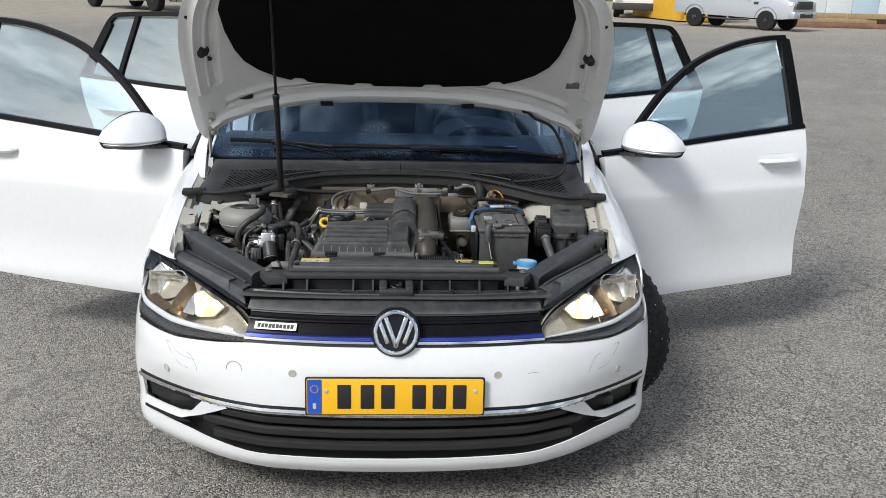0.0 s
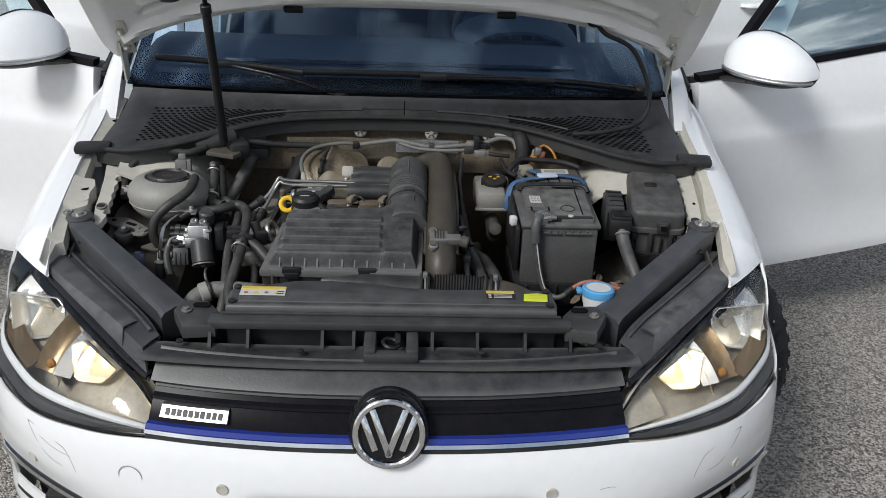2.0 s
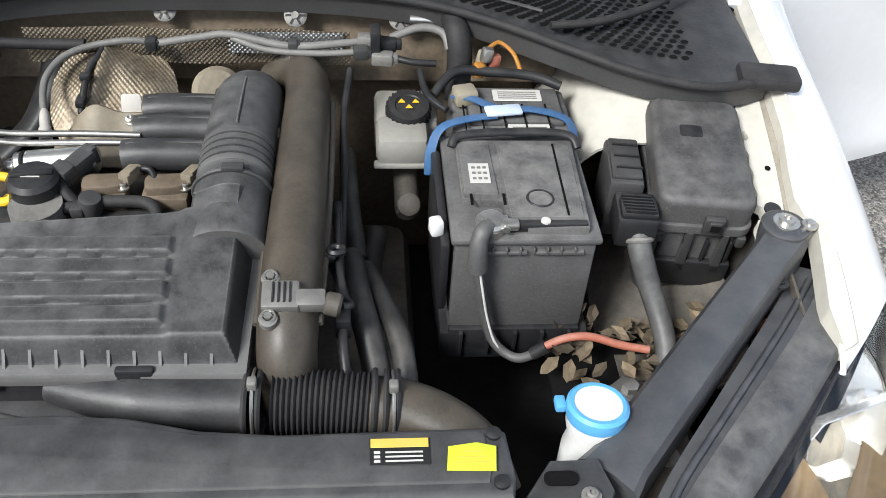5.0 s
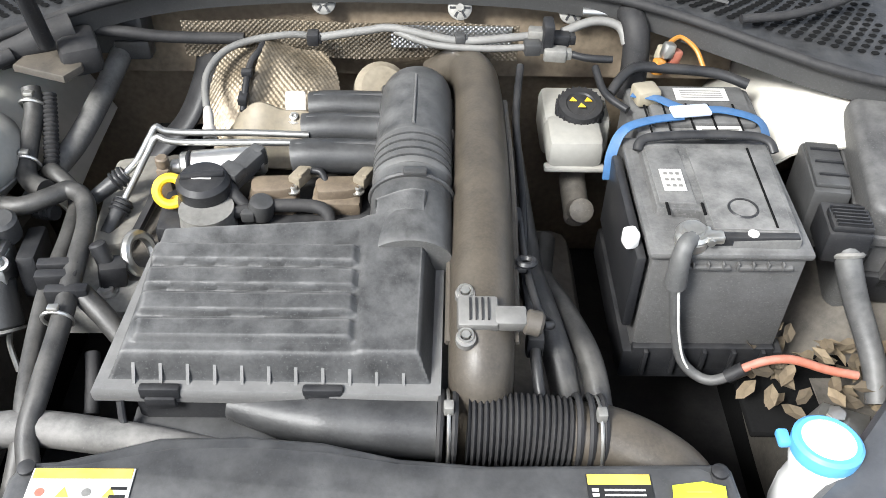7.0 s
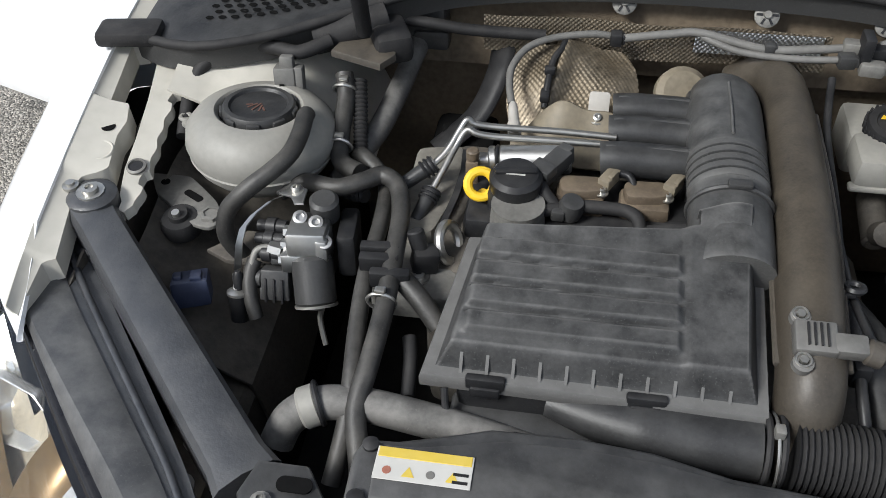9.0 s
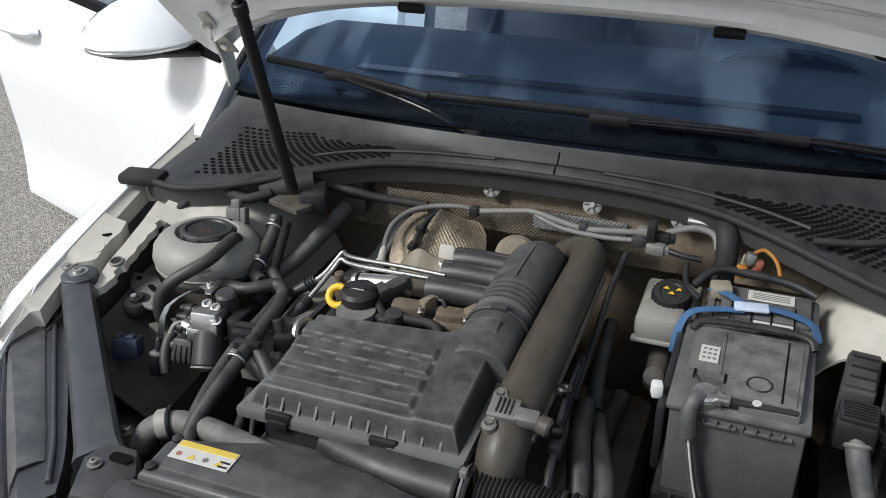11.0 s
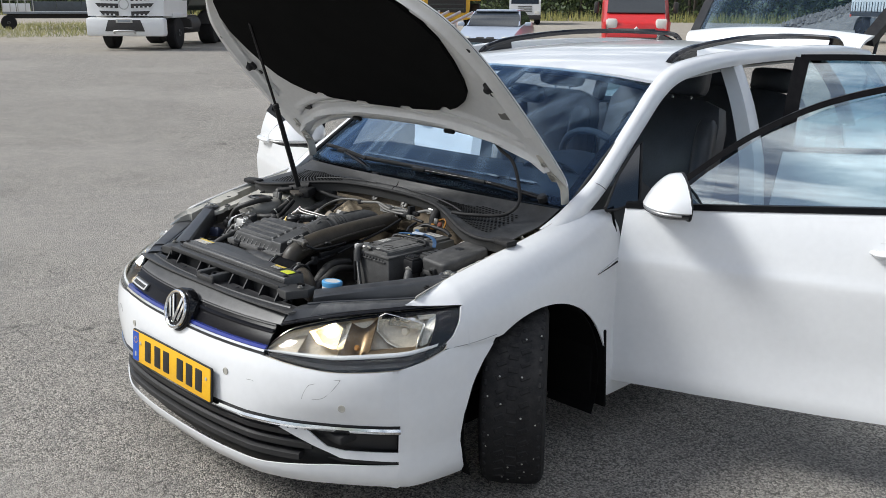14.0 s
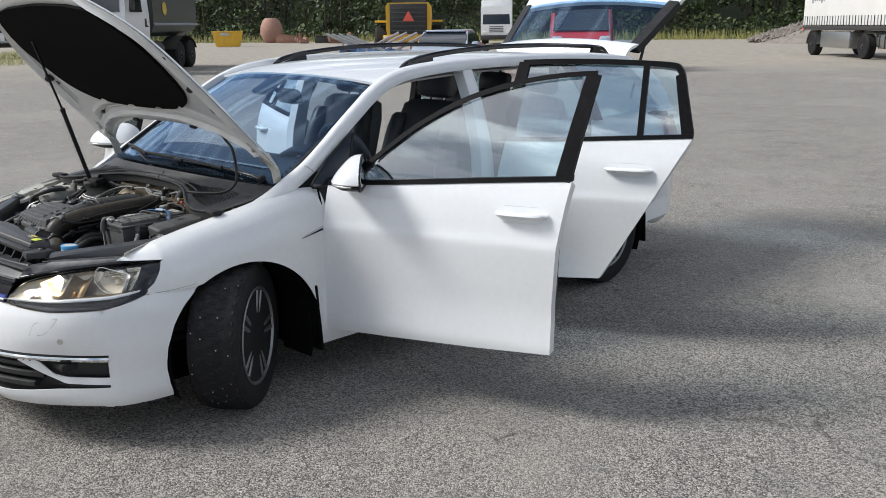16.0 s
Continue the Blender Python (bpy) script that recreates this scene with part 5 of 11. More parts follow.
def turned(bm, hinge, deg, s):
    """Swings a closed door of the +x side open by deg about its upright hinge; s = -1 gives the other side."""
    m = Matrix.Translation(hinge) @ Matrix.Rotation(radians(-deg), 4, "Z") @ Matrix.Translation(-Vector(hinge))
    xform(bm, m)
    if s < 0:
        o = mirror(bm)
        bm.free()
        return o
    return bm


def panel(bottom, top, left, right, n=22, m=14, inset=0.0):
    q = lambda c: [(y, z, 0) for y, z in c]
    return coons(q(bottom), q(top), q(left), q(right), n, m, lambda p: Vector((side_x(p.x, p.y) - inset, p.x, p.y)))


def strip_frame(pts, w, inset=0.0, depth=0.03):
    """A window's frame member along (y, z) points, lying in the door's surface."""
    P = smooth_path([(y, z, 0) for y, z in pts], 6)
    rings = []
    for i, p in enumerate(P):
        d = (P[min(i + 1, len(P) - 1)] - P[max(i - 1, 0)]).normalized()
        n = Vector((-d.y, d.x, 0))
        ww = w(i / (len(P) - 1)) if callable(w) else w
        a, b = p + n * ww / 2, p - n * ww / 2
        xa, xb = side_x(a.x, a.y) - inset, side_x(b.x, b.y) - inset
        rings.append([(xa, a.x, a.y), (xb, b.x, b.y), (xb - depth, b.x, b.y), (xa - depth, a.x, a.y)])
    return loft(rings)


def door(s, front):
    ang = 71 if front else 70
    if front:
        hinge = (0.872, 1.262, 0.6)
        left = [(1.272, 0.272), (1.273, 0.5), (1.276, 0.75), (1.284, 0.914)]
        right = [(2.335, 0.300), (2.335, 0.5), (2.352, 0.75), (2.385, 0.992)]
        bottom = [left[0], (1.6, 0.275), (2.0, 0.285), right[0]]
        belt = [left[-1], (1.6, 0.935), (2.0, 0.965), right[-1]]
        head = [(1.432, 0.925), (1.440, 0.985), (1.52, 1.062), (1.68, 1.185), (1.88, 1.292), (2.1, 1.358), (2.28, 1.386), (2.405, 1.394)]
        rear = [(2.345, 0.99), (2.365, 1.15), (2.396, 1.39)]
        name, lab = "front_door", "white front door swung wide open"
        hand = (2.10, 2.305, 0.858)
    else:
        hinge = (0.872, 2.385, 0.6)
        left = [(2.395, 0.300), (2.400, 0.5), (2.415, 0.75), (2.445, 0.995)]
        right = [(2.985, 0.330), (3.09, 0.50), (3.22, 0.72), (3.395, 1.040)]
        bottom = [left[0], (2.7, 0.31), right[0]]
        belt = [left[-1], (2.8, 1.008), (3.1, 1.024), right[-1]]
        head = [(2.462, 1.39), (2.7, 1.396), (3.0, 1.392), (3.24, 1.380), (3.285, 1.362), (3.302, 1.335)]
        rear = [(3.370, 1.05), (3.330, 1.2), (3.294, 1.335)]
        name, lab = "rear_door", "white rear door standing open"
        hand = (3.00, 3.22, 0.885)
    T = lambda bm: turned(bm, hinge, ang, s)
    skin = panel(bottom, belt, left, right, 26, 44)
    bmesh.ops.recalc_face_normals(skin, faces=skin.faces)
    if sum((f.normal.x for f in skin.faces)) < 0:
        bmesh.ops.reverse_faces(skin, faces=skin.faces)
    d = part(name, T(thick(skin, 0.05)), PAINT, car, lab)
    part("inner_trim", T(thick(panel([(left[0][0] + 0.03, 0.33), (right[0][0] - 0.03, 0.35)], [(left[-1][0] + 0.03, belt[0][1] - 0.01), (right[-1][0] - 0.05, belt[-1][1] - 0.01)], [(left[0][0] + 0.03, 0.33), (left[-1][0] + 0.03, belt[0][1] - 0.01)], [(right[0][0] - 0.03, 0.35), (right[-1][0] - 0.05, belt[-1][1] - 0.01)], 10, 8, 0.09), 0.05)), INTERIOR, d)
    fr = [strip_frame(head, 0.020 if front else 0.026), strip_frame(rear, (lambda k: 0.066 - 0.010 * k) if front else (lambda k: 0.056 - 0.012 * k)), strip_frame([(y, z + 0.010) for y, z in belt], 0.019, -0.004, 0.03)]
    if not front:
        fr.append(strip_frame([(2.455, 1.0), (2.455, 1.2), (2.47, 1.39)], 0.06))
        fr.append(strip_frame([(3.14, 1.03), (3.12, 1.385)], 0.028, -0.002))
    part("window_frame", T(join(*fr)), FRAME_BLACK, d, "black window frame")
    up = [(1.415, 0.93), (1.54, 1.05), (1.70, 1.178), (1.9, 1.282), (2.1, 1.345), (2.35, 1.385)] if front else [(2.46, 1.385), (3.28, 1.375)]
    lo = [(1.40, 0.925), (1.8, 0.95), (2.345, 0.985)] if front else [(2.46, 1.0), (3.36, 1.04)]
    pane = panel(lo, up, [lo[0], up[0]], [lo[-1], up[-1]], 18, 10, 0.014)
    part("window_glass", T(thick(pane, 0.004)), GLASS, d)
    # handle: a bar standing off the skin over a dished plate
    y0, y1, z = hand
    bar = [(side_x(y, z) + o, y, z) for y, o in ((y0, 0.0), (y0 + 0.02, 0.022), (y0 + 0.08, 0.030), (y1 - 0.06, 0.030), (y1 - 0.03, 0.022), (y1, 0.004))]
    hd = part("door_handle", T(tube(bar, lambda k: 0.0205 if 0.1 < k < 0.9 else 0.015, 12, 5, flat=0.62)), PAINT, d)
    # the dish wears the darker paint copy, shade included in its colour
    dish = [[(side_x(y, z + dz) + o, y, z + dz) for dz, o in ((-0.036, 0.001), (-0.030, -0.001), (0.0, -0.004 - 0.012 * k), (0.026, -0.001), (0.031, 0.001))] for y, k in ((y0 + 0.018, 0.0), (y0 + 0.035, 0.7), (y0 + 0.09, 1.0), (y1 - 0.08, 1.0), (y1 - 0.05, 0.6), (y1 - 0.035, 0.0))]
    part("handle_dish", T(thick(loft(dish, closed=False), 0.002)), PAINT_SHADE, hd)
    if front:
        # wing mirror: shell, black foot, chrome line, glass, in place on the door's sail
        C = Vector((0.914, 1.456, 0.982))

        def plan(z, a, cx, b, back=0.045, n=22):
            """The housing's outline at one height: flat behind, a blunt curve in front."""
            return [C + Vector((cx + a * math.cos(math.pi * k / n), back - (b + back) * math.sin(math.pi * k / n) ** 0.72, z)) for k in range(n + 1)]

        rot = Matrix.Translation(C) @ Matrix.Rotation(radians(24), 4, "Z") @ Matrix.Diagonal((0.95, 0.84, 1.0, 1.0)) @ Matrix.Translation(-C)
        shell = loft([plan(*q) for q in ((-0.029, 0.142, 0.010, 0.104), (-0.022, 0.150, 0.012, 0.110), (-0.004, 0.150, 0.008, 0.098), (0.020, 0.138, 0.0, 0.077), (0.042, 0.116, -0.008, 0.053), (0.060, 0.088, -0.014, 0.031), (0.072, 0.058, -0.018, 0.012), (0.079, 0.026, -0.020, -0.010), (0.081, 0.010, -0.020, -0.022))])
        mirror_part = part("wing_mirror", T(xform(shell, rot)), PAINT, d, "white wing mirror")
        foot = loft([[(x + 0.3 * w * math.sin(q), y + 1.25 * w * math.cos(q), z + h * math.sin(q)) for q in span(0, 2 * math.pi * 11 / 12, 11)] for x, y, z, w, h in ((0.80, 1.365, 0.918, 0.020, 0.008), (0.84, 1.38, 0.920, 0.026, 0.011), (0.87, 1.40, 0.926, 0.034, 0.014), (0.90, 1.42, 0.932, 0.042, 0.018), (0.94, 1.435, 0.940, 0.050, 0.020))])
        part("mirror_foot", T(foot), PLASTIC_D, mirror_part)
        part("mirror_line", T(xform(tube(plan(-0.0325, 0.146, 0.010, 0.103)[1:-1], 0.0052, 6, 1), rot)), SATIN, mirror_part)
        under = loft([plan(*q) for q in ((-0.033, 0.143, 0.010, 0.100), (-0.044, 0.136, 0.006, 0.094), (-0.056, 0.112, -0.004, 0.076), (-0.062, 0.080, -0.010, 0.050))])
        part("mirror_underside", T(xform(under, rot)), PLASTIC_D, mirror_part)
        rim = tube([C + Vector((x, 0.046, z)) for x, z in ((-0.128, -0.05), (-0.134, 0.0), (-0.112, 0.045), (-0.06, 0.071), (-0.01, 0.078), (0.05, 0.064), (0.11, 0.034), (0.150, -0.004), (0.146, -0.032), (0.12, -0.052), (0.0, -0.06), (-0.10, -0.058), (-0.128, -0.05))], 0.0065, 8, 3)
        part("mirror_rim", T(xform(rim, rot)), PLASTIC_D, mirror_part)
        gl = prism(rounded(0.19, 0.095, 0.035), 0.0, 0.006, 0.002, Matrix.Translation(C + Vector((0.005, 0.044, 0.0))) @ pose(0, 0, 0, -90, 0, 0))
        part("mirror_glass", T(xform(gl, rot)), CHROME, mirror_part)
    return d


for s_ in (1, -1):
    door(s_, True)
    door(s_, False)
# flash on the fender behind the wheel
for s in (1, -1):
    pts = [(0.888 * 1.012, 1.125, 0.706), (0.8985, 1.19, 0.724), (0.893, 1.262, 0.742)]
    bm = tube([(s * x, y, z) for x, y, z in pts], lambda k: 0.0015 + 0.004 * k, 6, 4)
    part("fender_flash", bm, CHROME, car)
    bm = tube([(s * (x + 0.0005), y, z - 0.011 * (y - 1.10) / 0.15) for x, y, z in pts], lambda k: 0.0015 + 0.003 * k, 6, 4)
    part("fender_flash", bm, PLASTIC_D, car)

# tailgate, swung up from the roof's end
TO, TA = Vector((0, 4.03, 1.385)), radians(40)
TD, TN = Vector((0, math.cos(TA), math.sin(TA))), Vector((0, -math.sin(TA), math.cos(TA)))
tg = lambda x, v, w=0.0: TO + Vector((x, 0, 0)) + TD * v + TN * (w - 0.05 * (x / 0.6) ** 2)
bm = grid(lambda u, v: tg(u * lerp_table([(0, 0.56), (0.15, 0.60)], v), v, 0.03 * math.sin(math.pi * min(1, v / 0.16))), span(-1, 1, 16), span(-0.03, 0.15, 6))
gate = part("tailgate", thick(bm, 0.02), PAINT, car, "open white tailgate with a wide rear window")
bm = grid(lambda u, v: tg(u * lerp_table([(0.15, 0.585), (0.6, 0.65)], v), v, -0.004), span(-1, 1, 14), span(0.14, 0.58, 8))
part("rear_window", thick(bm, 0.005), SCREEN, gate)
bm = grid(lambda u, v: tg(u * lerp_table([(0.55, 0.66), (0.8, 0.72), (1.1, 0.66)], v), v, -0.01), span(-1, 1, 14), span(0.56, 1.12, 8))
part("tailgate_skin", thick(bm, 0.03), PAINT, gate)
for s in (1, -1):
    bm = loft([[tg(s * (lerp_table([(0.1, 0.575), (0.6, 0.655)], v) + a), v, b) for a, b in ((-0.05, 0.0), (0.02, 0.0), (0.02, -0.05), (-0.05, -0.05))] for v in span(0.12, 0.60, 6)])
    part("gate_frame", bm, PLASTIC_D, gate)
    part("gate_strut", join(tube([(s * 0.60, 4.10, 1.10), tuple(tg(s * 0.60, 0.22, -0.03))], 0.010, 10, 1), tube([tuple(tg(s * 0.60, 0.22, -0.03)), tuple(tg(s * 0.60, 0.36, -0.04))], 0.005, 8, 1)), PLASTIC_D, gate)
part("gate_liner", thick(grid(lambda u, v: tg(u * 0.62, v, -0.075), span(-1, 1, 10), span(0.58, 1.1, 6)), 0.02), INTERIOR, gate)
# dark joint between the fender and the front door
for s_ in (1, -1):
    part("door_joint", tube([(s_ * (side_x(1.262, z) - 0.002), 1.2605, z) for z in span(0.30, 0.90, 10)], 0.0045, 8, 1), FELT_SHADE, car)

# ---- the car: cabin, wheels, underside ----
dash = part("dashboard", loft([[(x, y, z) for y, z in ((1.16, 0.90), (1.22, 0.945), (1.45, 0.962), (1.62, 0.945), (1.70, 0.90), (1.70, 0.72), (1.60, 0.55), (1.2, 0.5))] for x in span(-0.74, 0.74, 10)]), INTERIOR, car, "dark moulded dashboard")
part("instrument_hood", thick(loft([[(0.37 + 0.20 * math.cos(radians(a)) * k, y, 0.945 + 0.075 * math.sin(radians(a)) * k) for a in range(0, 181, 20)] for y, k in ((1.50, 0.75), (1.58, 1.0), (1.70, 1.0))], closed=False), 0.01), INTERIOR, dash)
part("screen_vent", thick(grid(lambda x, y: Vector((x, y, 0.957)), span(-0.5, 0.5, 8), [1.24, 1.27]), 0.004), GLOSS, dash)
wheel_axis = Vector((0, 0.90, 0.42))
st = part("steering_wheel", ring_torus((0.37, 1.83, 0.93), 0.185, 0.016, wheel_axis, 36, 10), LEATHER, car, "black leather steering wheel")
part("steering_hub", lathe([(0.075, -0.03), (0.08, 0.0), (0.06, 0.02), (0, 0.025)], (0.37, 1.82, 0.925), wheel_axis, 20), INTERIOR, st)
for an in (0, 180, 270):
    q = wheel_axis.to_track_quat("Z", "Y")
    d = q @ Vector((math.cos(radians(an)), math.sin(radians(an)), 0))
    part("spoke", tube([Vector((0.37, 1.825, 0.927)) + d * 0.05, Vector((0.37, 1.83, 0.93)) + d * 0.18], 0.014, 8, 1), INTERIOR, st)
part("steering_column", cyl((0.37, 1.81, 0.92), (0.37, 1.55, 0.82), 0.04, 14), INTERIOR, st)


def cushion(c, s, rot=(0, 0, 0), puff=0.5, bulge=0.02):
    bm = bmesh.new()
    bmesh.ops.create_cube(bm, size=1)
    bmesh.ops.subdivide_edges(bm, edges=bm.edges[:], cuts=5, use_grid_fill=True)
    for v in bm.verts:
        p = v.co * 2
        k = [1 - abs(q) ** 6 * 0.10 for q in p]
        v.co = Vector((p.x * s[0] / 2 * k[1] * k[2], p.y * s[1] / 2 * k[0] * k[2], p.z * s[2] / 2 * k[0] * k[1]))
        v.co.y += -bulge * (1 - p.x ** 2) * (1 - p.z ** 2) * (1 if p.y < 0 else 0)
    return xform(bm, pose(*c, *rot))


def seat(x):
    st_ = part("front_seat", cushion((x, 2.10, 0.56), (0.50, 0.54, 0.17), (6, 0, 0)), LEATHER, car, "black leather front seat with headrest")
    part("backrest", cushion((x, 2.42, 0.88), (0.50, 0.13, 0.62), (-16, 0, 0), bulge=0.015), LEATHER, st_)
    for s in (1, -1):
        part("side_bolster", cushion((x + s * 0.21, 2.37, 0.86), (0.09, 0.15, 0.50), (-16, 0, s * 12)), LEATHER, st_)
        part("headrest_rod", cyl((x + s * 0.05, 2.50, 1.16), (x + s * 0.05, 2.525, 1.25), 0.006, 8), CHROME, st_)
    part("headrest", cushion((x, 2.51, 1.285), (0.26, 0.10, 0.18), (-12, 0, 0)), LEATHER, st_)
    for dx in (-0.09, 0.0, 0.09):
        part("seam", tube([(x + dx, 2.36 + 0.29 * (z - 0.75) - 0.022, z) for z in span(0.68, 1.10, 5)], 0.0025, 5, 2), INTERIOR, st_)


seat(0.36)
seat(-0.36)
rs = part("rear_bench", cushion((0, 3.02, 0.56), (1.22, 0.50, 0.18)), LEATHER, car, "black leather rear bench")
part("backrest", cushion((0, 3.30, 0.88), (1.24, 0.14, 0.60), (-18, 0, 0)), LEATHER, rs)
for x in (-0.38, 0.0, 0.38):
    part("headrest", cushion((x, 3.41, 1.22), (0.24, 0.08, 0.13), (-10, 0, 0)), LEATHER, rs)
part("centre_console", box((0, 1.95, 0.50), (0.22, 0.9, 0.34), 0.04), INTERIOR, car)
part("cabin_floor", box((0, 2.6, 0.28), (1.62, 2.8, 0.05), 0.01), INTERIOR, car)
part("underbody", join(box((0, 2.15, 0.205), (1.58, 1.90, 0.04), 0.01), box((0, 0.86, 0.209), (0.92, 0.66, 0.04), 0.01), box((0, 3.56, 0.209), (0.92, 0.90, 0.04), 0.01)), FELT_SHADE, car)
part("load_cover", box((0, 3.85, 0.92), (1.2, 0.7, 0.02), 0.008), INTERIOR, car)
for s in (1, -1):
    part("side_lining", box((s * 0.735, 3.85, 0.72), (0.08, 0.9, 0.60), 0.02), INTERIOR, car)
part("gearbox_wall", box((0, 1.13, 0.58), (1.00, 0.06, 0.60), 0.01), INTERIOR, car)
# inner mirror
mi = part("inner_mirror", xform(cushion((0, 0, 0), (0.25, 0.045, 0.075)), pose(0.02, 1.74, 1.235, 12, 0, -12)), PLASTIC_D, car, "black inner mirror")
part("mirror_stalk", tube([(0.0, 1.62, 1.305), (0.0, 1.66, 1.28), (0.015, 1.72, 1.245)], 0.012, 8, 4), PLASTIC_D, mi)
part("sensor_box", xform(box((0, 0, 0), (0.12, 0.16, 0.03), 0.012), pose(0, 1.63, 1.30, 28, 0, 0)), PLASTIC_D, mi)


# ---- wheels ----
def wheel(at, steer, s):
    root = part("wheel", lathe([(0.206, -0.095), (0.235, -0.105), (0.275, -0.107), (0.300, -0.098), (0.312, -0.080), (0.315, -0.05), (0.315, 0.05), (0.312, 0.080), (0.300, 0.098), (0.275, 0.107), (0.235, 0.105), (0.206, 0.095)], (0, 0, 0), (1, 0, 0), 64), TYRE, car, "alloy wheel with a studded winter tyre")
    root.matrix_basis = pose(*at, 0, 0, steer if s > 0 else 180 + steer)
    # tread blocks and studs
    block = xform(box((0, 0, 0), (0.034, 0.020, 0.014), 0.003, seg=1), pose(0, 0, 0, 0, 0, 24))
    me = bpy.data.meshes.new("tread_block")
    block.to_mesh(me)
    block.free()
    stud = lathe([(0.0032, 0), (0.0032, 0.003), (0.001, 0.0042), (0, 0.0042)], (0, 0, 0), (0, 0, 1), 8)
    ms = bpy.data.meshes.new("stud")
    stud.to_mesh(ms)
    stud.free()
    me.materials.append(TYRE)
    ms.materials.append(STEEL)
    if at[1] < 2 and s > 0:
        rnd = random.Random(4)
        for k in range(46):
            for j, xx in enumerate((-0.076, -0.038, 0.0, 0.038, 0.076)):
                an = 2 * math.pi * (k + 0.5 * (j % 2)) / 46
                if -0.6 * math.pi < an < 0.75 * math.pi or an > 1.4 * math.pi:
                    b_ = new("tread_block", me)
                    b_.parent = root
                    rr = 0.3105 if abs(xx) < 0.07 else 0.3030
                    b_.matrix_basis = Matrix.Rotation(an, 4, "X") @ pose(xx, 0, rr, 0, 10 if xx > 0.07 else (-10 if xx < -0.07 else 0), 0 if j % 2 else 150)
                    if rnd.random() < 0.22:
                        t_ = new("stud", ms)
                        t_.parent = root
                        t_.matrix_basis = Matrix.Rotation(an, 4, "X") @ pose(xx + rnd.uniform(-0.01, 0.01), 0, rr + 0.006)
    def sub(name, bm, m_, label=""):
        me_ = bpy.data.meshes.new(name)
        bm.to_mesh(me_)
        bm.free()
        me_.materials.append(m_)
        me_.polygons.foreach_set("use_smooth", [True] * len(me_.polygons))
        me_.set_sharp_from_angle(angle=radians(35))
        o = new(name, me_)
        o.parent = root
        return o
    sub("rim", lathe([(0.206, -0.095), (0.200, -0.06), (0.175, 0.0), (0.185, 0.05), (0.200, 0.088), (0.212, 0.100), (0.206, 0.104), (0.196, 0.094), (0.178, 0.06), (0.165, 0.0), (0.16, -0.06), (0.16, -0.09)], (0, 0, 0), (1, 0, 0), 56), RIM)
    sub("brake_disc", lathe([(0.14, 0.0), (0.14, 0.02), (0.07, 0.02), (0.07, 0.04), (0, 0.04)], (0, 0, 0), (1, 0, 0), 32), STEEL)
    sub("hub_cap", lathe([(0.036, 0.05), (0.036, 0.075), (0.03, 0.082), (0, 0.083)], (0, 0, 0), (1, 0, 0), 24), SATIN)
    for k in range(5):
        for dd in (-7.5, 7.5):
            a1, a2 = radians(72 * k + dd * 1.6), radians(72 * k + dd)
            p0, p1 = Vector((0.070, 0.032 * math.cos(a1), 0.032 * math.sin(a1))), Vector((0.088, 0.195 * math.cos(a2), 0.195 * math.sin(a2)))
            sub("spoke", tube([p0, p0.lerp(p1, 0.5) + Vector((0.006, 0, 0)), p1], 0.013, 8, 4), RIM)
    return root


wheel((0.775, WY + 0.006, 0.313), 38, 1)
wheel((-0.775, WY, 0.313), 34, -1)
wheel((0.775, RY, 0.313), 0, 1)
wheel((-0.775, RY, 0.313), 0, -1)
# mud flaps, plus added black sheets that paint shade into the front arches
for s in (1, -1):
    for y in (1.205, RY + 0.375):
        part("mud_flap", box((s * 0.795, y, 0.325 if y < 2 else 0.30), (0.205, 0.014, 0.31 if y < 2 else 0.2), 0.006, (4, 0, 0)), FELT_SHADE, car)
    part("arch_shade_back", box((s * 0.665, 1.185, 0.345), (0.37, 0.014, 0.36), 0.006), FELT_SHADE, car)
    part("arch_shade_wall", box((s * 0.50, WY, 0.26), (0.012, 0.80, 0.36), 0.004), FELT_SHADE, car)

# ---- the car: engine bay ----
def bar(name, pts, r, m_, parent=None, label="", seg=10, n=6, flat=1.0):
    return part(name, tube(pts, r, seg, n, flat=flat), m_, parent or car, label)


def bolt(at, axis=(0, 0, 1), r=0.010, parent=None, m_=None, washer=True):
    prof = [(r * 1.7, 0), (r * 1.7, 0.002), (r, 0.002), (r, 0.007), (r * 0.5, 0.008), (r * 0.45, 0.005), (0, 0.005)] if washer else [(r, 0), (r, 0.006), (0, 0.006)]
    return part("bolt", lathe(prof, at, axis, 12), m_ or STEEL, parent or car)


# tray, side walls, firewall
part("bay_floor", box((0, 0.60, 0.34), (1.40, 0.95, 0.03), 0.01), RUBBER, car)
part("radiator_core", box((0, 0.215, 0.52), (0.64, 0.05, 0.40), 0.004), PLASTIC_D, car)
part("firewall", box((0, 1.015, 0.62), (1.44, 0.05, 0.50), 0.006), FIREWALL, car)
part("upper_firewall", thick(coons([(-0.46, 0.955, 0.745), (0.48, 0.955, 0.745)], [(-0.46, 0.985, 0.875), (0.48, 0.985, 0.875)], [(-0.46, 0.955, 0.745), (-0.46, 0.985, 0.875)], [(0.48, 0.955, 0.745), (0.48, 0.985, 0.875)], 16, 4), 0.01), FIREWALL, car, "brown dusty insulation on the firewall")
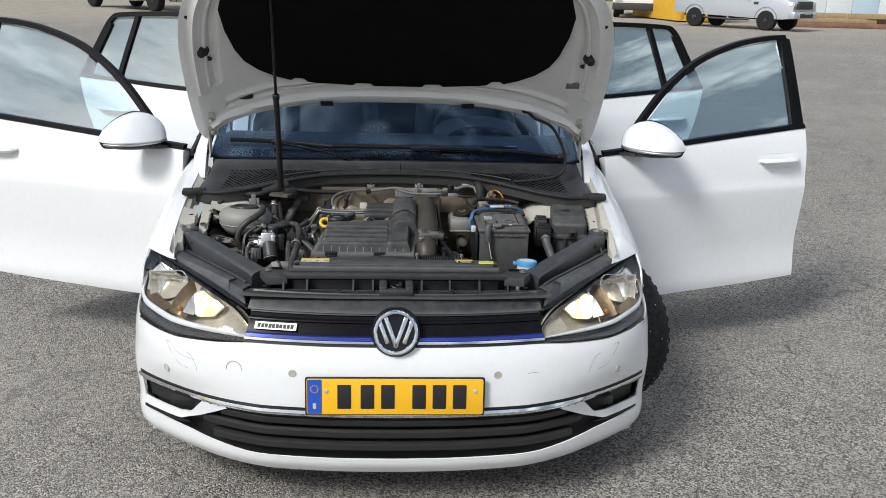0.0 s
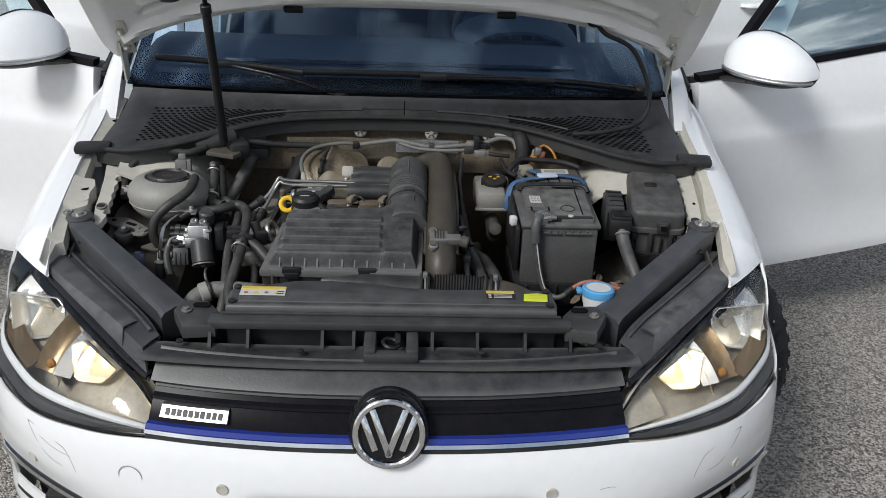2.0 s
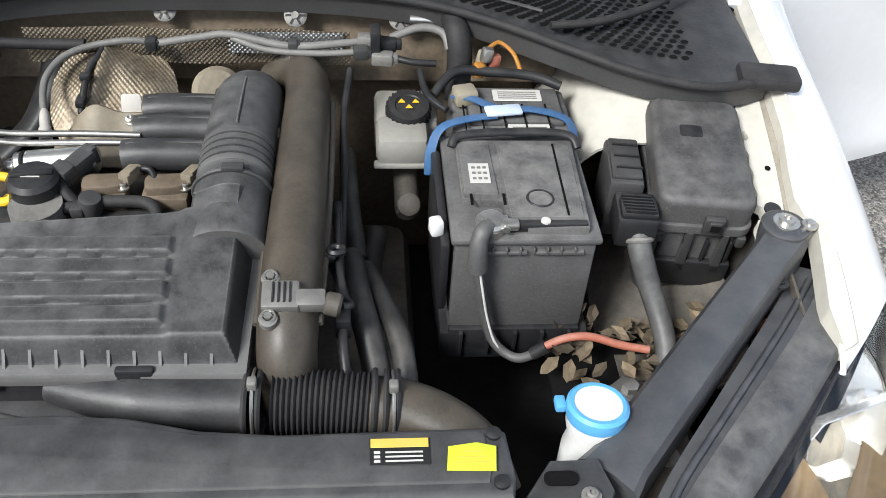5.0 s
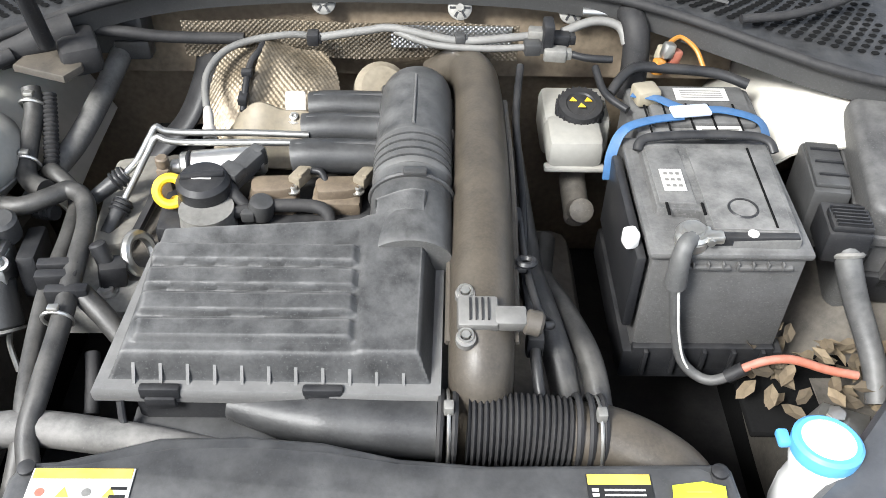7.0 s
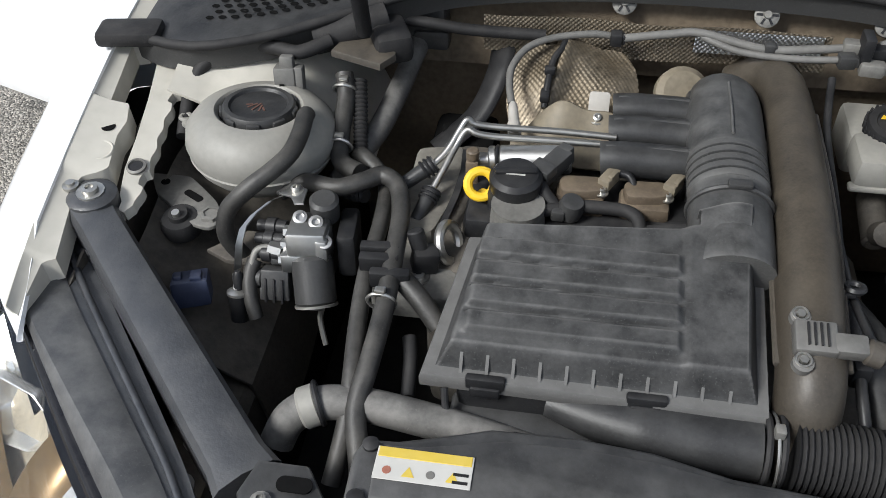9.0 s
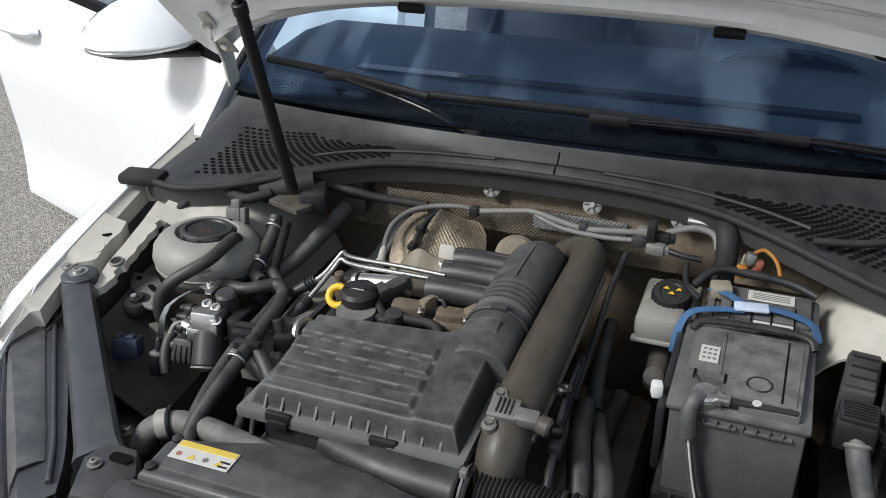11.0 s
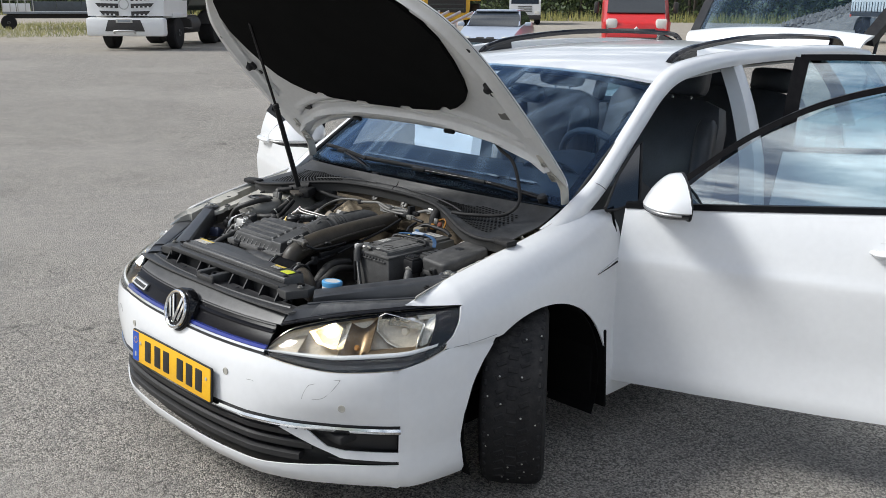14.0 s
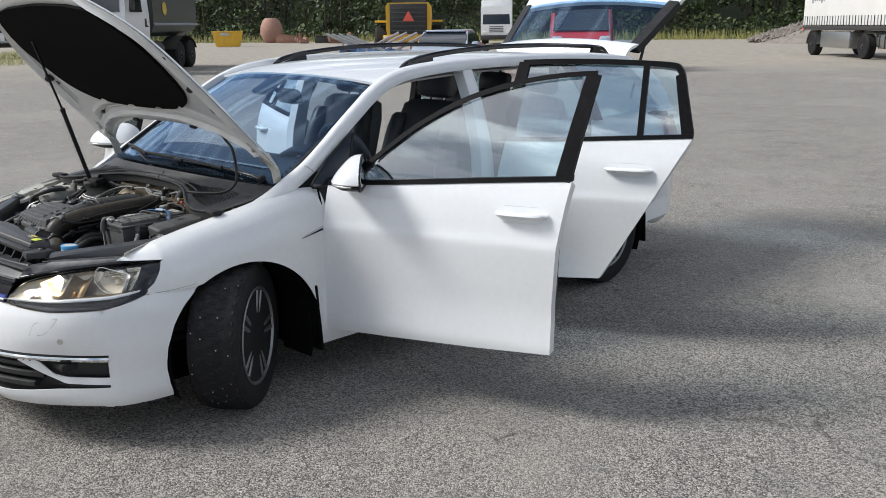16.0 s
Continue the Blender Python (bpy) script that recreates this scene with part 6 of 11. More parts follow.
for s in (1, -1):
    # inner wing: upright wall with the strut tower's shelf
    bm = grid(lambda y, k: Vector((s * lerp_table([(0, 0.712), (0.18, 0.70), (0.5, 0.66), (0.7, 0.655), (1, 0.64)], k), y, fender_top(y) - 0.050 + (0.36 - fender_top(y)) * k)), span(0.44, 1.02, 16), span(0, 1, 10))
    # dark colour holds both grime and the shade on the body-coloured wall
    part("inner_wing", thick(bm, 0.004), GRIME, car, "grimy inner wing, darkened with painted shade")
    bm = grid(lambda x, y: Vector((s * x, y, 0.775 + 0.060 * math.exp(-(((x - 0.60) / 0.10) ** 2 + ((y - 0.86) / 0.10) ** 2)) + 0.05 * max(0, (x - 0.62) / 0.1) - 0.10 * max(0, (0.74 - y) / 0.2) ** 2 - (0.09 * max(0, (0.52 - x) / 0.08) ** 2))), span(0.43, 0.675, 14), span(0.735, 0.98, 14))
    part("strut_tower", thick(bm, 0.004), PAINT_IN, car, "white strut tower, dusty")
    part("tower_cap", lathe([(0.055, 0), (0.055, 0.006), (0.04, 0.014), (0.02, 0.016), (0.012, 0.026), (0, 0.026)], (s * 0.60, 0.90, 0.800), (0, 0, 1), 28), CASTING, car)

for s in (1, -1):
    # wheelhouse slope and chassis rail low in the bay, grey-brown with dirt
    bm = grid(lambda y, k: Vector((s * lerp_table([(0, 0.668), (0.3, 0.62), (0.6, 0.56), (0.8, 0.50), (1, 0.485)], k), y, lerp_table([(0, 0.700), (0.3, 0.672), (0.6, 0.640), (0.8, 0.600), (1, 0.48)], k) - 0.05 * (s > 0) + 0.030 * math.exp(-((y - 0.70) / 0.10) ** 2))), span(0.44, 0.80, 18), span(0, 1, 14))
    part("wheelhouse", thick(bm, 0.004), GRIME, car, "grimy metal wheelhouse")
    rail = part("chassis_rail", loft([[(s * x, y, z) for x, z in ((0.50, 0.46), (0.50, 0.585), (0.512, 0.597), (0.575, 0.597), (0.587, 0.585), (0.587, 0.46))] for y in (0.26, 0.34, 0.44, 0.52)]), GRIME, car)
    for y in (0.30, 0.36, 0.42):
        bolt((s * 0.54, y, 0.597), parent=rail)

# cowl below the windscreen
LIP = [(-0.738, 0.800, 0.848), (-0.68, 0.775, 0.850), (-0.575, 0.790, 0.858), (-0.455, 0.850, 0.872), (-0.335, 0.915, 0.885), (-0.18, 0.940, 0.893), (0.0, 0.946, 0.895), (0.18, 0.938, 0.893), (0.32, 0.908, 0.885), (0.44, 0.848, 0.872), (0.56, 0.790, 0.858), (0.66, 0.772, 0.850), (0.745, 0.798, 0.848)]
lipP = resample(LIP, 48, 6)


def cowl_pt(i, k):
    p = lipP[i]
    u = p.x / 0.762
    b = screen_point(max(-0.99, min(0.99, u * 1.0)), 0.0) + Vector((0, -0.012, -0.012))
    q = p.lerp(b, k)
    q.z = p.z + (b.z - p.z) * (0.12 * k + 0.88 * k ** 2.4) + 0.012 * math.sin(math.pi * min(1, k * 1.5)) ** 2 * (1 - 0.5 * abs(u))
    return q


V = [cowl_pt(i, k) for k in (0, 0.06, 0.14, 0.25, 0.38, 0.5, 0.62, 0.75, 0.87, 1.0) for i in range(49)]
V = [p + Vector((0, 0.004, -0.035)) for p in lipP] + V
F = [(j * 49 + i, j * 49 + i + 1, (j + 1) * 49 + i + 1, (j + 1) * 49 + i) for j in range(10) for i in range(48)]
cowl = part("cowl", thick(mesh_bm(V, F), 0.004), PLASTIC, car, "black dusty plastic cowl with two vent grilles")
bar("cowl_seal", [p + Vector((0, -0.003, 0.003)) for p in lipP[::3]], 0.0068, RUBBER, cowl, "", 10, 3)
# vent grilles: many small dark hexagons laid on the cowl, shade of holes as colour
for lo, hi in ((3, 15), (33, 45)):
    bms = []
    for r_ in range(15):
        for c_ in range(22):
            f = lo + (hi - lo) * (c_ + 0.5 * (r_ % 2)) / 22
            i = int(f)
            k = 0.20 + 0.55 * r_ / 14
            edge_ = (f - lo) / (hi - lo) if lo < 10 else (hi - f) / (hi - lo)
            if k < 0.20 + 0.45 * (1 - min(1, edge_ * 0 + 1)) or k > 0.80 - 0.42 * max(0, edge_ - 0.35):
                continue
            p = cowl_pt(i, k).lerp(cowl_pt(i + 1, k), f - i)
            bms.append([p + Vector((0.0062 * math.cos(radians(a)), 0.0040 * math.sin(radians(a)), 0.0015 + 0.0008 * math.sin(radians(a)))) for a in range(0, 360, 60)])
    V, F = [], []
    for h in bms:
        F.append(tuple(range(len(V), len(V) + 6)))
        V += h
    ob = part("vent_mesh", mesh_bm(V, F), FELT_SHADE, cowl, "", 0)
    ob["kind"] = "stuff"
bar("cowl_seam", [cowl_pt(24, k) + Vector((0.012, 0, 0.0005)) for k in (0.05, 0.3, 0.6, 0.9)], 0.0014, FELT_SHADE, cowl, "", 6, 3)
for s in (1, -1):
    part("cowl_end", xform(box((0, 0, 0), (0.085, 0.048, 0.022), 0.008), pose(s * 0.742, 0.800, 0.852, 0, 0, -s * 8)), RUBBER, cowl)
    bar("cowl_rib", [cowl_pt(24 + s * i, 0.34) + Vector((0, 0, 0.002)) for i in (3, 7, 11, 14)], 0.003, PLASTIC, cowl, "", 8, 4)
# wipers
def wiper(piv, mid, tip, end0, end1, name="wiper"):
    w = part(name, tube([piv, Vector(piv).lerp(Vector(mid), 0.4) + Vector((0, -0.004, 0.012)), mid], lambda s: 0.010 - 0.004 * s, 8, 6), GLOSS, car, "black wiper arm with blade")
    part("pivot_cap", lathe([(0.018, -0.01), (0.018, 0.01), (0.012, 0.016), (0, 0.016)], piv, (0, -0.4, 0.9), 16), PLASTIC_D, w)
    part("blade", tube([end0, Vector(end0).lerp(Vector(end1), 0.5) + Vector((0, -0.004, 0.006)), end1], 0.0065, 6, 6, flat=1.4), PLASTIC_D, w)
    part("blade_joint", xform(box((0, 0, 0), (0.07, 0.018, 0.016), 0.004), Matrix.Translation(mid)), PLASTIC_D, w)
    return w


sp = lambda u, v: tuple(screen_point(u, v) + Vector((0, -0.008, 0.012)))
wiper((0.66, 1.10, 0.942), sp(0.12, 0.045), None, sp(-0.36, 0.055), sp(0.56, 0.040))
wiper((-0.155, 1.02, 0.925), sp(-0.62, 0.075), None, sp(-0.90, 0.10), sp(-0.34, 0.050))

# radiator cover, lock carrier, front cover with pockets
bm = bmesh.new()
cov = [(-0.322, 0.208), (0.322, 0.208), (0.326, 0.232), (0.322, 0.284), (0.312, 0.291), (0.10, 0.288), (0.02, 0.295), (-0.05, 0.312), (-0.12, 0.318), (-0.20, 0.316), (-0.25, 0.300), (-0.285, 0.290), (-0.316, 0.288), (-0.324, 0.270)]
cover = part("radiator_cover", join(prism(cov, 0.715, 0.758, 0.009, None, 3), prism([(x * 0.93, 0.262 + (y - 0.262) * 0.72) for x, y in cov], 0.757, 0.7605, 0.003)), COVER_BLACK, car, "black dusty radiator cover with warning labels")
for x, y in ((-0.308, 0.278), (0.308, 0.278), (-0.31, 0.222), (0.31, 0.222)):
    part("cover_clip", lathe([(0.008, 0), (0.008, 0.003), (0.004, 0.005), (0, 0.005)], (x, y, 0.7595), (0, 0, 1), 12), PLASTIC_D, cover)
def label_plate(name, x0, x1, y0, y1, z, face, parent, lab="", tilt=0.0):
    return part(name, box(((x0 + x1) / 2, (y0 + y1) / 2, z), (x1 - x0, y1 - y0, 0.0012), 0.0004, (tilt, 0, 0), seg=1), face, parent, lab)
l1 = label_plate("warning_label", -0.300, -0.211, 0.243, 0.277, 0.7618, WHITE_L, cover, "white and yellow warning label")
label_plate("label_band", -0.2985, -0.2125, 0.266, 0.2765, 0.7625, STICK_Y, l1)
for k in range(4):
    x = -0.288 + 0.020 * k
    part("label_sign", prism([(x - 0.006, 0.2475), (x + 0.006, 0.2475), (x, 0.258)] if k in (1, 3) else [(x + 0.0042 * math.cos(radians(a)), 0.2525 + 0.0042 * math.sin(radians(a))) for a in range(0, 360, 30)], 0.7624, 0.7628, 0), STICK_Y if k in (1, 3) else (RED_WIRE if k == 0 else CASTING), l1)
for k in range(2):
    part("label_bar", box((-0.221, 0.2485 + 0.008 * k, 0.7626), (0.014, 0.003, 0.0005), 0), INK, l1)
l2 = label_plate("warning_label", 0.186, 0.244, 0.243, 0.274, 0.7618, INK, cover, "dark label with a yellow band")
label_plate("label_band", 0.187, 0.243, 0.263, 0.2735, 0.7625, STICK_Y, l2)
for k in range(3):
    part("label_bar", box((0.219, 0.2475 + 0.005 * k, 0.7626), (0.036, 0.0018, 0.0005), 0), WHITE_L, l2)
    part("label_sign", box((0.193, 0.2475 + 0.005 * k, 0.7626), (0.006, 0.003, 0.0005), 0), WHITE_L, l2)
yl = part("lime_label", prism([(0.259, 0.236), (0.306, 0.234), (0.309, 0.262), (0.29, 0.267), (0.262, 0.263)], 0.7612, 0.7624, 0.0003), STICK_LIME, cover, "lime yellow sticker")
for k in range(3):
    part("label_bar", box((0.284, 0.244 + 0.006 * k, 0.7627), (0.034 - 0.006 * k, 0.0016, 0.0004), 0), STICK_Y, yl)
carrier = part("lock_carrier", box((0, 0.190, 0.736), (0.70, 0.036, 0.011), 0.004), PLASTIC, car, "black lock carrier beam")
part("front_lip", box((0, 0.1705, 0.737), (0.69, 0.006, 0.016), 0.0025), PLASTIC, carrier)
part("rear_lip", box((0, 0.204, 0.744), (0.66, 0.006, 0.006), 0.002), PLASTIC, carrier)
part("recess_wall", box((0, 0.205, 0.70), (0.72, 0.008, 0.07), 0.002), PLASTIC_D, carrier)
for s in (1, -1):
    part("carrier_end", prism([(s * x, y) for x, y in ((0.335, 0.168), (0.395, 0.160), (0.425, 0.225), (0.415, 0.262), (0.365, 0.262), (0.335, 0.22))], 0.712, 0.739, 0.006), PLASTIC, carrier)
    part("slot", xform(prism(rounded(0.034, 0.016, 0.007), 0.7405, 0.7425, 0.0), pose(s * 0.372, 0.237, 0)), FELT_SHADE, carrier)
    bolt((s * 0.398, 0.216, 0.741), r=0.006, parent=carrier, m_=CASTING)
    for x in (0.21, 0.12):
        part("carrier_clip", box((s * x, 0.207, 0.742), (0.022, 0.010, 0.008), 0.002), PLASTIC_D, carrier)
front = part("front_cover", thick(grid(lambda x, k: Vector((x, 0.088 + 0.078 * k + 0.165 * max(0, abs(x) - 0.12) ** 1.8 * (1 - 0.6 * k), 0.700 - 0.004 * k)), span(-0.475, 0.475, 40), span(0, 1, 6)), 0.006), COVER_BLACK, car, "black dusty front cover with pockets")
part("cover_roll", thick(grid(lambda a, z: nose(a, z, -0.004 - 0.004 * max(0, (z - 0.68) / 0.02)), span(-AG - 0.015, AG + 0.015, 44), [0.657, 0.665, 0.675, 0.685, 0.693, 0.699, 0.7025]), 0.005), COVER_BLACK, front)
part("pocket_floor", box((0, 0.170, 0.662), (0.72, 0.075, 0.006), 0), PLASTIC_D, front)
for x in (-0.345, -0.273, -0.132, -0.072, 0.078, 0.165, 0.257, 0.345):
    part("pocket_rib", mesh_bm([(x + d, y, z) for d in (-0.003, 0.003) for y, z in ((0.140, 0.670), (0.205, 0.670), (0.205, 0.731), (0.172, 0.731), (0.150, 0.699))], [(0, 1, 2, 3, 4), (9, 8, 7, 6, 5), (0, 5, 6, 1), (1, 6, 7, 2), (2, 7, 8, 3), (3, 8, 9, 4), (4, 9, 5, 0)]), PLASTIC, front, "", 0)
latch = part("bonnet_latch", join(box((-0.040, 0.150, 0.712), (0.024, 0.090, 0.030), 0.006), box((0.040, 0.150, 0.712), (0.024, 0.090, 0.030), 0.006), box((0, 0.113, 0.707), (0.104, 0.022, 0.022), 0.006)), PLASTIC, car, "bonnet latch in the front cover")
part("latch_claw", join(ring_torus((0, 0.152, 0.712), 0.016, 0.004, (0.2, 0, 1), 20, 6), box((0.012, 0.165, 0.716), (0.012, 0.04, 0.010), 0.003)), PLASTIC_D, latch)
for x, y in ((-0.40, 0.135), (0.40, 0.135), (-0.17, 0.106), (0.17, 0.106)):
    part("cover_clip", lathe([(0.007, 0), (0.007, 0.003), (0, 0.004)], (x, y + 0.02, 0.7085), (0, 0, 1), 12), PLASTIC_D, front)

# diagonal stays and the covers over the headlights
for s in (1, -1):
    a, b = Vector((s * 0.425, 0.250, 0.712)), Vector((s * 0.712, 0.566 if s > 0 else 0.554, 0.762))
    d = (b - a).normalized()
    nrm = Vector((d.y, -d.x, 0)) * s
    rings = []
    for t_, w in ((0, 0.036), (0.06, 0.031), (0.5, 0.028), (0.9, 0.026), (1.0, 0.028)):
        p = a.lerp(b, t_)
        rings.append([p + nrm * (w * c) + Vector((0, 0, h)) for c, h in ((-1, -0.05), (-1, 0.006), (-0.8, 0.014), (0.1, 0.018), (0.8, 0.012), (1, 0.004), (1, -0.05))])
    stay = part("headlight_stay", loft(rings), COVER_DUSTY, car, "black diagonal stay")
    part("stay_eye", lathe([(0.030, -0.02), (0.030, 0.012), (0.024, 0.016), (0, 0.016)], b + Vector((-s * 0.004, 0.006, 0.004)), (0, 0, 1), 20), COVER_DUSTY, stay)
    bolt(b + Vector((-s * 0.004, 0.006, 0.020)), parent=stay)
    inn = [(0.446, 0.185, 0.702), (0.486, 0.250, 0.704), (0.565, 0.347, 0.707), (0.655, 0.455, 0.712), (0.738, 0.555, 0.722)]
    mid = [(0.466, 0.138, 0.704), (0.545, 0.225, 0.711), (0.655, 0.335, 0.718), (0.745, 0.43, 0.723), (0.80, 0.515, 0.727)]
    ot = [(0.450, 0.100, 0.655), (0.515, 0.158, 0.672), (0.61, 0.258, 0.690), (0.725, 0.390, 0.706), (0.822, 0.506, 0.719)]
    I, M, O = (resample([(s * x, y, z) for x, y, z in c], 20, 5) for c in (inn, mid, ot))
    rings = [[I[k] + Vector((0, 0, -0.04)), I[k], I[k].lerp(M[k], 0.5) + Vector((0, 0, 0.002)), M[k], M[k].lerp(O[k], 0.5) + Vector((0, 0, 0.004)), O[k]] for k in range(21)]
    lc = part("headlight_cover", thick(loft(rings, closed=False), 0.004), COVER_DUSTY, car, "dusty black cover over the headlight")
    rings = [[I[k].lerp(M[k], 0.42) + Vector((0, 0, 0.004)), I[k].lerp(M[k], 0.55) + Vector((0, 0, 0.007)), M[k] + Vector((0, 0, 0.006)), M[k].lerp(O[k], 0.5) + Vector((0, 0, 0.009)), M[k].lerp(O[k], 0.66) + Vector((0, 0, 0.005))] for k in range(3, 19)]
    part("cover_panel", thick(loft(rings, closed=False), 0.003), COVER_PANEL, lc, "panel dulled by pale dust")
    bar("cover_ridge", [I[k].lerp(M[k], 0.25) + Vector((0, 0, 0.004)) for k in range(1, 20, 3)], 0.0045, COVER_DUSTY, lc, "", 8, 3)
    bar("rubber_seal", [O[k] + Vector((-s * 0.002, 0.010, 0.005)) for k in range(0, 21, 2)], 0.0125, GLOSS, lc, "smooth black seal", 8, 3, 0.6)

# air filter box
LID_Q = [Vector((-0.277, 0.376)), Vector((0.058, 0.371)), Vector((0.064, 0.578)), Vector((-0.252, 0.552))]


def ramp(a, b, x):
    t = min(max((x - a) / (b - a), 0.0), 1.0)
    return t * t * (3 - 2 * t)


def lid_point(u, v):
    """The lid: a flat rim, walls that lean in, a top that climbs to the rear with broad ribs, a smooth shoulder under the air pipe."""
    q = LID_Q[0].lerp(LID_Q[1], u).lerp(LID_Q[3].lerp(LID_Q[2], u), v)
    x, y = q
    wl, wr, wf, wb = u * 0.325, (1 - u) * 0.325, v * 0.19, (1 - v) * 0.19
    d = min(wl, wr, wf, wb)
    rim = 0.750 + (y - 0.377) * 0.13
    z = 0.784 + (y - 0.409) * 0.23
    f = ((y - 0.4035) / 0.0290) % 1.0
    k = ramp(-0.246, -0.236, x) * (1 - ramp(-0.034, -0.024, x)) * ramp(0.401, 0.407, y) * (1 - ramp(0.519, 0.523, y))
    z += 0.0075 * ramp(0.06, 0.22, f) * (1 - ramp(0.80, 0.96, f)) * k
    z += 0.0035 * ramp(-0.030, -0.018, x) + 0.016 * ramp(0.515, 0.575, y) * math.exp(-((x - 0.026) / 0.034) ** 2)
    w = ramp(0.007, 0.024, min(wl, wr, wf)) * (ramp(0.004, 0.018, wb) if x < -0.012 else 1.0)
    return Vector((x, y, rim + (z - rim) * w))


def fine_outline(o, r=0.010):
    """The outline with its corners rounded."""
    out, n = [], len(o)
    for i in range(n):
        p0, p, p1 = Vector(o[i - 1]), Vector(o[i]), Vector(o[(i + 1) % n])
        a, b = (p0 - p), (p1 - p)
        a, b = p + a.normalized() * min(r, a.length / 2.2), p + b.normalized() * min(r, b.length / 2.2)
        for t_ in (0, 0.5, 1):
            q = a * (1 - t_) ** 2 + p * 2 * t_ * (1 - t_) + b * t_ * t_
            out.append((q.x, q.y))
    return out


airbox = part("air_filter_box", thick(grid(lid_point, span(0, 1, 150), span(0, 1, 120)), 0.004), LID_DUSTY, car, "black dusty ribbed air filter box")
part("lid_rim", loft([[Vector((LID_Q[k].x * (1 + 0.012 * o), LID_Q[k].y + (0.003 * o if k > 1 else -0.003 * o), 0.750 + (LID_Q[k].y - 0.377) * 0.13 + dz)) for k in range(4)] for o, dz in ((1, -0.016), (1.2, -0.010), (1.2, -0.002), (0.6, 0.0015))]), LID_DUSTY, airbox)
for k in range(11):
    x = -0.240 + 0.0262 * k
    part("buttress", mesh_bm([(x - 0.0016, 0.379, 0.752), (x + 0.0016, 0.379, 0.752), (x + 0.0016, 0.404, 0.752), (x - 0.0016, 0.404, 0.752), (x - 0.0016, 0.398, 0.779), (x + 0.0016, 0.398, 0.779)], [(0, 1, 5, 4), (0, 4, 3), (1, 2, 5), (2, 3, 4, 5), (0, 3, 2, 1)]), LID_DUSTY, airbox, "", 0)
for x in (-0.214, -0.056):
    part("lid_clip", join(box((x, 0.374, 0.748), (0.040, 0.010, 0.016), 0.003), box((x, 0.369, 0.738), (0.030, 0.006, 0.014), 0.002)), PLASTIC_D, airbox)
part("lower_box", box((-0.10, 0.470, 0.685), (0.29, 0.19, 0.10), 0.012), PLASTIC_D, airbox)
tr = part("lower_tray", box((-0.175, 0.372, 0.690), (0.15, 0.045, 0.030), 0.006), PLASTIC, airbox)
for k in range(9):
    part("tray_rib", box((-0.235 + 0.014 * k, 0.349, 0.692), (0.003, 0.008, 0.022), 0.001), PLASTIC, airbox)
bar("tray_wire", [(-0.255, 0.372, 0.735), (-0.25, 0.355, 0.715), (-0.235, 0.345, 0.710), (-0.17, 0.343, 0.708)], 0.004, PLASTIC_D, airbox)

# intake duct, corrugated hose, elbow
duct = part("intake_duct", tube([(-0.15, 0.385, 0.718), (-0.09, 0.372, 0.716), (-0.02, 0.363, 0.714), (0.055, 0.360, 0.714)], lambda s: 0.018 + 0.016 * min(1, s * 2.2), 18, 8, flat=0.9), PLASTIC, car, "black intake duct")
corr = part("corrugated_hose", ribbed([(0.085, 0.358, 0.714), (0.14, 0.356, 0.713), (0.186, 0.353, 0.711)], 0.0355, 0.0058, 0.0022, 22), RUBBER, car, "black corrugated rubber hose")
for x in (0.058, 0.072, 0.192, 0.204, 0.216):
    part("hose_ring", ring_torus((x, 0.358 - max(0, x - 0.15) * 0.08, 0.7135), 0.036, 0.0035, (1, -0.04, -0.02), 24, 6), RUBBER, corr)
for x, y in ((0.066, 0.352), (0.212, 0.345)):
    part("clip_tab", box((x, y, 0.754), (0.010, 0.012, 0.012), 0.002), CASTING, corr)
    part("hose_clamp", ring_torus((x, y + 0.005, 0.7135), 0.0385, 0.0018, (1, 0, 0), 26, 4), STEEL, corr)
part("duct_elbow", tube([(0.186, 0.353, 0.711), (0.225, 0.346, 0.709), (0.262, 0.330, 0.702), (0.292, 0.306, 0.690), (0.31, 0.27, 0.66)], lambda s: 0.034 + 0.004 * s, 20, 8), PLASTIC_BROWN, car, "dusty intake elbow")

# clean air pipe with its bellows, intake manifold
pipe = part("clean_air_pipe", join(tube([(0.026, 0.520, 0.786), (0.026, 0.575, 0.797), (0.026, 0.627, 0.803)], lambda s: 0.046 - 0.001 * s, 26, 6, flat=0.84), tube([(0.027, 0.684, 0.806), (0.028, 0.74, 0.808), (0.029, 0.795, 0.806), (0.031, 0.826, 0.796), (0.036, 0.850, 0.772)], lambda s: 0.0455 - 0.006 * ramp(0.55, 1.0, s), 26, 8, flat=0.86)), LID_DUSTY, car, "black clean air pipe with fine grooves")
gp = [(0.0430, 0.0)]
for k in range(4):
    y0 = 0.010 + 0.0130 * k
    gp += [(0.0455, y0 - 0.0058), (0.0458, y0 - 0.0022), (0.0425, y0 - 0.0012), (0.0425, y0 + 0.0012), (0.0458, y0 + 0.0022)]
gp += [(0.0456, 0.058), (0.0440, 0.062)]
part("grooved_sleeve", xform(lathe(gp, (0, 0, 0), (0, 1, 0.05), 40), Matrix.Translation((0.0265, 0.6255, 0.8035)) @ Matrix.Diagonal((1, 1, 0.87, 1))), LID_DUSTY, pipe)
part("pipe_collar", xform(ring_torus((0, 0, 0), 0.0455, 0.0032, (0, 1, 0.1), 36, 6), Matrix.Translation((0.026, 0.606, 0.8015)) @ Matrix.Diagonal((1, 1, 0.86, 1))), PLASTIC, pipe)
part("pipe_tab", box((0.030, 0.604, 0.8425), (0.026, 0.012, 0.007), 0.002), PLASTIC, pipe)
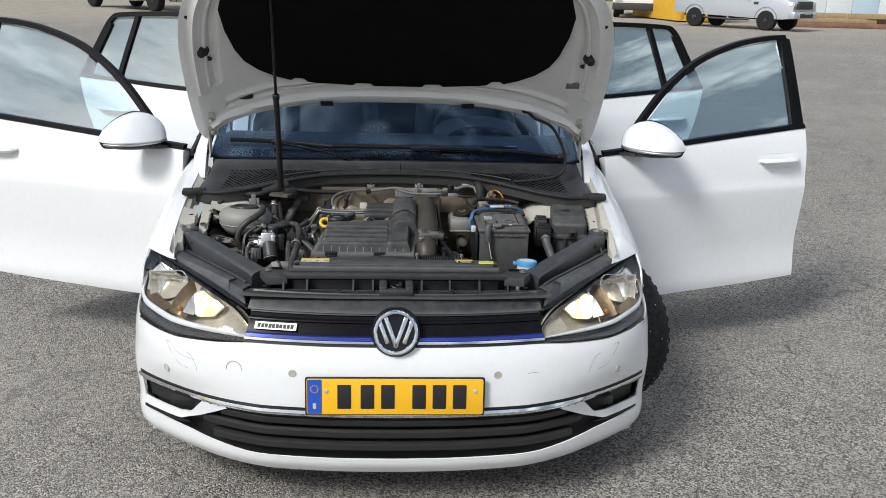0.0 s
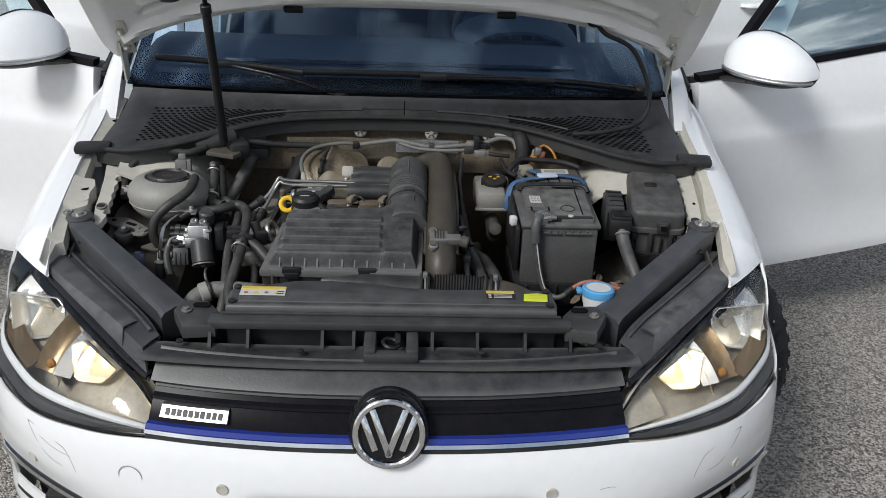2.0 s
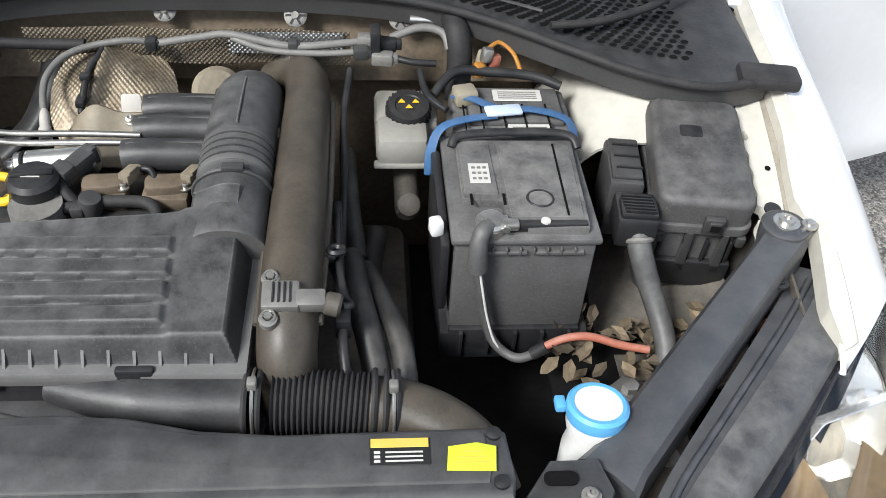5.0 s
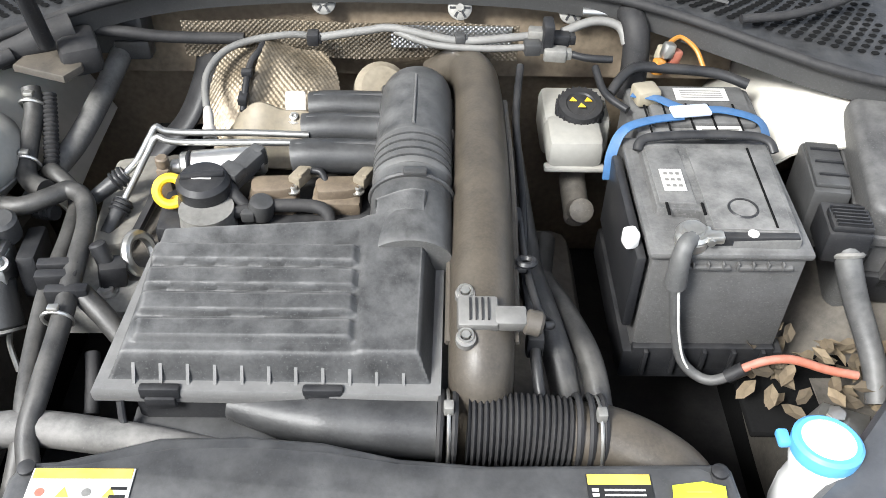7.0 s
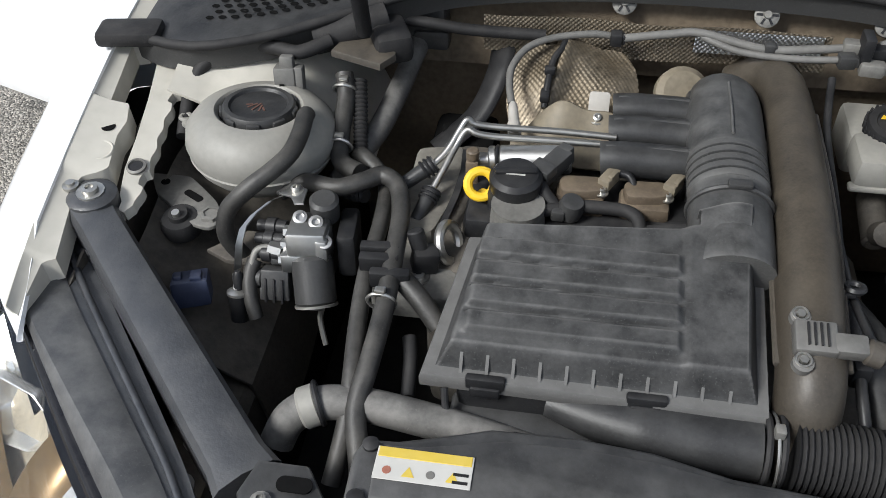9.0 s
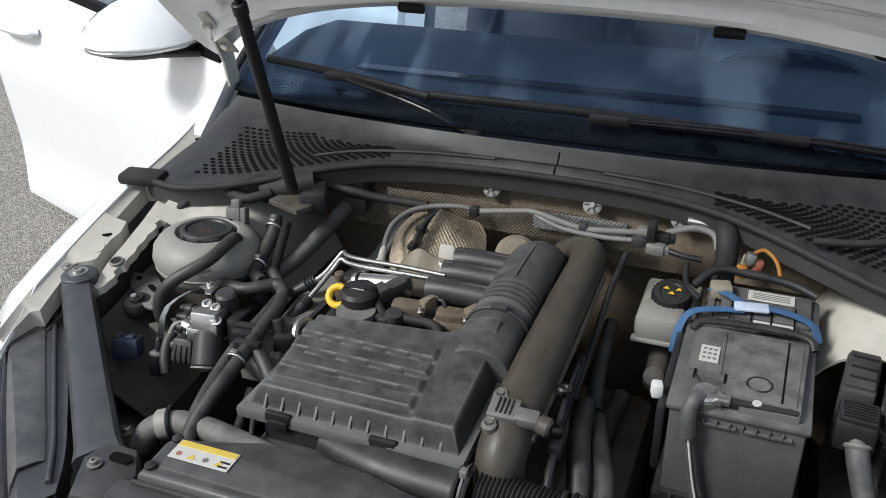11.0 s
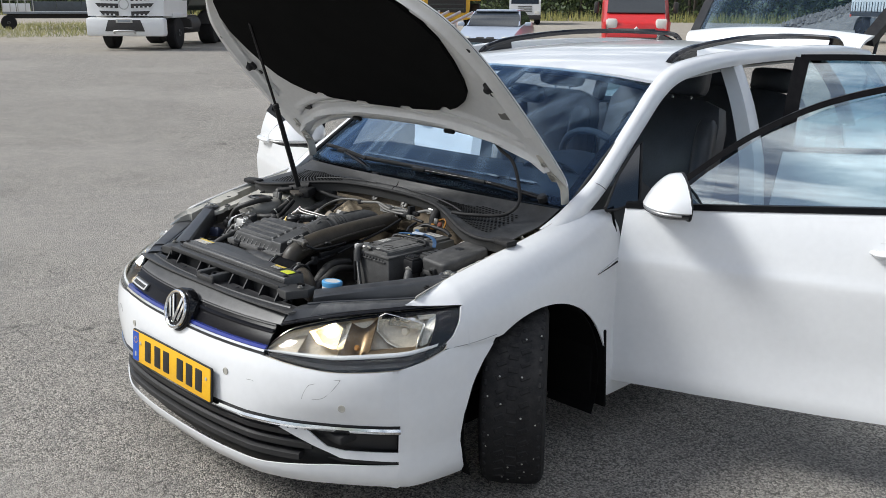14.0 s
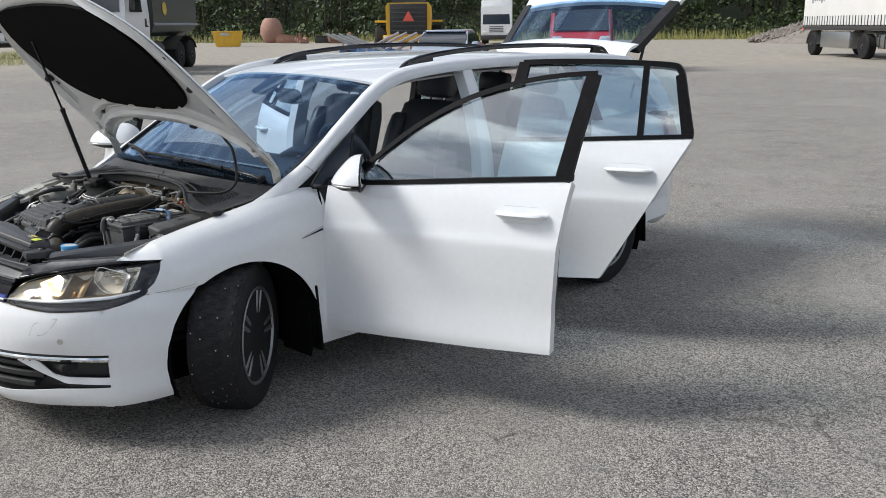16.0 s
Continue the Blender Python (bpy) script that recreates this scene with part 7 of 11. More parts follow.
bar("pipe_crest", [(0.027, 0.690, 0.8465), (0.028, 0.74, 0.8485), (0.029, 0.795, 0.8455)], 0.0016, LID_DUSTY, pipe)
for i, (y, z, x0) in enumerate(((0.788, 0.797, -0.104), (0.740, 0.797, -0.108), (0.692, 0.792, -0.116))):
    r_ = part("manifold_runner", tube([(x0, y, z), (x0 + 0.03, y, z + 0.003), (-0.005, y, z + 0.002)], 0.0215, 16, 4), PLASTIC, car, "black manifold runner")
    part("runner_edge", tube([(x0 + 0.004, y - 0.001, z + 0.021), (-0.01, y - 0.001, z + 0.023)], 0.0025, 6, 1), PLASTIC, r_)
part("manifold_side", box((-0.008, 0.740, 0.785), (0.016, 0.150, 0.070), 0.006), PLASTIC, car)
part("manifold_back", box((-0.09, 0.815, 0.775), (0.03, 0.012, 0.055), 0.003), BEIGE, car)
bm = tube([(0.099, 0.385, 0.64), (0.099, 0.388, 0.70), (0.099, 0.410, 0.757), (0.102, 0.50, 0.782), (0.105, 0.62, 0.793), (0.107, 0.74, 0.800), (0.107, 0.82, 0.803), (0.100, 0.862, 0.802), (0.080, 0.888, 0.790), (0.058, 0.898, 0.770)], lambda s: 0.0335 + 0.004 * math.sin(math.pi * min(1, s * 1.2)), 22, 7, flat=0.92)
riser = part("boost_pipe", bm, PLASTIC_BROWN, car, "dusty brown-black boost pipe")
for s in (1, -1):
    bar("pipe_seam", [(0.100 + s * 0.034, 0.42, 0.77), (0.106 + s * 0.0355, 0.62, 0.795), (0.107 + s * 0.0345, 0.80, 0.803)], 0.004, PLASTIC_BROWN, riser, "", 6, 5)
part("pipe_lug", join(ring_torus((0.150, 0.522, 0.785), 0.009, 0.004, (0, 0.3, 1), 16, 6), box((0.143, 0.515, 0.783), (0.014, 0.012, 0.006), 0.002)), PLASTIC_D, riser)
part("pipe_lug", ring_torus((0.074, 0.722, 0.80), 0.009, 0.005, (1, 0, 0.3), 14, 6), PLASTIC_BROWN, riser)
sensor = part("pressure_sensor", join(box((0.094, 0.428, 0.8035), (0.040, 0.034, 0.016), 0.003, (14, 0, 0)), box((0.125, 0.424, 0.802), (0.034, 0.022, 0.018), 0.004, (14, 0, 0))), SENSOR_GREY, car, "grey pressure sensor with a plug")
for y in (0.452, 0.404):
    part("sensor_lug", lathe([(0.010, 0), (0.010, 0.008), (0.005, 0.009), (0.004, 0.006), (0, 0.006)], (0.082, y, 0.797 + (y - 0.43) * 0.25), (0, -0.25, 1), 16), SENSOR_GREY, sensor)
    part("sensor_ring", ring_torus((0.082, y, 0.806 + (y - 0.43) * 0.25), 0.0070, 0.0017, (0, -0.25, 1), 20, 6), STEEL, sensor)
    part("sensor_bolt", lathe([(0.0045, 0), (0.0045, 0.004), (0, 0.004)], (0.082, y, 0.805 + (y - 0.43) * 0.25), (0, -0.25, 1), 6), STEEL, sensor)
for k in range(4):
    part("sensor_rib", box((0.086 + 0.006 * k, 0.427, 0.8125), (0.0016, 0.024, 0.003), 0, (14, 0, 0)), PLASTIC_D, sensor)
part("plug", cyl((0.140, 0.423, 0.80), (0.158, 0.420, 0.797), 0.013, 14, 0.003), PLASTIC_BROWN, sensor)
bar("sensor_cable", [(0.158, 0.420, 0.797), (0.168, 0.428, 0.79), (0.160, 0.46, 0.775), (0.152, 0.53, 0.77), (0.150, 0.60, 0.772)], 0.0045, PLASTIC_D, sensor)

# cylinder head: filler cap, dipstick, coils, rails
part("engine_block", box((-0.13, 0.665, 0.60), (0.36, 0.25, 0.26), 0.02), GRIME, car, "dirty cast engine block")
part("gearbox", box((0.10, 0.62, 0.50), (0.30, 0.36, 0.20), 0.03), GRIME, car)
part("cam_cover", box((-0.12, 0.650, 0.742), (0.30, 0.105, 0.035), 0.010), PLASTIC_D, car)
cap = part("oil_filler_cap", join(lathe([(0.033, -0.06), (0.033, -0.012), (0.029, -0.006), (0.031, 0.0), (0.031, 0.012), (0.026, 0.018), (0.010, 0.019), (0, 0.019)], (-0.212, 0.634, 0.790), (0, -0.05, 1), 28), box((-0.212, 0.634, 0.810), (0.05, 0.010, 0.006), 0.003, (0, 0, 8))), PLASTIC_D, car, "black oil filler cap")
part("filler_neck", lathe([(0.036, -0.09), (0.034, -0.055), (0.031, -0.02), (0.031, -0.01), (0, -0.01)], (-0.206, 0.606, 0.795), (0, 0, 1), 24), CASTING, cap)
for k in range(3):
    part("cap_bar", box((-0.212, 0.628 + 0.005 * k, 0.8095), (0.022, 0.0012, 0.0012), 0), WHITE_L, cap)
dip = part("dipstick", join(ring_torus((-0.253, 0.637, 0.783), 0.0155, 0.0058, (0.15, -0.75, 0.65), 28, 10), tube([(-0.251, 0.640, 0.768), (-0.250, 0.645, 0.745), (-0.25, 0.65, 0.70)], 0.006, 8, 3)), YELLOW, car, "yellow dipstick ring")
part("dipstick_tube", tube([(-0.25, 0.648, 0.735), (-0.25, 0.655, 0.66)], 0.009, 10, 1), YELLOW, dip)
for i, (x, y) in enumerate(((-0.137, 0.647), (-0.062, 0.647))):
    c = part("ignition_coil", join(prism(fine_outline([(x - 0.026, y + 0.008), (x - 0.020, y + 0.016), (x + 0.024, y + 0.018), (x + 0.028, y - 0.006), (x + 0.012, y - 0.012), (x - 0.022, y - 0.015)], 0.006), 0.772, 0.788, 0.003), box((x, y - 0.002, 0.764), (0.058, 0.040, 0.024), 0.006)), COIL_BROWN, car, "brown dusty ignition coil")
    part("coil_plug", join(box((x + 0.032, y + 0.014, 0.788), (0.016, 0.030, 0.016), 0.003, (0, 0, -28)), box((x + 0.036, y + 0.010, 0.797), (0.006, 0.016, 0.005), 0.001, (0, 0, -28))), COIL_PLUG, c)
    bolt((x + 0.025, y - 0.004, 0.780), r=0.0045, parent=c)
    bar("coil_lead", [(x + 0.040, y + 0.022, 0.790), (x + 0.055, y + 0.020, 0.790), (x + 0.062, y + 0.004, 0.782), (x + 0.058, y - 0.012, 0.772)], 0.0045, PLASTIC_D, c, "", 8, 5)
bar("breather_tube", [(-0.195, 0.615, 0.768), (-0.178, 0.610, 0.774), (-0.162, 0.614, 0.775), (-0.143, 0.620, 0.776), (-0.120, 0.621, 0.777), (-0.088, 0.621, 0.776), (-0.072, 0.614, 0.774), (-0.066, 0.600, 0.768), (-0.064, 0.585, 0.758)], 0.0078, RUBBER, car, "black breather tube")
part("tube_joint", join(lathe([(0.014, -0.012), (0.0155, 0.0), (0.013, 0.010), (0.008, 0.012), (0, 0.012)], (-0.146, 0.616, 0.778), (0.15, -0.1, 1), 18), box((-0.160, 0.607, 0.774), (0.016, 0.014, 0.014), 0.003)), PLASTIC, car)
bar("breather_tube", [(-0.060, 0.600, 0.766), (-0.035, 0.604, 0.770), (-0.010, 0.606, 0.772)], 0.0065, RUBBER)
silver = part("fuel_pump", join(cyl((-0.238, 0.688, 0.782), (-0.150, 0.692, 0.788), 0.0175, 24, 0.003), cyl((-0.250, 0.687, 0.781), (-0.240, 0.688, 0.782), 0.0165, 20, 0.002), cyl((-0.262, 0.686, 0.780), (-0.248, 0.687, 0.781), 0.009, 14, 0.002)), SATIN, car, "bright cylindrical fuel pump")
part("pump_band", ring_torus((-0.2395, 0.688, 0.782), 0.0160, 0.0022, (1, 0.04, 0.06), 22, 5), PLASTIC_D, silver)
part("pump_plug", join(xform(box((0, 0, 0), (0.052, 0.024, 0.022), 0.004), pose(-0.172, 0.668, 0.794, 0, -8, 55)), xform(box((0, 0, 0), (0.020, 0.028, 0.014), 0.003), pose(-0.182, 0.653, 0.800, 0, -8, 55)), xform(box((0, 0, 0), (0.014, 0.018, 0.026), 0.003), pose(-0.158, 0.690, 0.796, 0, -8, 55))), PLASTIC, silver)
bar("pump_hose", [(-0.186, 0.645, 0.79), (-0.178, 0.630, 0.785), (-0.165, 0.620, 0.775), (-0.155, 0.61, 0.765)], 0.0075, RUBBER, silver)
part("dipstick_guide", join(box((-0.268, 0.672, 0.765), (0.016, 0.012, 0.05), 0.003), cyl((-0.268, 0.674, 0.79), (-0.268, 0.674, 0.804), 0.008, 14, 0.002)), COIL_BROWN, car)
bar("fuel_line", [(-0.316, 0.672, 0.778), (-0.301, 0.686, 0.790), (-0.288, 0.706, 0.808), (-0.280, 0.714, 0.818), (-0.270, 0.714, 0.8125), (-0.24, 0.716, 0.809), (-0.17, 0.720, 0.807), (-0.10, 0.720, 0.805)], 0.0042, LINE_STEEL, car, "thin steel fuel line")
bar("fuel_line", [(-0.314, 0.641, 0.760), (-0.300, 0.671, 0.780), (-0.290, 0.694, 0.795), (-0.279, 0.704, 0.810), (-0.266, 0.702, 0.807), (-0.24, 0.703, 0.804), (-0.17, 0.706, 0.803), (-0.10, 0.708, 0.802)], 0.0042, LINE_STEEL, car, "thin steel fuel line")
for a, b in (((-0.314, 0.674, 0.779), (-0.352, 0.651, 0.758)), ((-0.312, 0.644, 0.762), (-0.327, 0.606, 0.743))):
    a, b = Vector(a), Vector(b)
    sl_ = part("line_sleeve", tube([a, a.lerp(b, 0.5), b], lambda k: 0.0105 - 0.002 * k, 14, 3), PLASTIC, car)
    for k in (0.08, 0.2, 0.32):
        part("sleeve_ring", ring_torus(a.lerp(b, k), 0.0112, 0.0018, b - a, 18, 5), PLASTIC_D, sl_)
part("timing_cover", prism(fine_outline([(-0.349, 0.744), (-0.290, 0.756), (-0.284, 0.686), (-0.291, 0.636), (-0.303, 0.583), (-0.341, 0.584), (-0.348, 0.683)], 0.010), 0.66, 0.748, 0.006), COVER_GREY, car, "grey-beige timing cover")
part("cover_edge", loft([[(x + a, y, z + b) for a, b in ((-0.004, 0), (0.004, 0), (0.004, 0.008), (-0.004, 0.008))] for x, y, z in ((-0.285, 0.735, 0.748), (-0.281, 0.690, 0.752), (-0.284, 0.645, 0.750), (-0.293, 0.60, 0.742))]), PLASTIC_D, car)
part("engine_mount", prism([(-0.36, 0.50), (-0.27, 0.50), (-0.262, 0.60), (-0.275, 0.665), (-0.30, 0.69), (-0.345, 0.64), (-0.37, 0.57)], 0.69, 0.725, 0.010), CASTING, car, "dirty cast engine mount")
part("mount_ring", ring_torus((-0.282, 0.575, 0.742), 0.022, 0.006, (0.9, -0.2, 0.4), 22, 8), STEEL, car)
for x, y in ((-0.31, 0.53), (-0.30, 0.62), (-0.335, 0.60)):
    bolt((x, y, 0.725), r=0.007)
part("mount_plug", join(box((-0.305, 0.545, 0.742), (0.03, 0.025, 0.03), 0.004, (0, 10, 20)), cyl((-0.31, 0.548, 0.75), (-0.318, 0.556, 0.775), 0.010, 12, 0.002)), PLASTIC_D, car)

# heat shield and firewall fittings
bm = grid(lambda x, z: Vector((x, 0.912 + 0.012 * math.sin(x * 30) * 0.3 - 0.03 * (z - 0.80), z)), span(-0.285, 0.165, 420), span(0.798, 0.852, 50))
for v in bm.verts:
    v.co.y += 0.0008 * math.sin(v.co.x * 900) * math.sin(v.co.z * 900)
part("heat_shield", thick(bm, 0.001), FOIL_TAN, car, "dimpled foil heat shield, brown with dust")
bm = grid(lambda x, z: Vector((x, 0.905 - 0.03 * (z - 0.80), z)), span(-0.006, 0.155, 150), span(0.818, 0.852, 32))
for v in bm.verts:
    v.co.y += 0.0008 * math.sin(v.co.x * 900) * math.sin(v.co.z * 900)
part("heat_shield", thick(bm, 0.001), FOIL_CLEAN, car, "bright dimpled foil heat shield")
bm = grid(lambda x, k: Vector((x, 0.775 + 0.115 * k, 0.742 + 0.085 * k ** 1.3 + 0.028 * math.sin(math.pi * k) * max(0, 1 - ((x + 0.155) / 0.10) ** 2) + 0.012 * math.exp(-((x + 0.195 - 0.03 * k) / 0.012) ** 2))), span(-0.250, -0.066, 170), span(0, 1, 120))
bmesh.ops.delete(bm, geom=[f for f in bm.faces if (abs(f.calc_center_median().x + 0.158) / 0.090) ** 2.6 + (abs(f.calc_center_median().y - 0.832) / 0.058) ** 2.6 > 1 + 0.12 * math.sin(f.calc_center_median().x * 110)], context="FACES")
for v in bm.verts:
    v.co.z += 0.0007 * math.sin(v.co.x * 900) * math.sin(v.co.y * 900) + 0.004 * math.sin(v.co.x * 55 + 1) * math.sin(v.co.y * 70) - 0.18 * max(0, abs(v.co.x + 0.158) - 0.05) ** 1.5
shield = part("turbo_shield", thick(bm, 0.0012), FOIL, car, "dimpled dusty turbo shield")
part("shield_tab", xform(prism(rounded(0.026, 0.032, 0.004), -0.001, 0.001, 0.0005), pose(-0.123, 0.785, 0.806, 65, 0, 0)), TAB_WHITE, car, "small white metal tab")
bolt((-0.124, 0.770, 0.794), (0, -0.5, 1), 0.0055)
hump = lambda x, y: Vector((x, y, 0.752 + 0.034 * math.exp(-((x + 0.168) / 0.030) ** 2) * ramp(0.715, 0.775, y) + 0.022 * math.exp(-((x + 0.112) / 0.032) ** 2) * ramp(0.72, 0.770, y) + 0.03 * ramp(0.725, 0.79, y) - 0.06 * ramp(0.775, 0.81, y) - 0.03 * ramp(-0.19, -0.235, x)))
part("turbo_cover", thick(grid(hump, span(-0.232, -0.075, 40), span(0.722, 0.808, 24)), 0.003), COIL_PLUG, car, "beige dusty turbo cover")
part("compressor_end", lathe([(0.030, -0.02), (0.036, -0.006), (0.036, 0.006), (0.028, 0.014), (0, 0.016)], (-0.018, 0.842, 0.792), (0.2, -0.7, 0.7), 26), COIL_PLUG, car, "dull cast housing")
bar("shield_lead", [(-0.192, 0.790, 0.790), (-0.190, 0.820, 0.812), (-0.186, 0.848, 0.826), (-0.176, 0.868, 0.834), (-0.172, 0.885, 0.840)], 0.0045, PLASTIC_D, car)
part("lead_clip", join(box((-0.189, 0.830, 0.822), (0.014, 0.010, 0.010), 0.002), box((-0.192, 0.802, 0.802), (0.012, 0.022, 0.010), 0.002)), PLASTIC_D, car)
for x, y in ((-0.341, 0.962), (0.086, 0.955), (0.237, 0.950), (-0.10, 0.965)):
    st = part("wall_fastener", lathe([(0.0165, 0), (0.0165, 0.003), (0.012, 0.005), (0.005, 0.005), (0.005, 0.010), (0, 0.010)], (x, y - 0.004, 0.853), (0, -0.8, 0.6), 20), CASTING, car, "round star-shaped fastener")
    for k in range(6):
        an = 2 * math.pi * k / 6
        q = Vector((0, -0.8, 0.6)).to_track_quat("Z", "Y")
        part("fastener_tooth", xform(box((0, 0, 0), (0.003, 0.008, 0.002), 0), Matrix.Translation(Vector((x, y - 0.004, 0.853)) + q @ Vector((0.010 * math.cos(an), 0.010 * math.sin(an), 0.005))) @ q.to_matrix().to_4x4() @ pose(0, 0, 0, 0, 0, math.degrees(an) - 90)), PLASTIC_D, st)
wires = [([(-0.232, 0.772, 0.806), (-0.238, 0.800, 0.815), (-0.238, 0.828, 0.824), (-0.222, 0.858, 0.835), (-0.19, 0.876, 0.842), (-0.14, 0.886, 0.846), (-0.11, 0.89, 0.842)], 0.0048, GREY_PLUG), 
         ([(-0.10, 0.885, 0.843), (-0.04, 0.892, 0.850), (0.0, 0.894, 0.853), (0.08, 0.884, 0.842), (0.15, 0.888, 0.845), (0.19, 0.895, 0.846)], 0.0055, GREY_WIRE), ([(0.0, 0.893, 0.849), (0.05, 0.880, 0.838), (0.12, 0.875, 0.836), (0.18, 0.878, 0.838)], 0.0045, GREY_WIRE),
         ([(0.22, 0.895, 0.850), (0.262, 0.905, 0.862), (0.295, 0.90, 0.858), (0.305, 0.885, 0.84)], 0.006, GREY_WIRE), ([(0.22, 0.872, 0.835), (0.25, 0.862, 0.832), (0.285, 0.862, 0.830)], 0.005, PLASTIC_D), ([(0.262, 0.85, 0.825), (0.27, 0.805, 0.815), (0.295, 0.775, 0.81)], 0.005, PLASTIC_D),
         ([(-0.47, 0.88, 0.85), (-0.42, 0.895, 0.845), (-0.36, 0.90, 0.838), (-0.30, 0.893, 0.836), (-0.2, 0.893, 0.835)], 0.008, RUBBER), ([(0.155, 0.56, 0.74), (0.157, 0.66, 0.765), (0.156, 0.78, 0.79), (0.165, 0.86, 0.82)], 0.005, PLASTIC_D)]
for pts, r_, m_ in wires:
    bar("wiring", pts, r_, m_, car, "", 8, 6)
part("wire_boot", lathe([(0.0085, -0.004), (0.0085, 0.012), (0.0066, 0.016), (0.0066, 0.028), (0.0055, 0.038), (0.003, 0.042), (0, 0.042)], (-0.224, 0.734, 0.790), (-0.15, 0.85, 0.45), 16), TAB_WHITE, car, "metal boot of a sensor lead")
for i, (x, y, z, w) in enumerate(((0.190, 0.892, 0.848, 0.03), (0.212, 0.886, 0.846, 0.035), (0.180, 0.876, 0.838, 0.022), (0.210, 0.868, 0.834, 0.03), (-0.108, 0.886, 0.842, 0.016), (0.085, 0.886, 0.842, 0.014))):
    c = part("connector", join(box((x, y, z), (w, 0.018, 0.018), 0.003, (0, 0, 6 * (i % 3) - 6)), box((x + w * 0.55, y, z), (w * 0.35, 0.013, 0.013), 0.002)), (CASTING, PLASTIC_D, PLASTIC)[i % 3], car, "plastic cable connector")
part("connector_holder", box((0.200, 0.882, 0.856), (0.014, 0.03, 0.035), 0.003), PLASTIC_D, car)
bar("vacuum_hose", [(0.318, 0.865, 0.77), (0.320, 0.880, 0.82), (0.318, 0.892, 0.852), (0.312, 0.915, 0.868), (0.31, 0.95, 0.87)], 0.018, RUBBER, car, "thick black vacuum hose")
bar("wall_pipe", [(0.25, 0.93, 0.862), (0.33, 0.925, 0.858), (0.43, 0.905, 0.848), (0.46, 0.893, 0.842)], 0.007, SATIN, car)
for x, y, z, m_ in ((0.352, 0.872, 0.835, BEIGE), (0.356, 0.862, 0.845, STEEL), (0.368, 0.868, 0.832, RED_WIRE), (0.345, 0.855, 0.825, AMBER)):
    part("terminal", box((x, y, z), (0.016, 0.014, 0.022), 0.004, (0, 12, 20)), m_, car)
bar("terminal_lead", [(0.355, 0.872, 0.845), (0.375, 0.885, 0.852), (0.395, 0.872, 0.842), (0.405, 0.85, 0.825)], 0.0032, AMBER)
bar("battery_harness", [(0.28, 0.82, 0.805), (0.31, 0.848, 0.825), (0.36, 0.850, 0.825), (0.42, 0.845, 0.822), (0.46, 0.83, 0.815)], 0.007, PLASTIC_D)

# battery with tray, clamp, cable, tape
bat = part("battery", join(box((0.375, 0.6375, 0.70), (0.172, 0.205, 0.185), 0.006), box((0.375, 0.6375, 0.786), (0.182, 0.214, 0.010), 0.004)), BATTERY, car, "dusty black battery held by blue tape")
part("case_lip", join(box((0.345, 0.5325, 0.770), (0.062, 0.006, 0.005), 0.001), box((0.415, 0.5325, 0.770), (0.060, 0.006, 0.005), 0.001)), BATTERY, bat)
for k in range(8):
    part("case_rib", box((0.318 + 0.0165 * k, 0.5315, 0.773), (0.0025, 0.006, 0.010), 0.001), BATTERY, bat)
part("battery_lid", prism(fine_outline([(0.350, 0.541), (0.450, 0.539), (0.456, 0.715), (0.300, 0.715), (0.300, 0.592), (0.350, 0.588)], 0.005), 0.790, 0.8045, 0.003), BATTERY_TOP, bat)
part("lid_field", prism([(0.356, 0.556), (0.444, 0.554), (0.449, 0.700), (0.354, 0.702)], 0.8035, 0.8065, 0.0015), BATTERY_TOP, bat)
part("lid_field", prism([(0.304, 0.600), (0.346, 0.598), (0.344, 0.702), (0.304, 0.702)], 0.8035, 0.8065, 0.0015), BATTERY_TOP, bat)
part("lid_front", box((0.400, 0.5455, 0.800), (0.094, 0.010, 0.014), 0.002), PLASTIC_D, bat)
for x in (0.312, 0.352):
    part("lid_slot", box((x, 0.590, 0.8050), (0.003, 0.020, 0.002), 0), FELT_SHADE, bat)
part("carry_strap", tube([(0.296, 0.700, 0.803), (0.306, 0.712, 0.812), (0.360, 0.718, 0.814), (0.430, 0.718, 0.814), (0.456, 0.712, 0.811), (0.463, 0.700, 0.802)], 0.006, 10, 5, flat=0.7), PLASTIC_D, bat, "black carrying strap")
for gx in (0.318, 0.342, 0.372, 0.400, 0.432):
    part("lid_groove", box((gx, 0.760, 0.8090), (0.0022, 0.066, 0.0012), 0), FELT_SHADE, bat)
part("lid_groove", box((0.427, 0.630, 0.8068), (0.0025, 0.145, 0.0012), 0, (0, 0, -1)), FELT_SHADE, bat)
part("round_mark", ring_torus((0.396, 0.590, 0.8065), 0.016, 0.0016, (0, 0, 1), 26, 5), PLASTIC_D, bat)
part("vent_plug", lathe([(0.006, 0), (0.006, 0.002), (0, 0.0025)], (0.396, 0.546, 0.807), (0, 0, 1), 14), WHITE_L, bat)
bl = label_plate("battery_label", 0.313, 0.339, 0.618, 0.658, 0.8078, WHITE_L, bat, "white label with dark bars")
for r_ in range(3):
    for c_ in range(3):
        part("label_bar", box((0.319 + 0.007 * c_, 0.627 + 0.011 * r_, 0.8085), (0.0045, 0.0045, 0.0004), 0), CASTING, bl)
part("battery_rear", join(box((0.385, 0.795, 0.745), (0.165, 0.105, 0.11), 0.008), box((0.39, 0.795, 0.802), (0.13, 0.085, 0.012), 0.004)), BATTERY, bat)
rl = label_plate("battery_label", 0.362, 0.430, 0.800, 0.828, 0.8095, WHITE_L, bat, "white label with dark bars")
for k in range(4):
    part("label_bar", box((0.396, 0.806 + 0.005 * k, 0.8104), (0.054, 0.0018, 0.0004), 0), CASTING, rl)
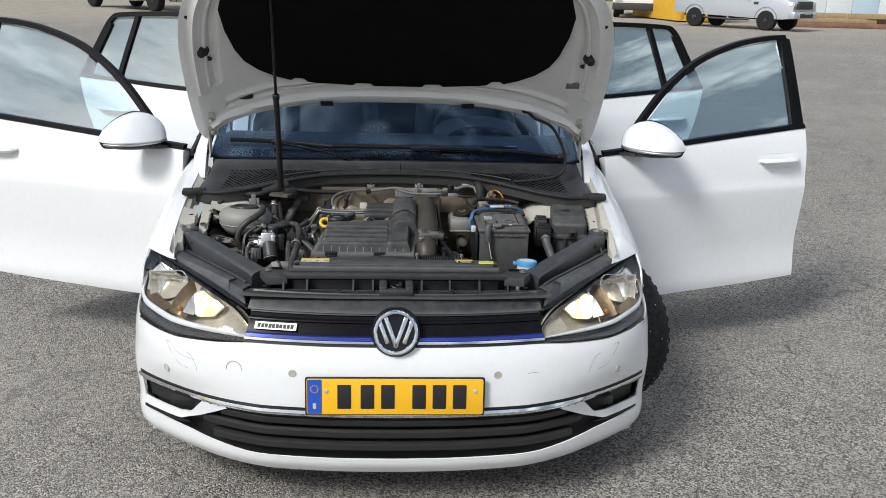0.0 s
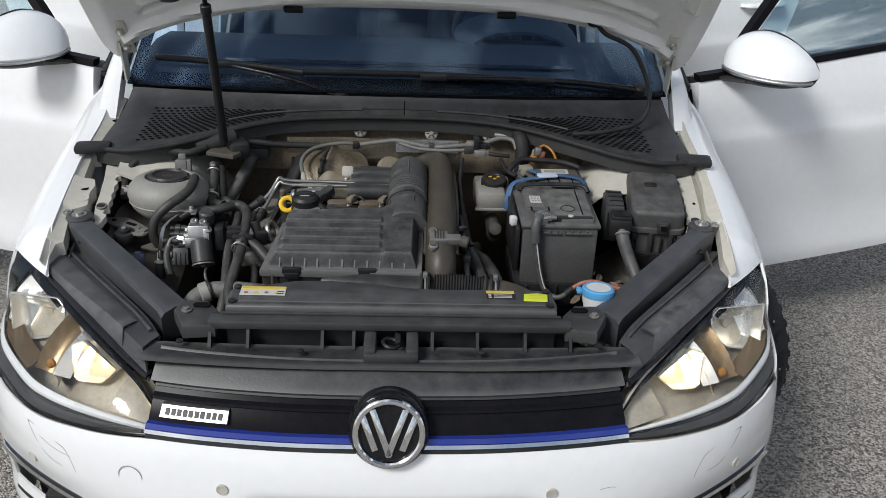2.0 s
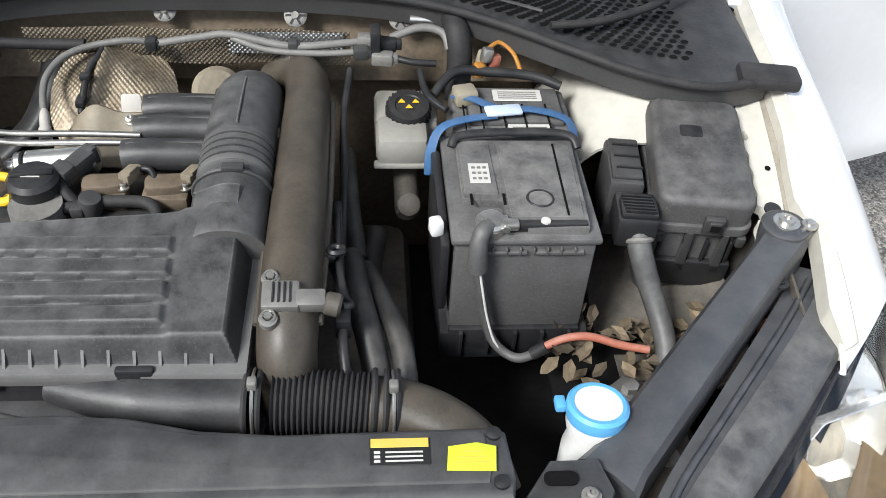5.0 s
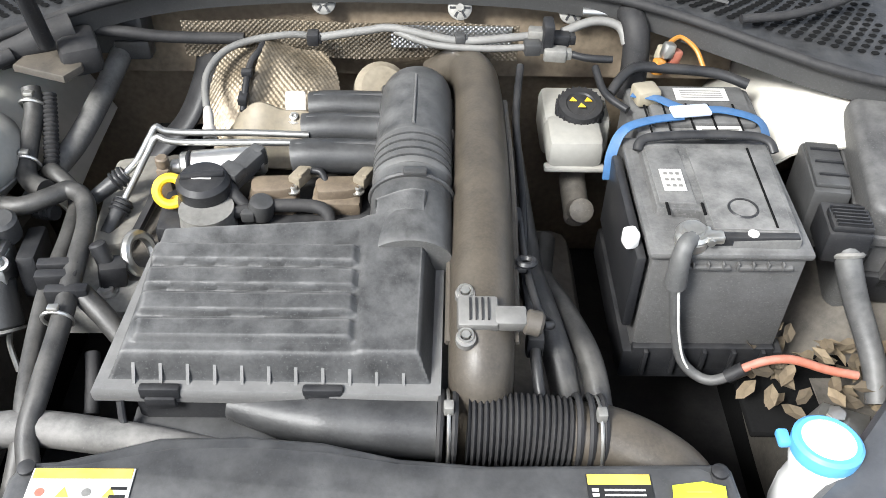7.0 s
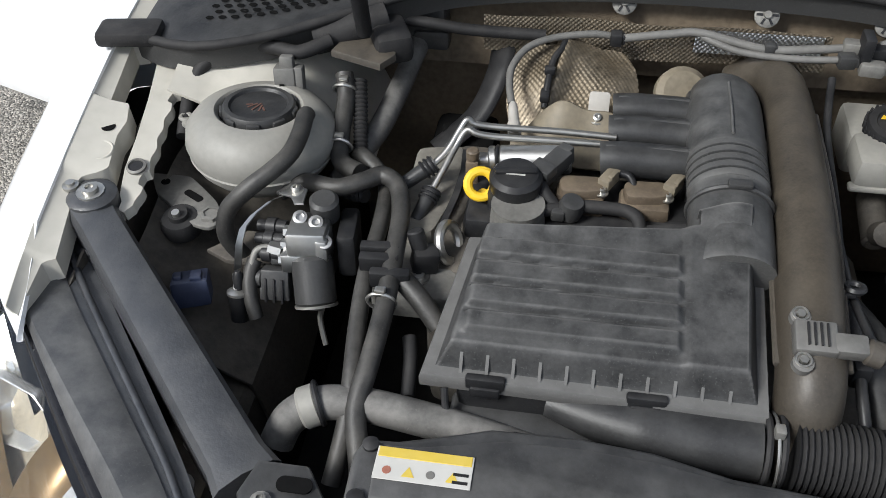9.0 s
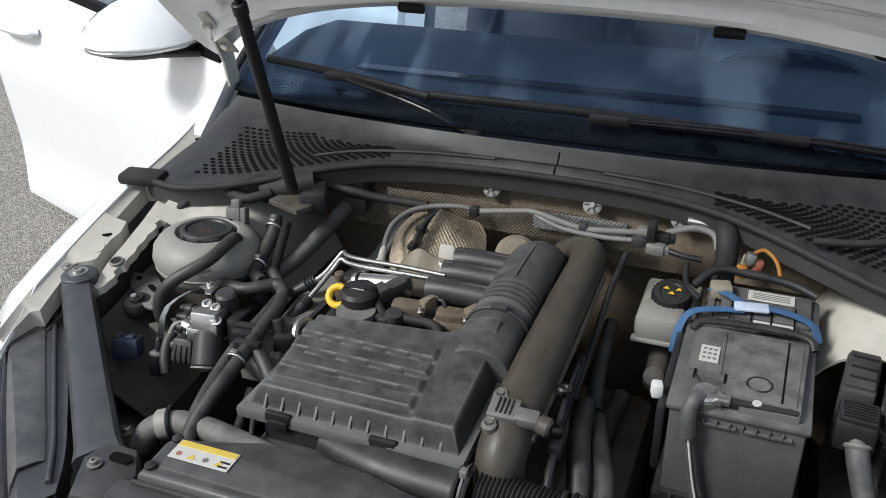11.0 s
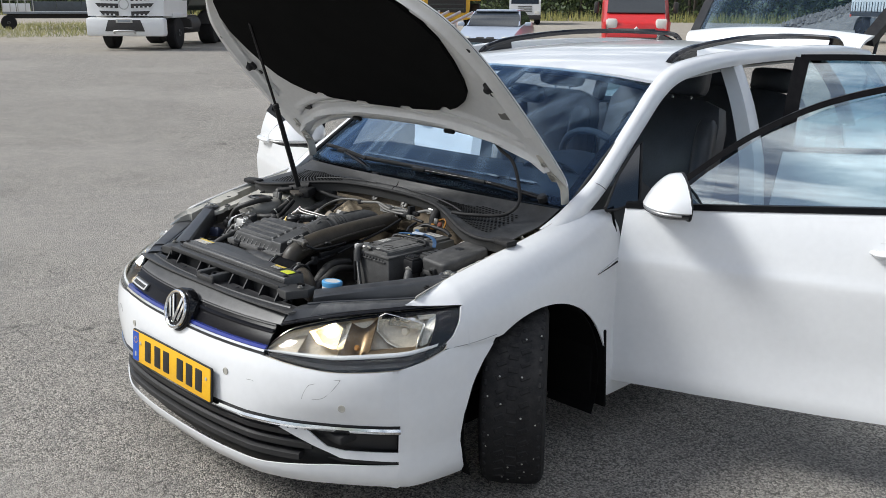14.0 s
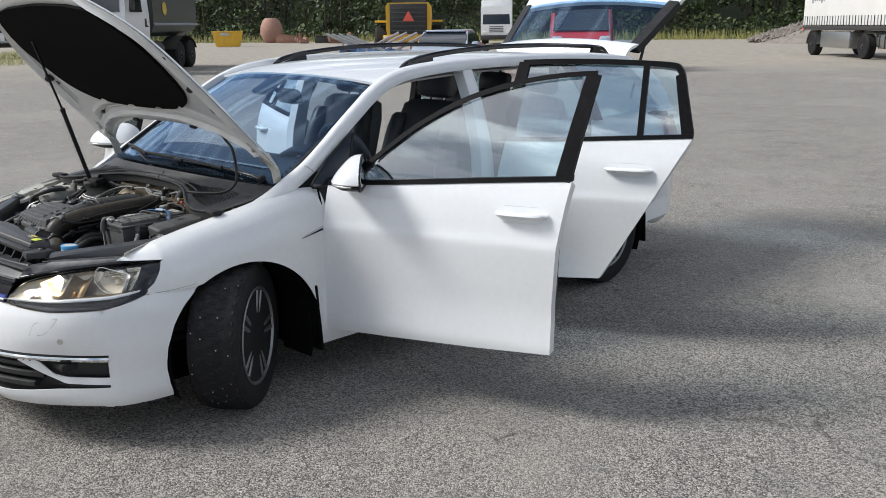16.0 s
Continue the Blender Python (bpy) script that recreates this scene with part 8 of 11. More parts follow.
rl = label_plate("battery_label", 0.375, 0.432, 0.718, 0.745, 0.8082, WHITE_L, bat, "white label with dark bars")
for k in range(3):
    part("label_bar", box((0.404, 0.725 + 0.006 * k, 0.8090), (0.046, 0.002, 0.0004), 0), CASTING, rl)
part("positive_cover", box((0.322, 0.805, 0.815), (0.032, 0.03, 0.022), 0.005, (0, 0, 14)), BEIGE, bat)
part("terminal_post", lathe([(0.018, -0.006), (0.018, 0.004), (0.0125, 0.006), (0.0115, 0.018), (0, 0.019)], (0.331, 0.548, 0.797), (0, 0, 1), 18), STEEL, bat)
clamp = part("cable_clamp", join(ring_torus((0.331, 0.548, 0.806), 0.014, 0.005, (0, 0, 1), 20, 6), box((0.352, 0.543, 0.805), (0.024, 0.014, 0.011), 0.003), cyl((0.348, 0.532, 0.805), (0.348, 0.556, 0.805), 0.0045, 8)), STEEL, bat, "corroded terminal clamp")
part("clamp_arm", tube([(0.328, 0.540, 0.806), (0.320, 0.530, 0.806), (0.316, 0.524, 0.797), (0.315, 0.521, 0.780), (0.316, 0.520, 0.755)], lambda s: 0.0095 + 0.003 * s, 14, 5), CABLE_GREY, clamp, "dark sleeve of the earth cable")
cab_p = [(0.315, 0.521, 0.790), (0.316, 0.520, 0.755), (0.321, 0.519, 0.727), (0.331, 0.517, 0.678), (0.343, 0.510, 0.642), (0.360, 0.500, 0.627), (0.378, 0.490, 0.628), (0.400, 0.485, 0.646)]
bar("earth_cable", cab_p, 0.0062, CABLE_GREY, bat, "grey earth cable with a white stripe")
bar("cable_stripe", [(x + 0.003, y - 0.0052, z) for x, y, z in cab_p[1:7]], 0.0017, WHITE_L, bat, "white stripe")
part("cable_sleeve", tube([(0.392, 0.486, 0.640), (0.408, 0.485, 0.656)], 0.0085, 12, 1), PLASTIC_D, bat)
bar("red_cable", [(0.404, 0.485, 0.654), (0.428, 0.485, 0.669), (0.459, 0.485, 0.672), (0.500, 0.480, 0.661), (0.535, 0.475, 0.657)], 0.0052, RED_WIRE, bat, "red cable")
part("battery_tray", join(box((0.375, 0.640, 0.61), (0.195, 0.225, 0.05), 0.006), box((0.374, 0.533, 0.622), (0.17, 0.012, 0.040), 0.003)), PLASTIC_D, bat)
for k in range(5):
    part("tray_rib", box((0.305 + 0.035 * k, 0.525, 0.62), (0.005, 0.008, 0.04), 0.001), PLASTIC_D, bat)
part("side_guard", box((0.278, 0.630, 0.725), (0.012, 0.19, 0.11), 0.004), PLASTIC_D, bat)
part("guard_clip", box((0.268, 0.560, 0.788), (0.016, 0.018, 0.022), 0.004, (0, 0, 15)), MILKY_WHITE, bat)
for pts in ([(0.270, 0.714, 0.748), (0.272, 0.724, 0.782), (0.285, 0.736, 0.808), (0.318, 0.748, 0.8145), (0.360, 0.757, 0.815)], [(0.305, 0.805, 0.815), (0.328, 0.790, 0.821), (0.350, 0.775, 0.820), (0.372, 0.765, 0.817)], [(0.372, 0.765, 0.817), (0.410, 0.768, 0.818), (0.455, 0.755, 0.812), (0.468, 0.742, 0.79)]):
    P = smooth_path(pts, 6)
    rings = []
    for i, p in enumerate(P):
        d = (P[min(i + 1, len(P) - 1)] - P[max(i - 1, 0)]).normalized()
        sdv = Vector((-d.y, d.x, 0)).normalized() * 0.0068
        rings.append([p + sdv, p + sdv * 0.3 + Vector((0, 0, 0.0015)), p - sdv, p - sdv - Vector((0, 0, 0.0016)), p + sdv - Vector((0, 0, 0.0016))])
    part("blue_tape", loft(rings), BLUE_STRAP, bat, "blue plastic tape")
part("tape_knot", box((0.370, 0.762, 0.819), (0.05, 0.022, 0.006), 0.003, (0, 0, 8)), mat("pale_tape", (0.45, 0.52, 0.62), 0.5, vary=0.15), bat)

# brake fluid reservoir
res = part("brake_fluid_reservoir", box((0.245, 0.868, 0.728), (0.092, 0.085, 0.062), 0.010), MILKY, car, "milky brake fluid reservoir with a dark cap")
part("front_chamber", box((0.237, 0.800, 0.742), (0.074, 0.070, 0.046), 0.012), MILKY, res)
part("chamber_rim", box((0.237, 0.770, 0.722), (0.080, 0.014, 0.008), 0.003), MILKY, res)
part("reservoir_cap", lathe([(0.030, -0.012), (0.031, -0.006), (0.031, 0.010), (0.029, 0.014), (0.020, 0.014), (0.018, 0.012), (0, 0.012)], (0.247, 0.838, 0.766), (0, -0.25, 1), 30), PLASTIC_D, res, "dark screw cap with yellow signs")
for k in range(24):
    an = 2 * math.pi * k / 24
    part("cap_rib", box((0.247 + 0.0315 * math.cos(an), 0.838 + 0.0315 * math.sin(an) + 0.0, 0.768 + 0.25 * 0.0315 * math.sin(an)), (0.003, 0.003, 0.016), 0.001, (14, 0, math.degrees(an))), PLASTIC_D, res)
for dx, dy in ((-0.010, 0.006), (0.010, 0.006), (0.0, -0.008)):
    part("cap_sign", prism([(0.247 + dx - 0.005, 0.836 + dy - 0.004), (0.247 + dx + 0.005, 0.836 + dy - 0.004), (0.247 + dx, 0.836 + dy + 0.005)], 0.7805, 0.7815, 0), YELLOW, res)
part("master_cylinder", cyl((0.245, 0.735, 0.66), (0.243, 0.81, 0.68), 0.018, 18, 0.004), GRIME, res)
part("cylinder_plug", lathe([(0.012, 0), (0.016, 0.004), (0.016, 0.03), (0.010, 0.034), (0, 0.034)], (0.245, 0.742, 0.672), (0, -0.6, 0.5), 16), GRIME, res)

# fuse box and its side unit
fm = pose(0.624, 0.690, 0.794, 8, 0, -7)
fuse = part("fuse_box", join(prism(rounded(0.124, 0.200, 0.018), -0.022, 0.020, 0.011, fm, 3), prism(rounded(0.132, 0.210, 0.020), -0.034, -0.021, 0.003, fm), prism(rounded(0.116, 0.192, 0.018), -0.17, -0.034, 0.003, fm)), FUSE_TOP, car, "dusty black fuse box")
part("box_mark", prism(rounded(0.030, 0.022, 0.004), 0.0195, 0.0208, 0.0004, fm @ pose(-0.01, 0.03, 0)), PLASTIC_D, fuse)
part("box_latch", join(xform(box((0, 0, 0), (0.026, 0.010, 0.030), 0.003), fm @ pose(0.012, -0.106, -0.016)), xform(box((0, 0, 0), (0.016, 0.005, 0.016), 0.002), fm @ pose(0.012, -0.112, -0.012))), PLASTIC, fuse)
part("latch_hollow", xform(box((0, 0, 0), (0.012, 0.002, 0.010), 0), fm @ pose(0.012, -0.1150, -0.012)), FELT_SHADE, fuse)
for x in (-0.012, 0.034):
    part("front_rib", xform(prism([(-0.004, 0), (0.004, 0), (0.007, -0.075), (-0.007, -0.075)], 0, 0.008, 0.001), fm @ pose(x, -0.098, -0.034, 90, 0, 0)), PLASTIC, fuse)
for x in (-0.05, 0.055):
    part("corner_lug", xform(box((0, 0, 0), (0.012, 0.010, 0.018), 0.003), fm @ pose(x, -0.101, -0.046)), PLASTIC, fuse)
for k in range(4):
    part("box_rib", xform(box((0, 0, 0), (0.004, 0.008, 0.07), 0.001), fm @ pose(-0.045 + 0.03 * k, -0.099, -0.085)), PLASTIC_D, fuse)
part("front_skirt", xform(box((0, 0, 0), (0.10, 0.012, 0.05), 0.004), fm @ pose(0.005, -0.100, -0.115)), PLASTIC_D, fuse)
side = part("relay_unit", join(box((0.526, 0.690, 0.745), (0.046, 0.10, 0.09), 0.006, (0, 0, -7)), box((0.526, 0.690, 0.792), (0.040, 0.085, 0.008), 0.003, (0, 0, -7))), PLASTIC, car, "black relay unit")
for k in range(3):
    part("unit_rib", box((0.526 + 0.002 * k, 0.665 + 0.025 * k, 0.797), (0.034, 0.003, 0.003), 0, (0, 0, -7)), PLASTIC_D, side)
part("unit_plug", join(box((0.522, 0.598, 0.765), (0.052, 0.060, 0.045), 0.006, (0, 0, -6)), box((0.522, 0.590, 0.790), (0.046, 0.036, 0.010), 0.003, (0, 0, -6))), PLASTIC_D, side)
for k in range(6):
    part("plug_ridge", box((0.521, 0.575 + 0.006 * k, 0.797), (0.038, 0.002, 0.004), 0, (0, 0, -6)), PLASTIC_D, side)
part("harness_collar", ring_torus((0.526, 0.574, 0.752), 0.016, 0.0035, (0.05, -0.5, -0.6), 20, 6), CASTING, side)
part("harness", tube([(0.524, 0.585, 0.765), (0.528, 0.566, 0.742), (0.540, 0.545, 0.708), (0.552, 0.520, 0.680), (0.560, 0.490, 0.655), (0.560, 0.455, 0.63)], lambda k: 0.0155 - 0.002 * k, 16, 6), CABLE_GREY, side, "taped grey harness")
# low clutter beside the fuse box: leaves, earth lugs, plugs
lf_me = bpy.data.meshes.new("leaf")
lb = mesh_bm([(0, -0.016, 0), (0.008, -0.004, 0.003), (0.006, 0.010, 0.001), (0, 0.018, 0.004), (-0.006, 0.010, 0.001), (-0.008, -0.004, 0.003), (0, 0, -0.001)], [(0, 1, 6), (1, 2, 6), (2, 3, 6), (3, 4, 6), (4, 5, 6), (5, 0, 6)])
lb.to_mesh(lf_me)
lb.free()
lf_me.materials.append(mat("dry_leaf", (0.095, 0.072, 0.045), 0.85, vary=0.4, rnd=0.5))
rnd = random.Random(11)
litter = tagged(empty("dry_leaves", (0.52, 0.50, 0.60)), "dry brown leaves caught beside the fuse box", "leaf")
for k in range(58):
    o = new("leaf", lf_me)
    o.parent = litter
    o.matrix_basis = pose(rnd.uniform(-0.11, 0.10), rnd.uniform(-0.055, 0.055), rnd.uniform(0.0, 0.045) + 0.012, rnd.uniform(-30, 30), rnd.uniform(-30, 30), rnd.uniform(0, 360))
part("litter_shelf", box((0.53, 0.50, 0.590), (0.22, 0.12, 0.012), 0.004), FELT_SHADE, car)
lug = part("earth_lug", join(prism([(0.48, 0.425), (0.545, 0.42), (0.56, 0.455), (0.51, 0.475), (0.478, 0.45)], 0.600, 0.610, 0.004), lathe([(0.020, 0), (0.020, 0.005), (0.011, 0.006), (0.011, 0.016), (0, 0.017)], (0.512, 0.446, 0.610), (0, 0, 1), 6)), STEEL, car, "rusty earth lug")
part("small_plug", box((0.66, 0.52, 0.675), (0.028, 0.022, 0.03), 0.004, (10, 20, 0)), BEIGE, car)
part("small_plug", box((0.685, 0.515, 0.66), (0.02, 0.02, 0.026), 0.004, (10, -10, 30)), RED_WIRE, car)
part("small_plug", box((0.64, 0.512, 0.665), (0.014, 0.018, 0.026), 0.003, (0, 10, 10)), CASTING, car)

# washer bottle neck
wn_ = part("washer_neck", join(lathe([(0.030, -0.11), (0.030, -0.05), (0.026, -0.03), (0.031, -0.012), (0.031, 0.0)], (0.425, 0.321, 0.732), (0.03, 0.10, 1), 26), box((0.452, 0.305, 0.694), (0.045, 0.03, 0.014), 0.006, (0, 0, -30)), box((0.425, 0.315, 0.655), (0.055, 0.05, 0.06), 0.010)), MILKY_WHITE, car, "white washer bottle neck with a blue cap")
part("blue_cap", lathe([(0.0320, -0.008), (0.0335, 0.0), (0.0335, 0.007), (0.0300, 0.010), (0.0258, 0.010), (0.0252, 0.007)], (0.425, 0.322, 0.738), (0.03, 0.10, 1), 30), BLUE_CAP, wn_, "pale blue ring of the cap")
part("cap_dish", lathe([(0.0258, 0.009), (0.0238, 0.0), (0.017, -0.008), (0, -0.008)], (0.425, 0.322, 0.738), (0.03, 0.10, 1), 30), MILKY_WHITE, wn_)
part("cap_tab", box((0.388, 0.334, 0.734), (0.012, 0.018, 0.010), 0.003), BLUE_CAP, wn_)

# coolant tank: a squashed globe that leans back, with a wide dished cap
TANK = Matrix.Translation((-0.541, 0.700, 0.785)) @ Vector((0.03, 0.08, 1)).to_track_quat("Z", "Y").to_matrix().to_4x4()
prof = [(0.03, -0.066), (0.066, -0.056), (0.086, -0.034), (0.0955, -0.006), (0.0925, 0.012), (0.080, 0.027), (0.064, 0.0355), (0.055, 0.036), (0.051, 0.032), (0.049, 0.024), (0, 0.024)]
tank = part("coolant_tank", xform(lathe(prof, (0, 0, 0), (0, 0, 1), 48), TANK), MILKY, car, "milky round coolant tank with a black cap")
part("tank_seam", xform(ring_torus((0, 0, -0.022), 0.0905, 0.0020, (0, 0, 1), 48, 6), TANK), MILKY, tank)
part("tank_cap", xform(lathe([(0.046, 0.024), (0.046, 0.036), (0.043, 0.0405), (0.037, 0.0410), (0.0345, 0.0375), (0, 0.0370)], (0, 0, 0), (0, 0, 1), 40), TANK), PLASTIC, tank)
for k in range(9):
    an = 2 * math.pi * k / 9
    part("cap_grip", xform(box((0.0455, 0, 0.031), (0.006, 0.017, 0.013), 0.002), TANK @ Matrix.Rotation(an, 4, "Z")), PLASTIC, tank)
for x, h, a in ((-0.006, 0.014, 20), (0.0, 0.018, 0), (0.006, 0.014, -20), (-0.011, 0.008, 50), (0.011, 0.008, -50)):
    part("cap_sign", xform(box((0, 0, 0), (0.0022, h, 0.0008), 0), TANK @ pose(x, 0.004, 0.0376, 0, 0, a)), RUST_INK, tank)
part("tank_lug", xform(join(box((0.096, 0.02, -0.008), (0.020, 0.026, 0.010), 0.003), ring_torus((0.108, 0.02, -0.004), 0.007, 0.003, (0, 0, 1), 16, 6)), TANK), MILKY, tank)
part("tank_lug", xform(ring_torus((-0.075, 0.066, 0.004), 0.011, 0.003, (0.4, 0, 1), 18, 6), TANK), MILKY, tank)
bar("tank_hose", [(-0.480, 0.706, 0.808), (-0.4765, 0.690, 0.822), (-0.471, 0.650, 0.826), (-0.474, 0.615, 0.822), (-0.490, 0.590, 0.814), (-0.517, 0.570, 0.798), (-0.542, 0.562, 0.770), (-0.547, 0.556, 0.735), (-0.533, 0.56, 0.700)], 0.0108, HOSE, tank, "black rubber hose")
part("hose_stub", cyl((-0.483, 0.712, 0.800), (-0.478, 0.697, 0.818), 0.0085, 14, 0.002), PLASTIC_D, tank)
bar("tank_hose", [(-0.50, 0.63, 0.748), (-0.468, 0.632, 0.765), (-0.425, 0.622, 0.770), (-0.395, 0.635, 0.773), (-0.374, 0.648, 0.774), (-0.353, 0.632, 0.772), (-0.341, 0.592, 0.768), (-0.336, 0.53, 0.765), (-0.333, 0.45, 0.752), (-0.337, 0.385, 0.735), (-0.342, 0.345, 0.715), (-0.33, 0.30, 0.69), (-0.325, 0.27, 0.65)], 0.0112, HOSE, tank, "black rubber coolant hose")
bar("coolant_hose", [(-0.420, 0.705, 0.755), (-0.405, 0.69, 0.765), (-0.375, 0.66, 0.752), (-0.366, 0.60, 0.750), (-0.366, 0.515, 0.745), (-0.362, 0.45, 0.735), (-0.355, 0.39, 0.725), (-0.352, 0.34, 0.70), (-0.36, 0.29, 0.66)], 0.0102, HOSE, car, "black rubber coolant hose")
bar("heater_hose", [(-0.375, 0.945, 0.80), (-0.382, 0.90, 0.785), (-0.393, 0.83, 0.768), (-0.405, 0.765, 0.755), (-0.425, 0.72, 0.742), (-0.445, 0.69, 0.72)], 0.0150, HOSE_PALE, car, "thick dusty heater hose")
bar("heater_hose", [(-0.452, 0.79, 0.82), (-0.445, 0.765, 0.80), (-0.443, 0.72, 0.78), (-0.435, 0.68, 0.765), (-0.405, 0.655, 0.768)], 0.012, HOSE, car)
part("ribbed_sleeve", ribbed([(-0.432, 0.79, 0.81), (-0.422, 0.74, 0.78), (-0.415, 0.69, 0.752), (-0.425, 0.655, 0.740), (-0.395, 0.640, 0.745)], 0.0085, 0.006, 0.0013, 14), RUBBER, car)
for (x, y, z), ax, r_ in (((-0.338, 0.462, 0.753), (0, 1, 0.2), 0.0155), ((-0.449, 0.775, 0.806), (0, 1, 0.6), 0.0145), ((-0.440, 0.700, 0.772), (0, 1, 0.3), 0.0145), ((-0.492, 0.642, 0.757), (1, 0, 0.4), 0.0155)):
    cl_ = part("hose_clamp", ring_torus((x, y, z), r_, 0.0022, ax, 20, 6), STEEL, car)
    part("clamp_ear", box((x, y, z + r_ + 0.002), (0.012, 0.009, 0.006), 0.002), STEEL, cl_)
for x, y, z in ((-0.350, 0.512, 0.762), (-0.334, 0.492, 0.760), (-0.352, 0.528, 0.764)):
    part("hose_bracket", box((x, y, z), (0.045, 0.013, 0.022), 0.003, (0, 0, 4)), PLASTIC_D, car)
bar("engine_hose", [(-0.325, 0.500, 0.755), (-0.30, 0.480, 0.745), (-0.275, 0.46, 0.725)], 0.012, HOSE)
bar("drain_sleeve", [(-0.305, 0.445, 0.72), (-0.30, 0.42, 0.71), (-0.298, 0.39, 0.69)], 0.008, RUBBER)
low = part("radiator_hose", tube([(-0.425, 0.325, 0.672), (-0.412, 0.340, 0.695), (-0.385, 0.354, 0.706), (-0.34, 0.358, 0.708), (-0.28, 0.352, 0.706), (-0.22, 0.345, 0.700), (-0.16, 0.338, 0.69)], 0.0185, 14, 7), HOSE_PALE, car, "dusty radiator hose")
part("hose_coupling", cyl((-0.402, 0.347, 0.702), (-0.383, 0.355, 0.7065), 0.0225, 18, 0.003), MILKY, low)
part("coupling_ring", ring_torus((-0.384, 0.3545, 0.7065), 0.0225, 0.003, (0.9, 0.4, 0.1), 20, 6), PLASTIC_D, low)

# brake pressure unit beside the coolant tank
abs_ = part("brake_unit", join(box((-0.443, 0.553, 0.742), (0.046, 0.056, 0.052), 0.004, (-12, 0, 6)), box((-0.424, 0.545, 0.742), (0.014, 0.040, 0.040), 0.003, (-12, 0, 6)), box((-0.458, 0.532, 0.732), (0.026, 0.024, 0.024), 0.003, (-12, 0, 6))), SATIN, car, "aluminium brake pressure unit")
part("pump_motor", cyl((-0.438, 0.538, 0.735), (-0.428, 0.503, 0.690), 0.0245, 28, 0.004), PLASTIC, abs_)
part("motor_end", lathe([(0.0255, 0), (0.0255, 0.003), (0.010, 0.004), (0.008, 0.007), (0, 0.008)], (-0.4282, 0.5038, 0.6908), (0.010, -0.035, -0.045), 28), CASTING, abs_)
part("control_box", box((-0.402, 0.575, 0.728), (0.022, 0.07, 0.055), 0.005, (-10, 0, 8)), PLASTIC_D, abs_)
part("control_cap", cyl((-0.432, 0.588, 0.752), (-0.430, 0.584, 0.785), 0.0175, 22, 0.004), PLASTIC, abs_)
for x, y, z in ((-0.434, 0.558, 0.769), (-0.419, 0.536, 0.760), (-0.455, 0.565, 0.768)):
    part("port", lathe([(0.0085, -0.004), (0.0085, 0.003), (0.0050, 0.0035), (0.0045, -0.001), (0, -0.001)], (x, y, z), (0.1, -0.45, 1), 20), SATIN, abs_)
for y, z in ((0.562, 0.748), (0.548, 0.740), (0.534, 0.730)):
    part("port_nut", cyl((-0.462, y, z), (-0.476, y - 0.001, z), 0.0078, 6), SATIN, abs_)
    part("side_valve", lathe([(0.0085, 0), (0.0085, 0.012), (0.0105, 0.013), (0.0105, 0.024), (0.007, 0.026), (0.007, 0.036), (0, 0.036)], (-0.474, y + 0.006, z), (-1, 0.05, -0.05), 14), PLASTIC_D, abs_)
strap_p = [(-0.462, 0.596, 0.783), (-0.475, 0.589, 0.782), (-0.493, 0.579, 0.778), (-0.510, 0.561, 0.770), (-0.519, 0.545, 0.762), (-0.522, 0.532, 0.748), (-0.526, 0.522, 0.716)]
part("strap_bracket", loft([[Vector(p) + Vector(d) for d in ((-0.0035, -0.003, 0.0), (0.0035, 0.003, 0.0010), (0.0035, 0.004, -0.0010), (-0.0035, -0.002, -0.0018))] for p in strap_p]), SATIN, abs_, "bent pale strap")
part("strap_plate", prism([(-0.486, 0.588), (-0.470, 0.602), (-0.454, 0.600), (-0.452, 0.574), (-0.462, 0.572), (-0.470, 0.584)], 0.7805, 0.7835, 0.0008), SATIN, abs_)
bolt((-0.466, 0.594, 0.7835), (0, -0.2, 1), 0.0055, abs_)
part("line_boot", lathe([(0.011, -0.034), (0.012, -0.006), (0.0135, 0.0), (0.0135, 0.004), (0.006, 0.006), (0.006, 0.026), (0.0035, 0.030), (0, 0.030)], (-0.524, 0.507, 0.690), (0, 0.35, 1), 16), PLASTIC_D, abs_)
part("line_sleeve", cyl((-0.524, 0.509, 0.696), (-0.5255, 0.519, 0.713), 0.0062, 14, 0.001), MILKY_WHITE, abs_)
part("line_ring", lathe([(0.014, 0), (0.014, 0.003), (0.009, 0.006), (0, 0.006)], (-0.524, 0.507, 0.691), (0, 0.35, 1), 18), STEEL, abs_)
bar("brake_line", [(-0.476, 0.541, 0.735), (-0.490, 0.543, 0.737), (-0.503, 0.540, 0.735), (-0.508, 0.533, 0.728), (-0.510, 0.520, 0.712)], 0.0042, CASTING, abs_, "bent brake line", 10, 6)
part("line_nut", cyl((-0.474, 0.541, 0.735), (-0.490, 0.543, 0.737), 0.0088, 6), SATIN, abs_)
bar("valve_hose", [(-0.508, 0.535, 0.722), (-0.512, 0.520, 0.708), (-0.508, 0.503, 0.690), (-0.500, 0.490, 0.670)], 0.0088, HOSE, abs_, "", 12, 5)
part("valve_plug", join(box((-0.480, 0.522, 0.702), (0.034, 0.022, 0.036), 0.003, (-25, 0, 4)), box((-0.480, 0.511, 0.693), (0.036, 0.008, 0.016), 0.002, (-25, 0, 4)), cyl((-0.497, 0.526, 0.702), (-0.512, 0.526, 0.702), 0.012, 16, 0.002), cyl((-0.488, 0.538, 0.724), (-0.470, 0.540, 0.724), 0.0085, 12, 0.002)), PLASTIC, abs_)
for k in range(3):
    part("plug_ridge", box((-0.490 + 0.010 * k, 0.508, 0.700), (0.003, 0.003, 0.030), 0.0008, (-25, 0, 4)), PLASTIC_D, abs_)
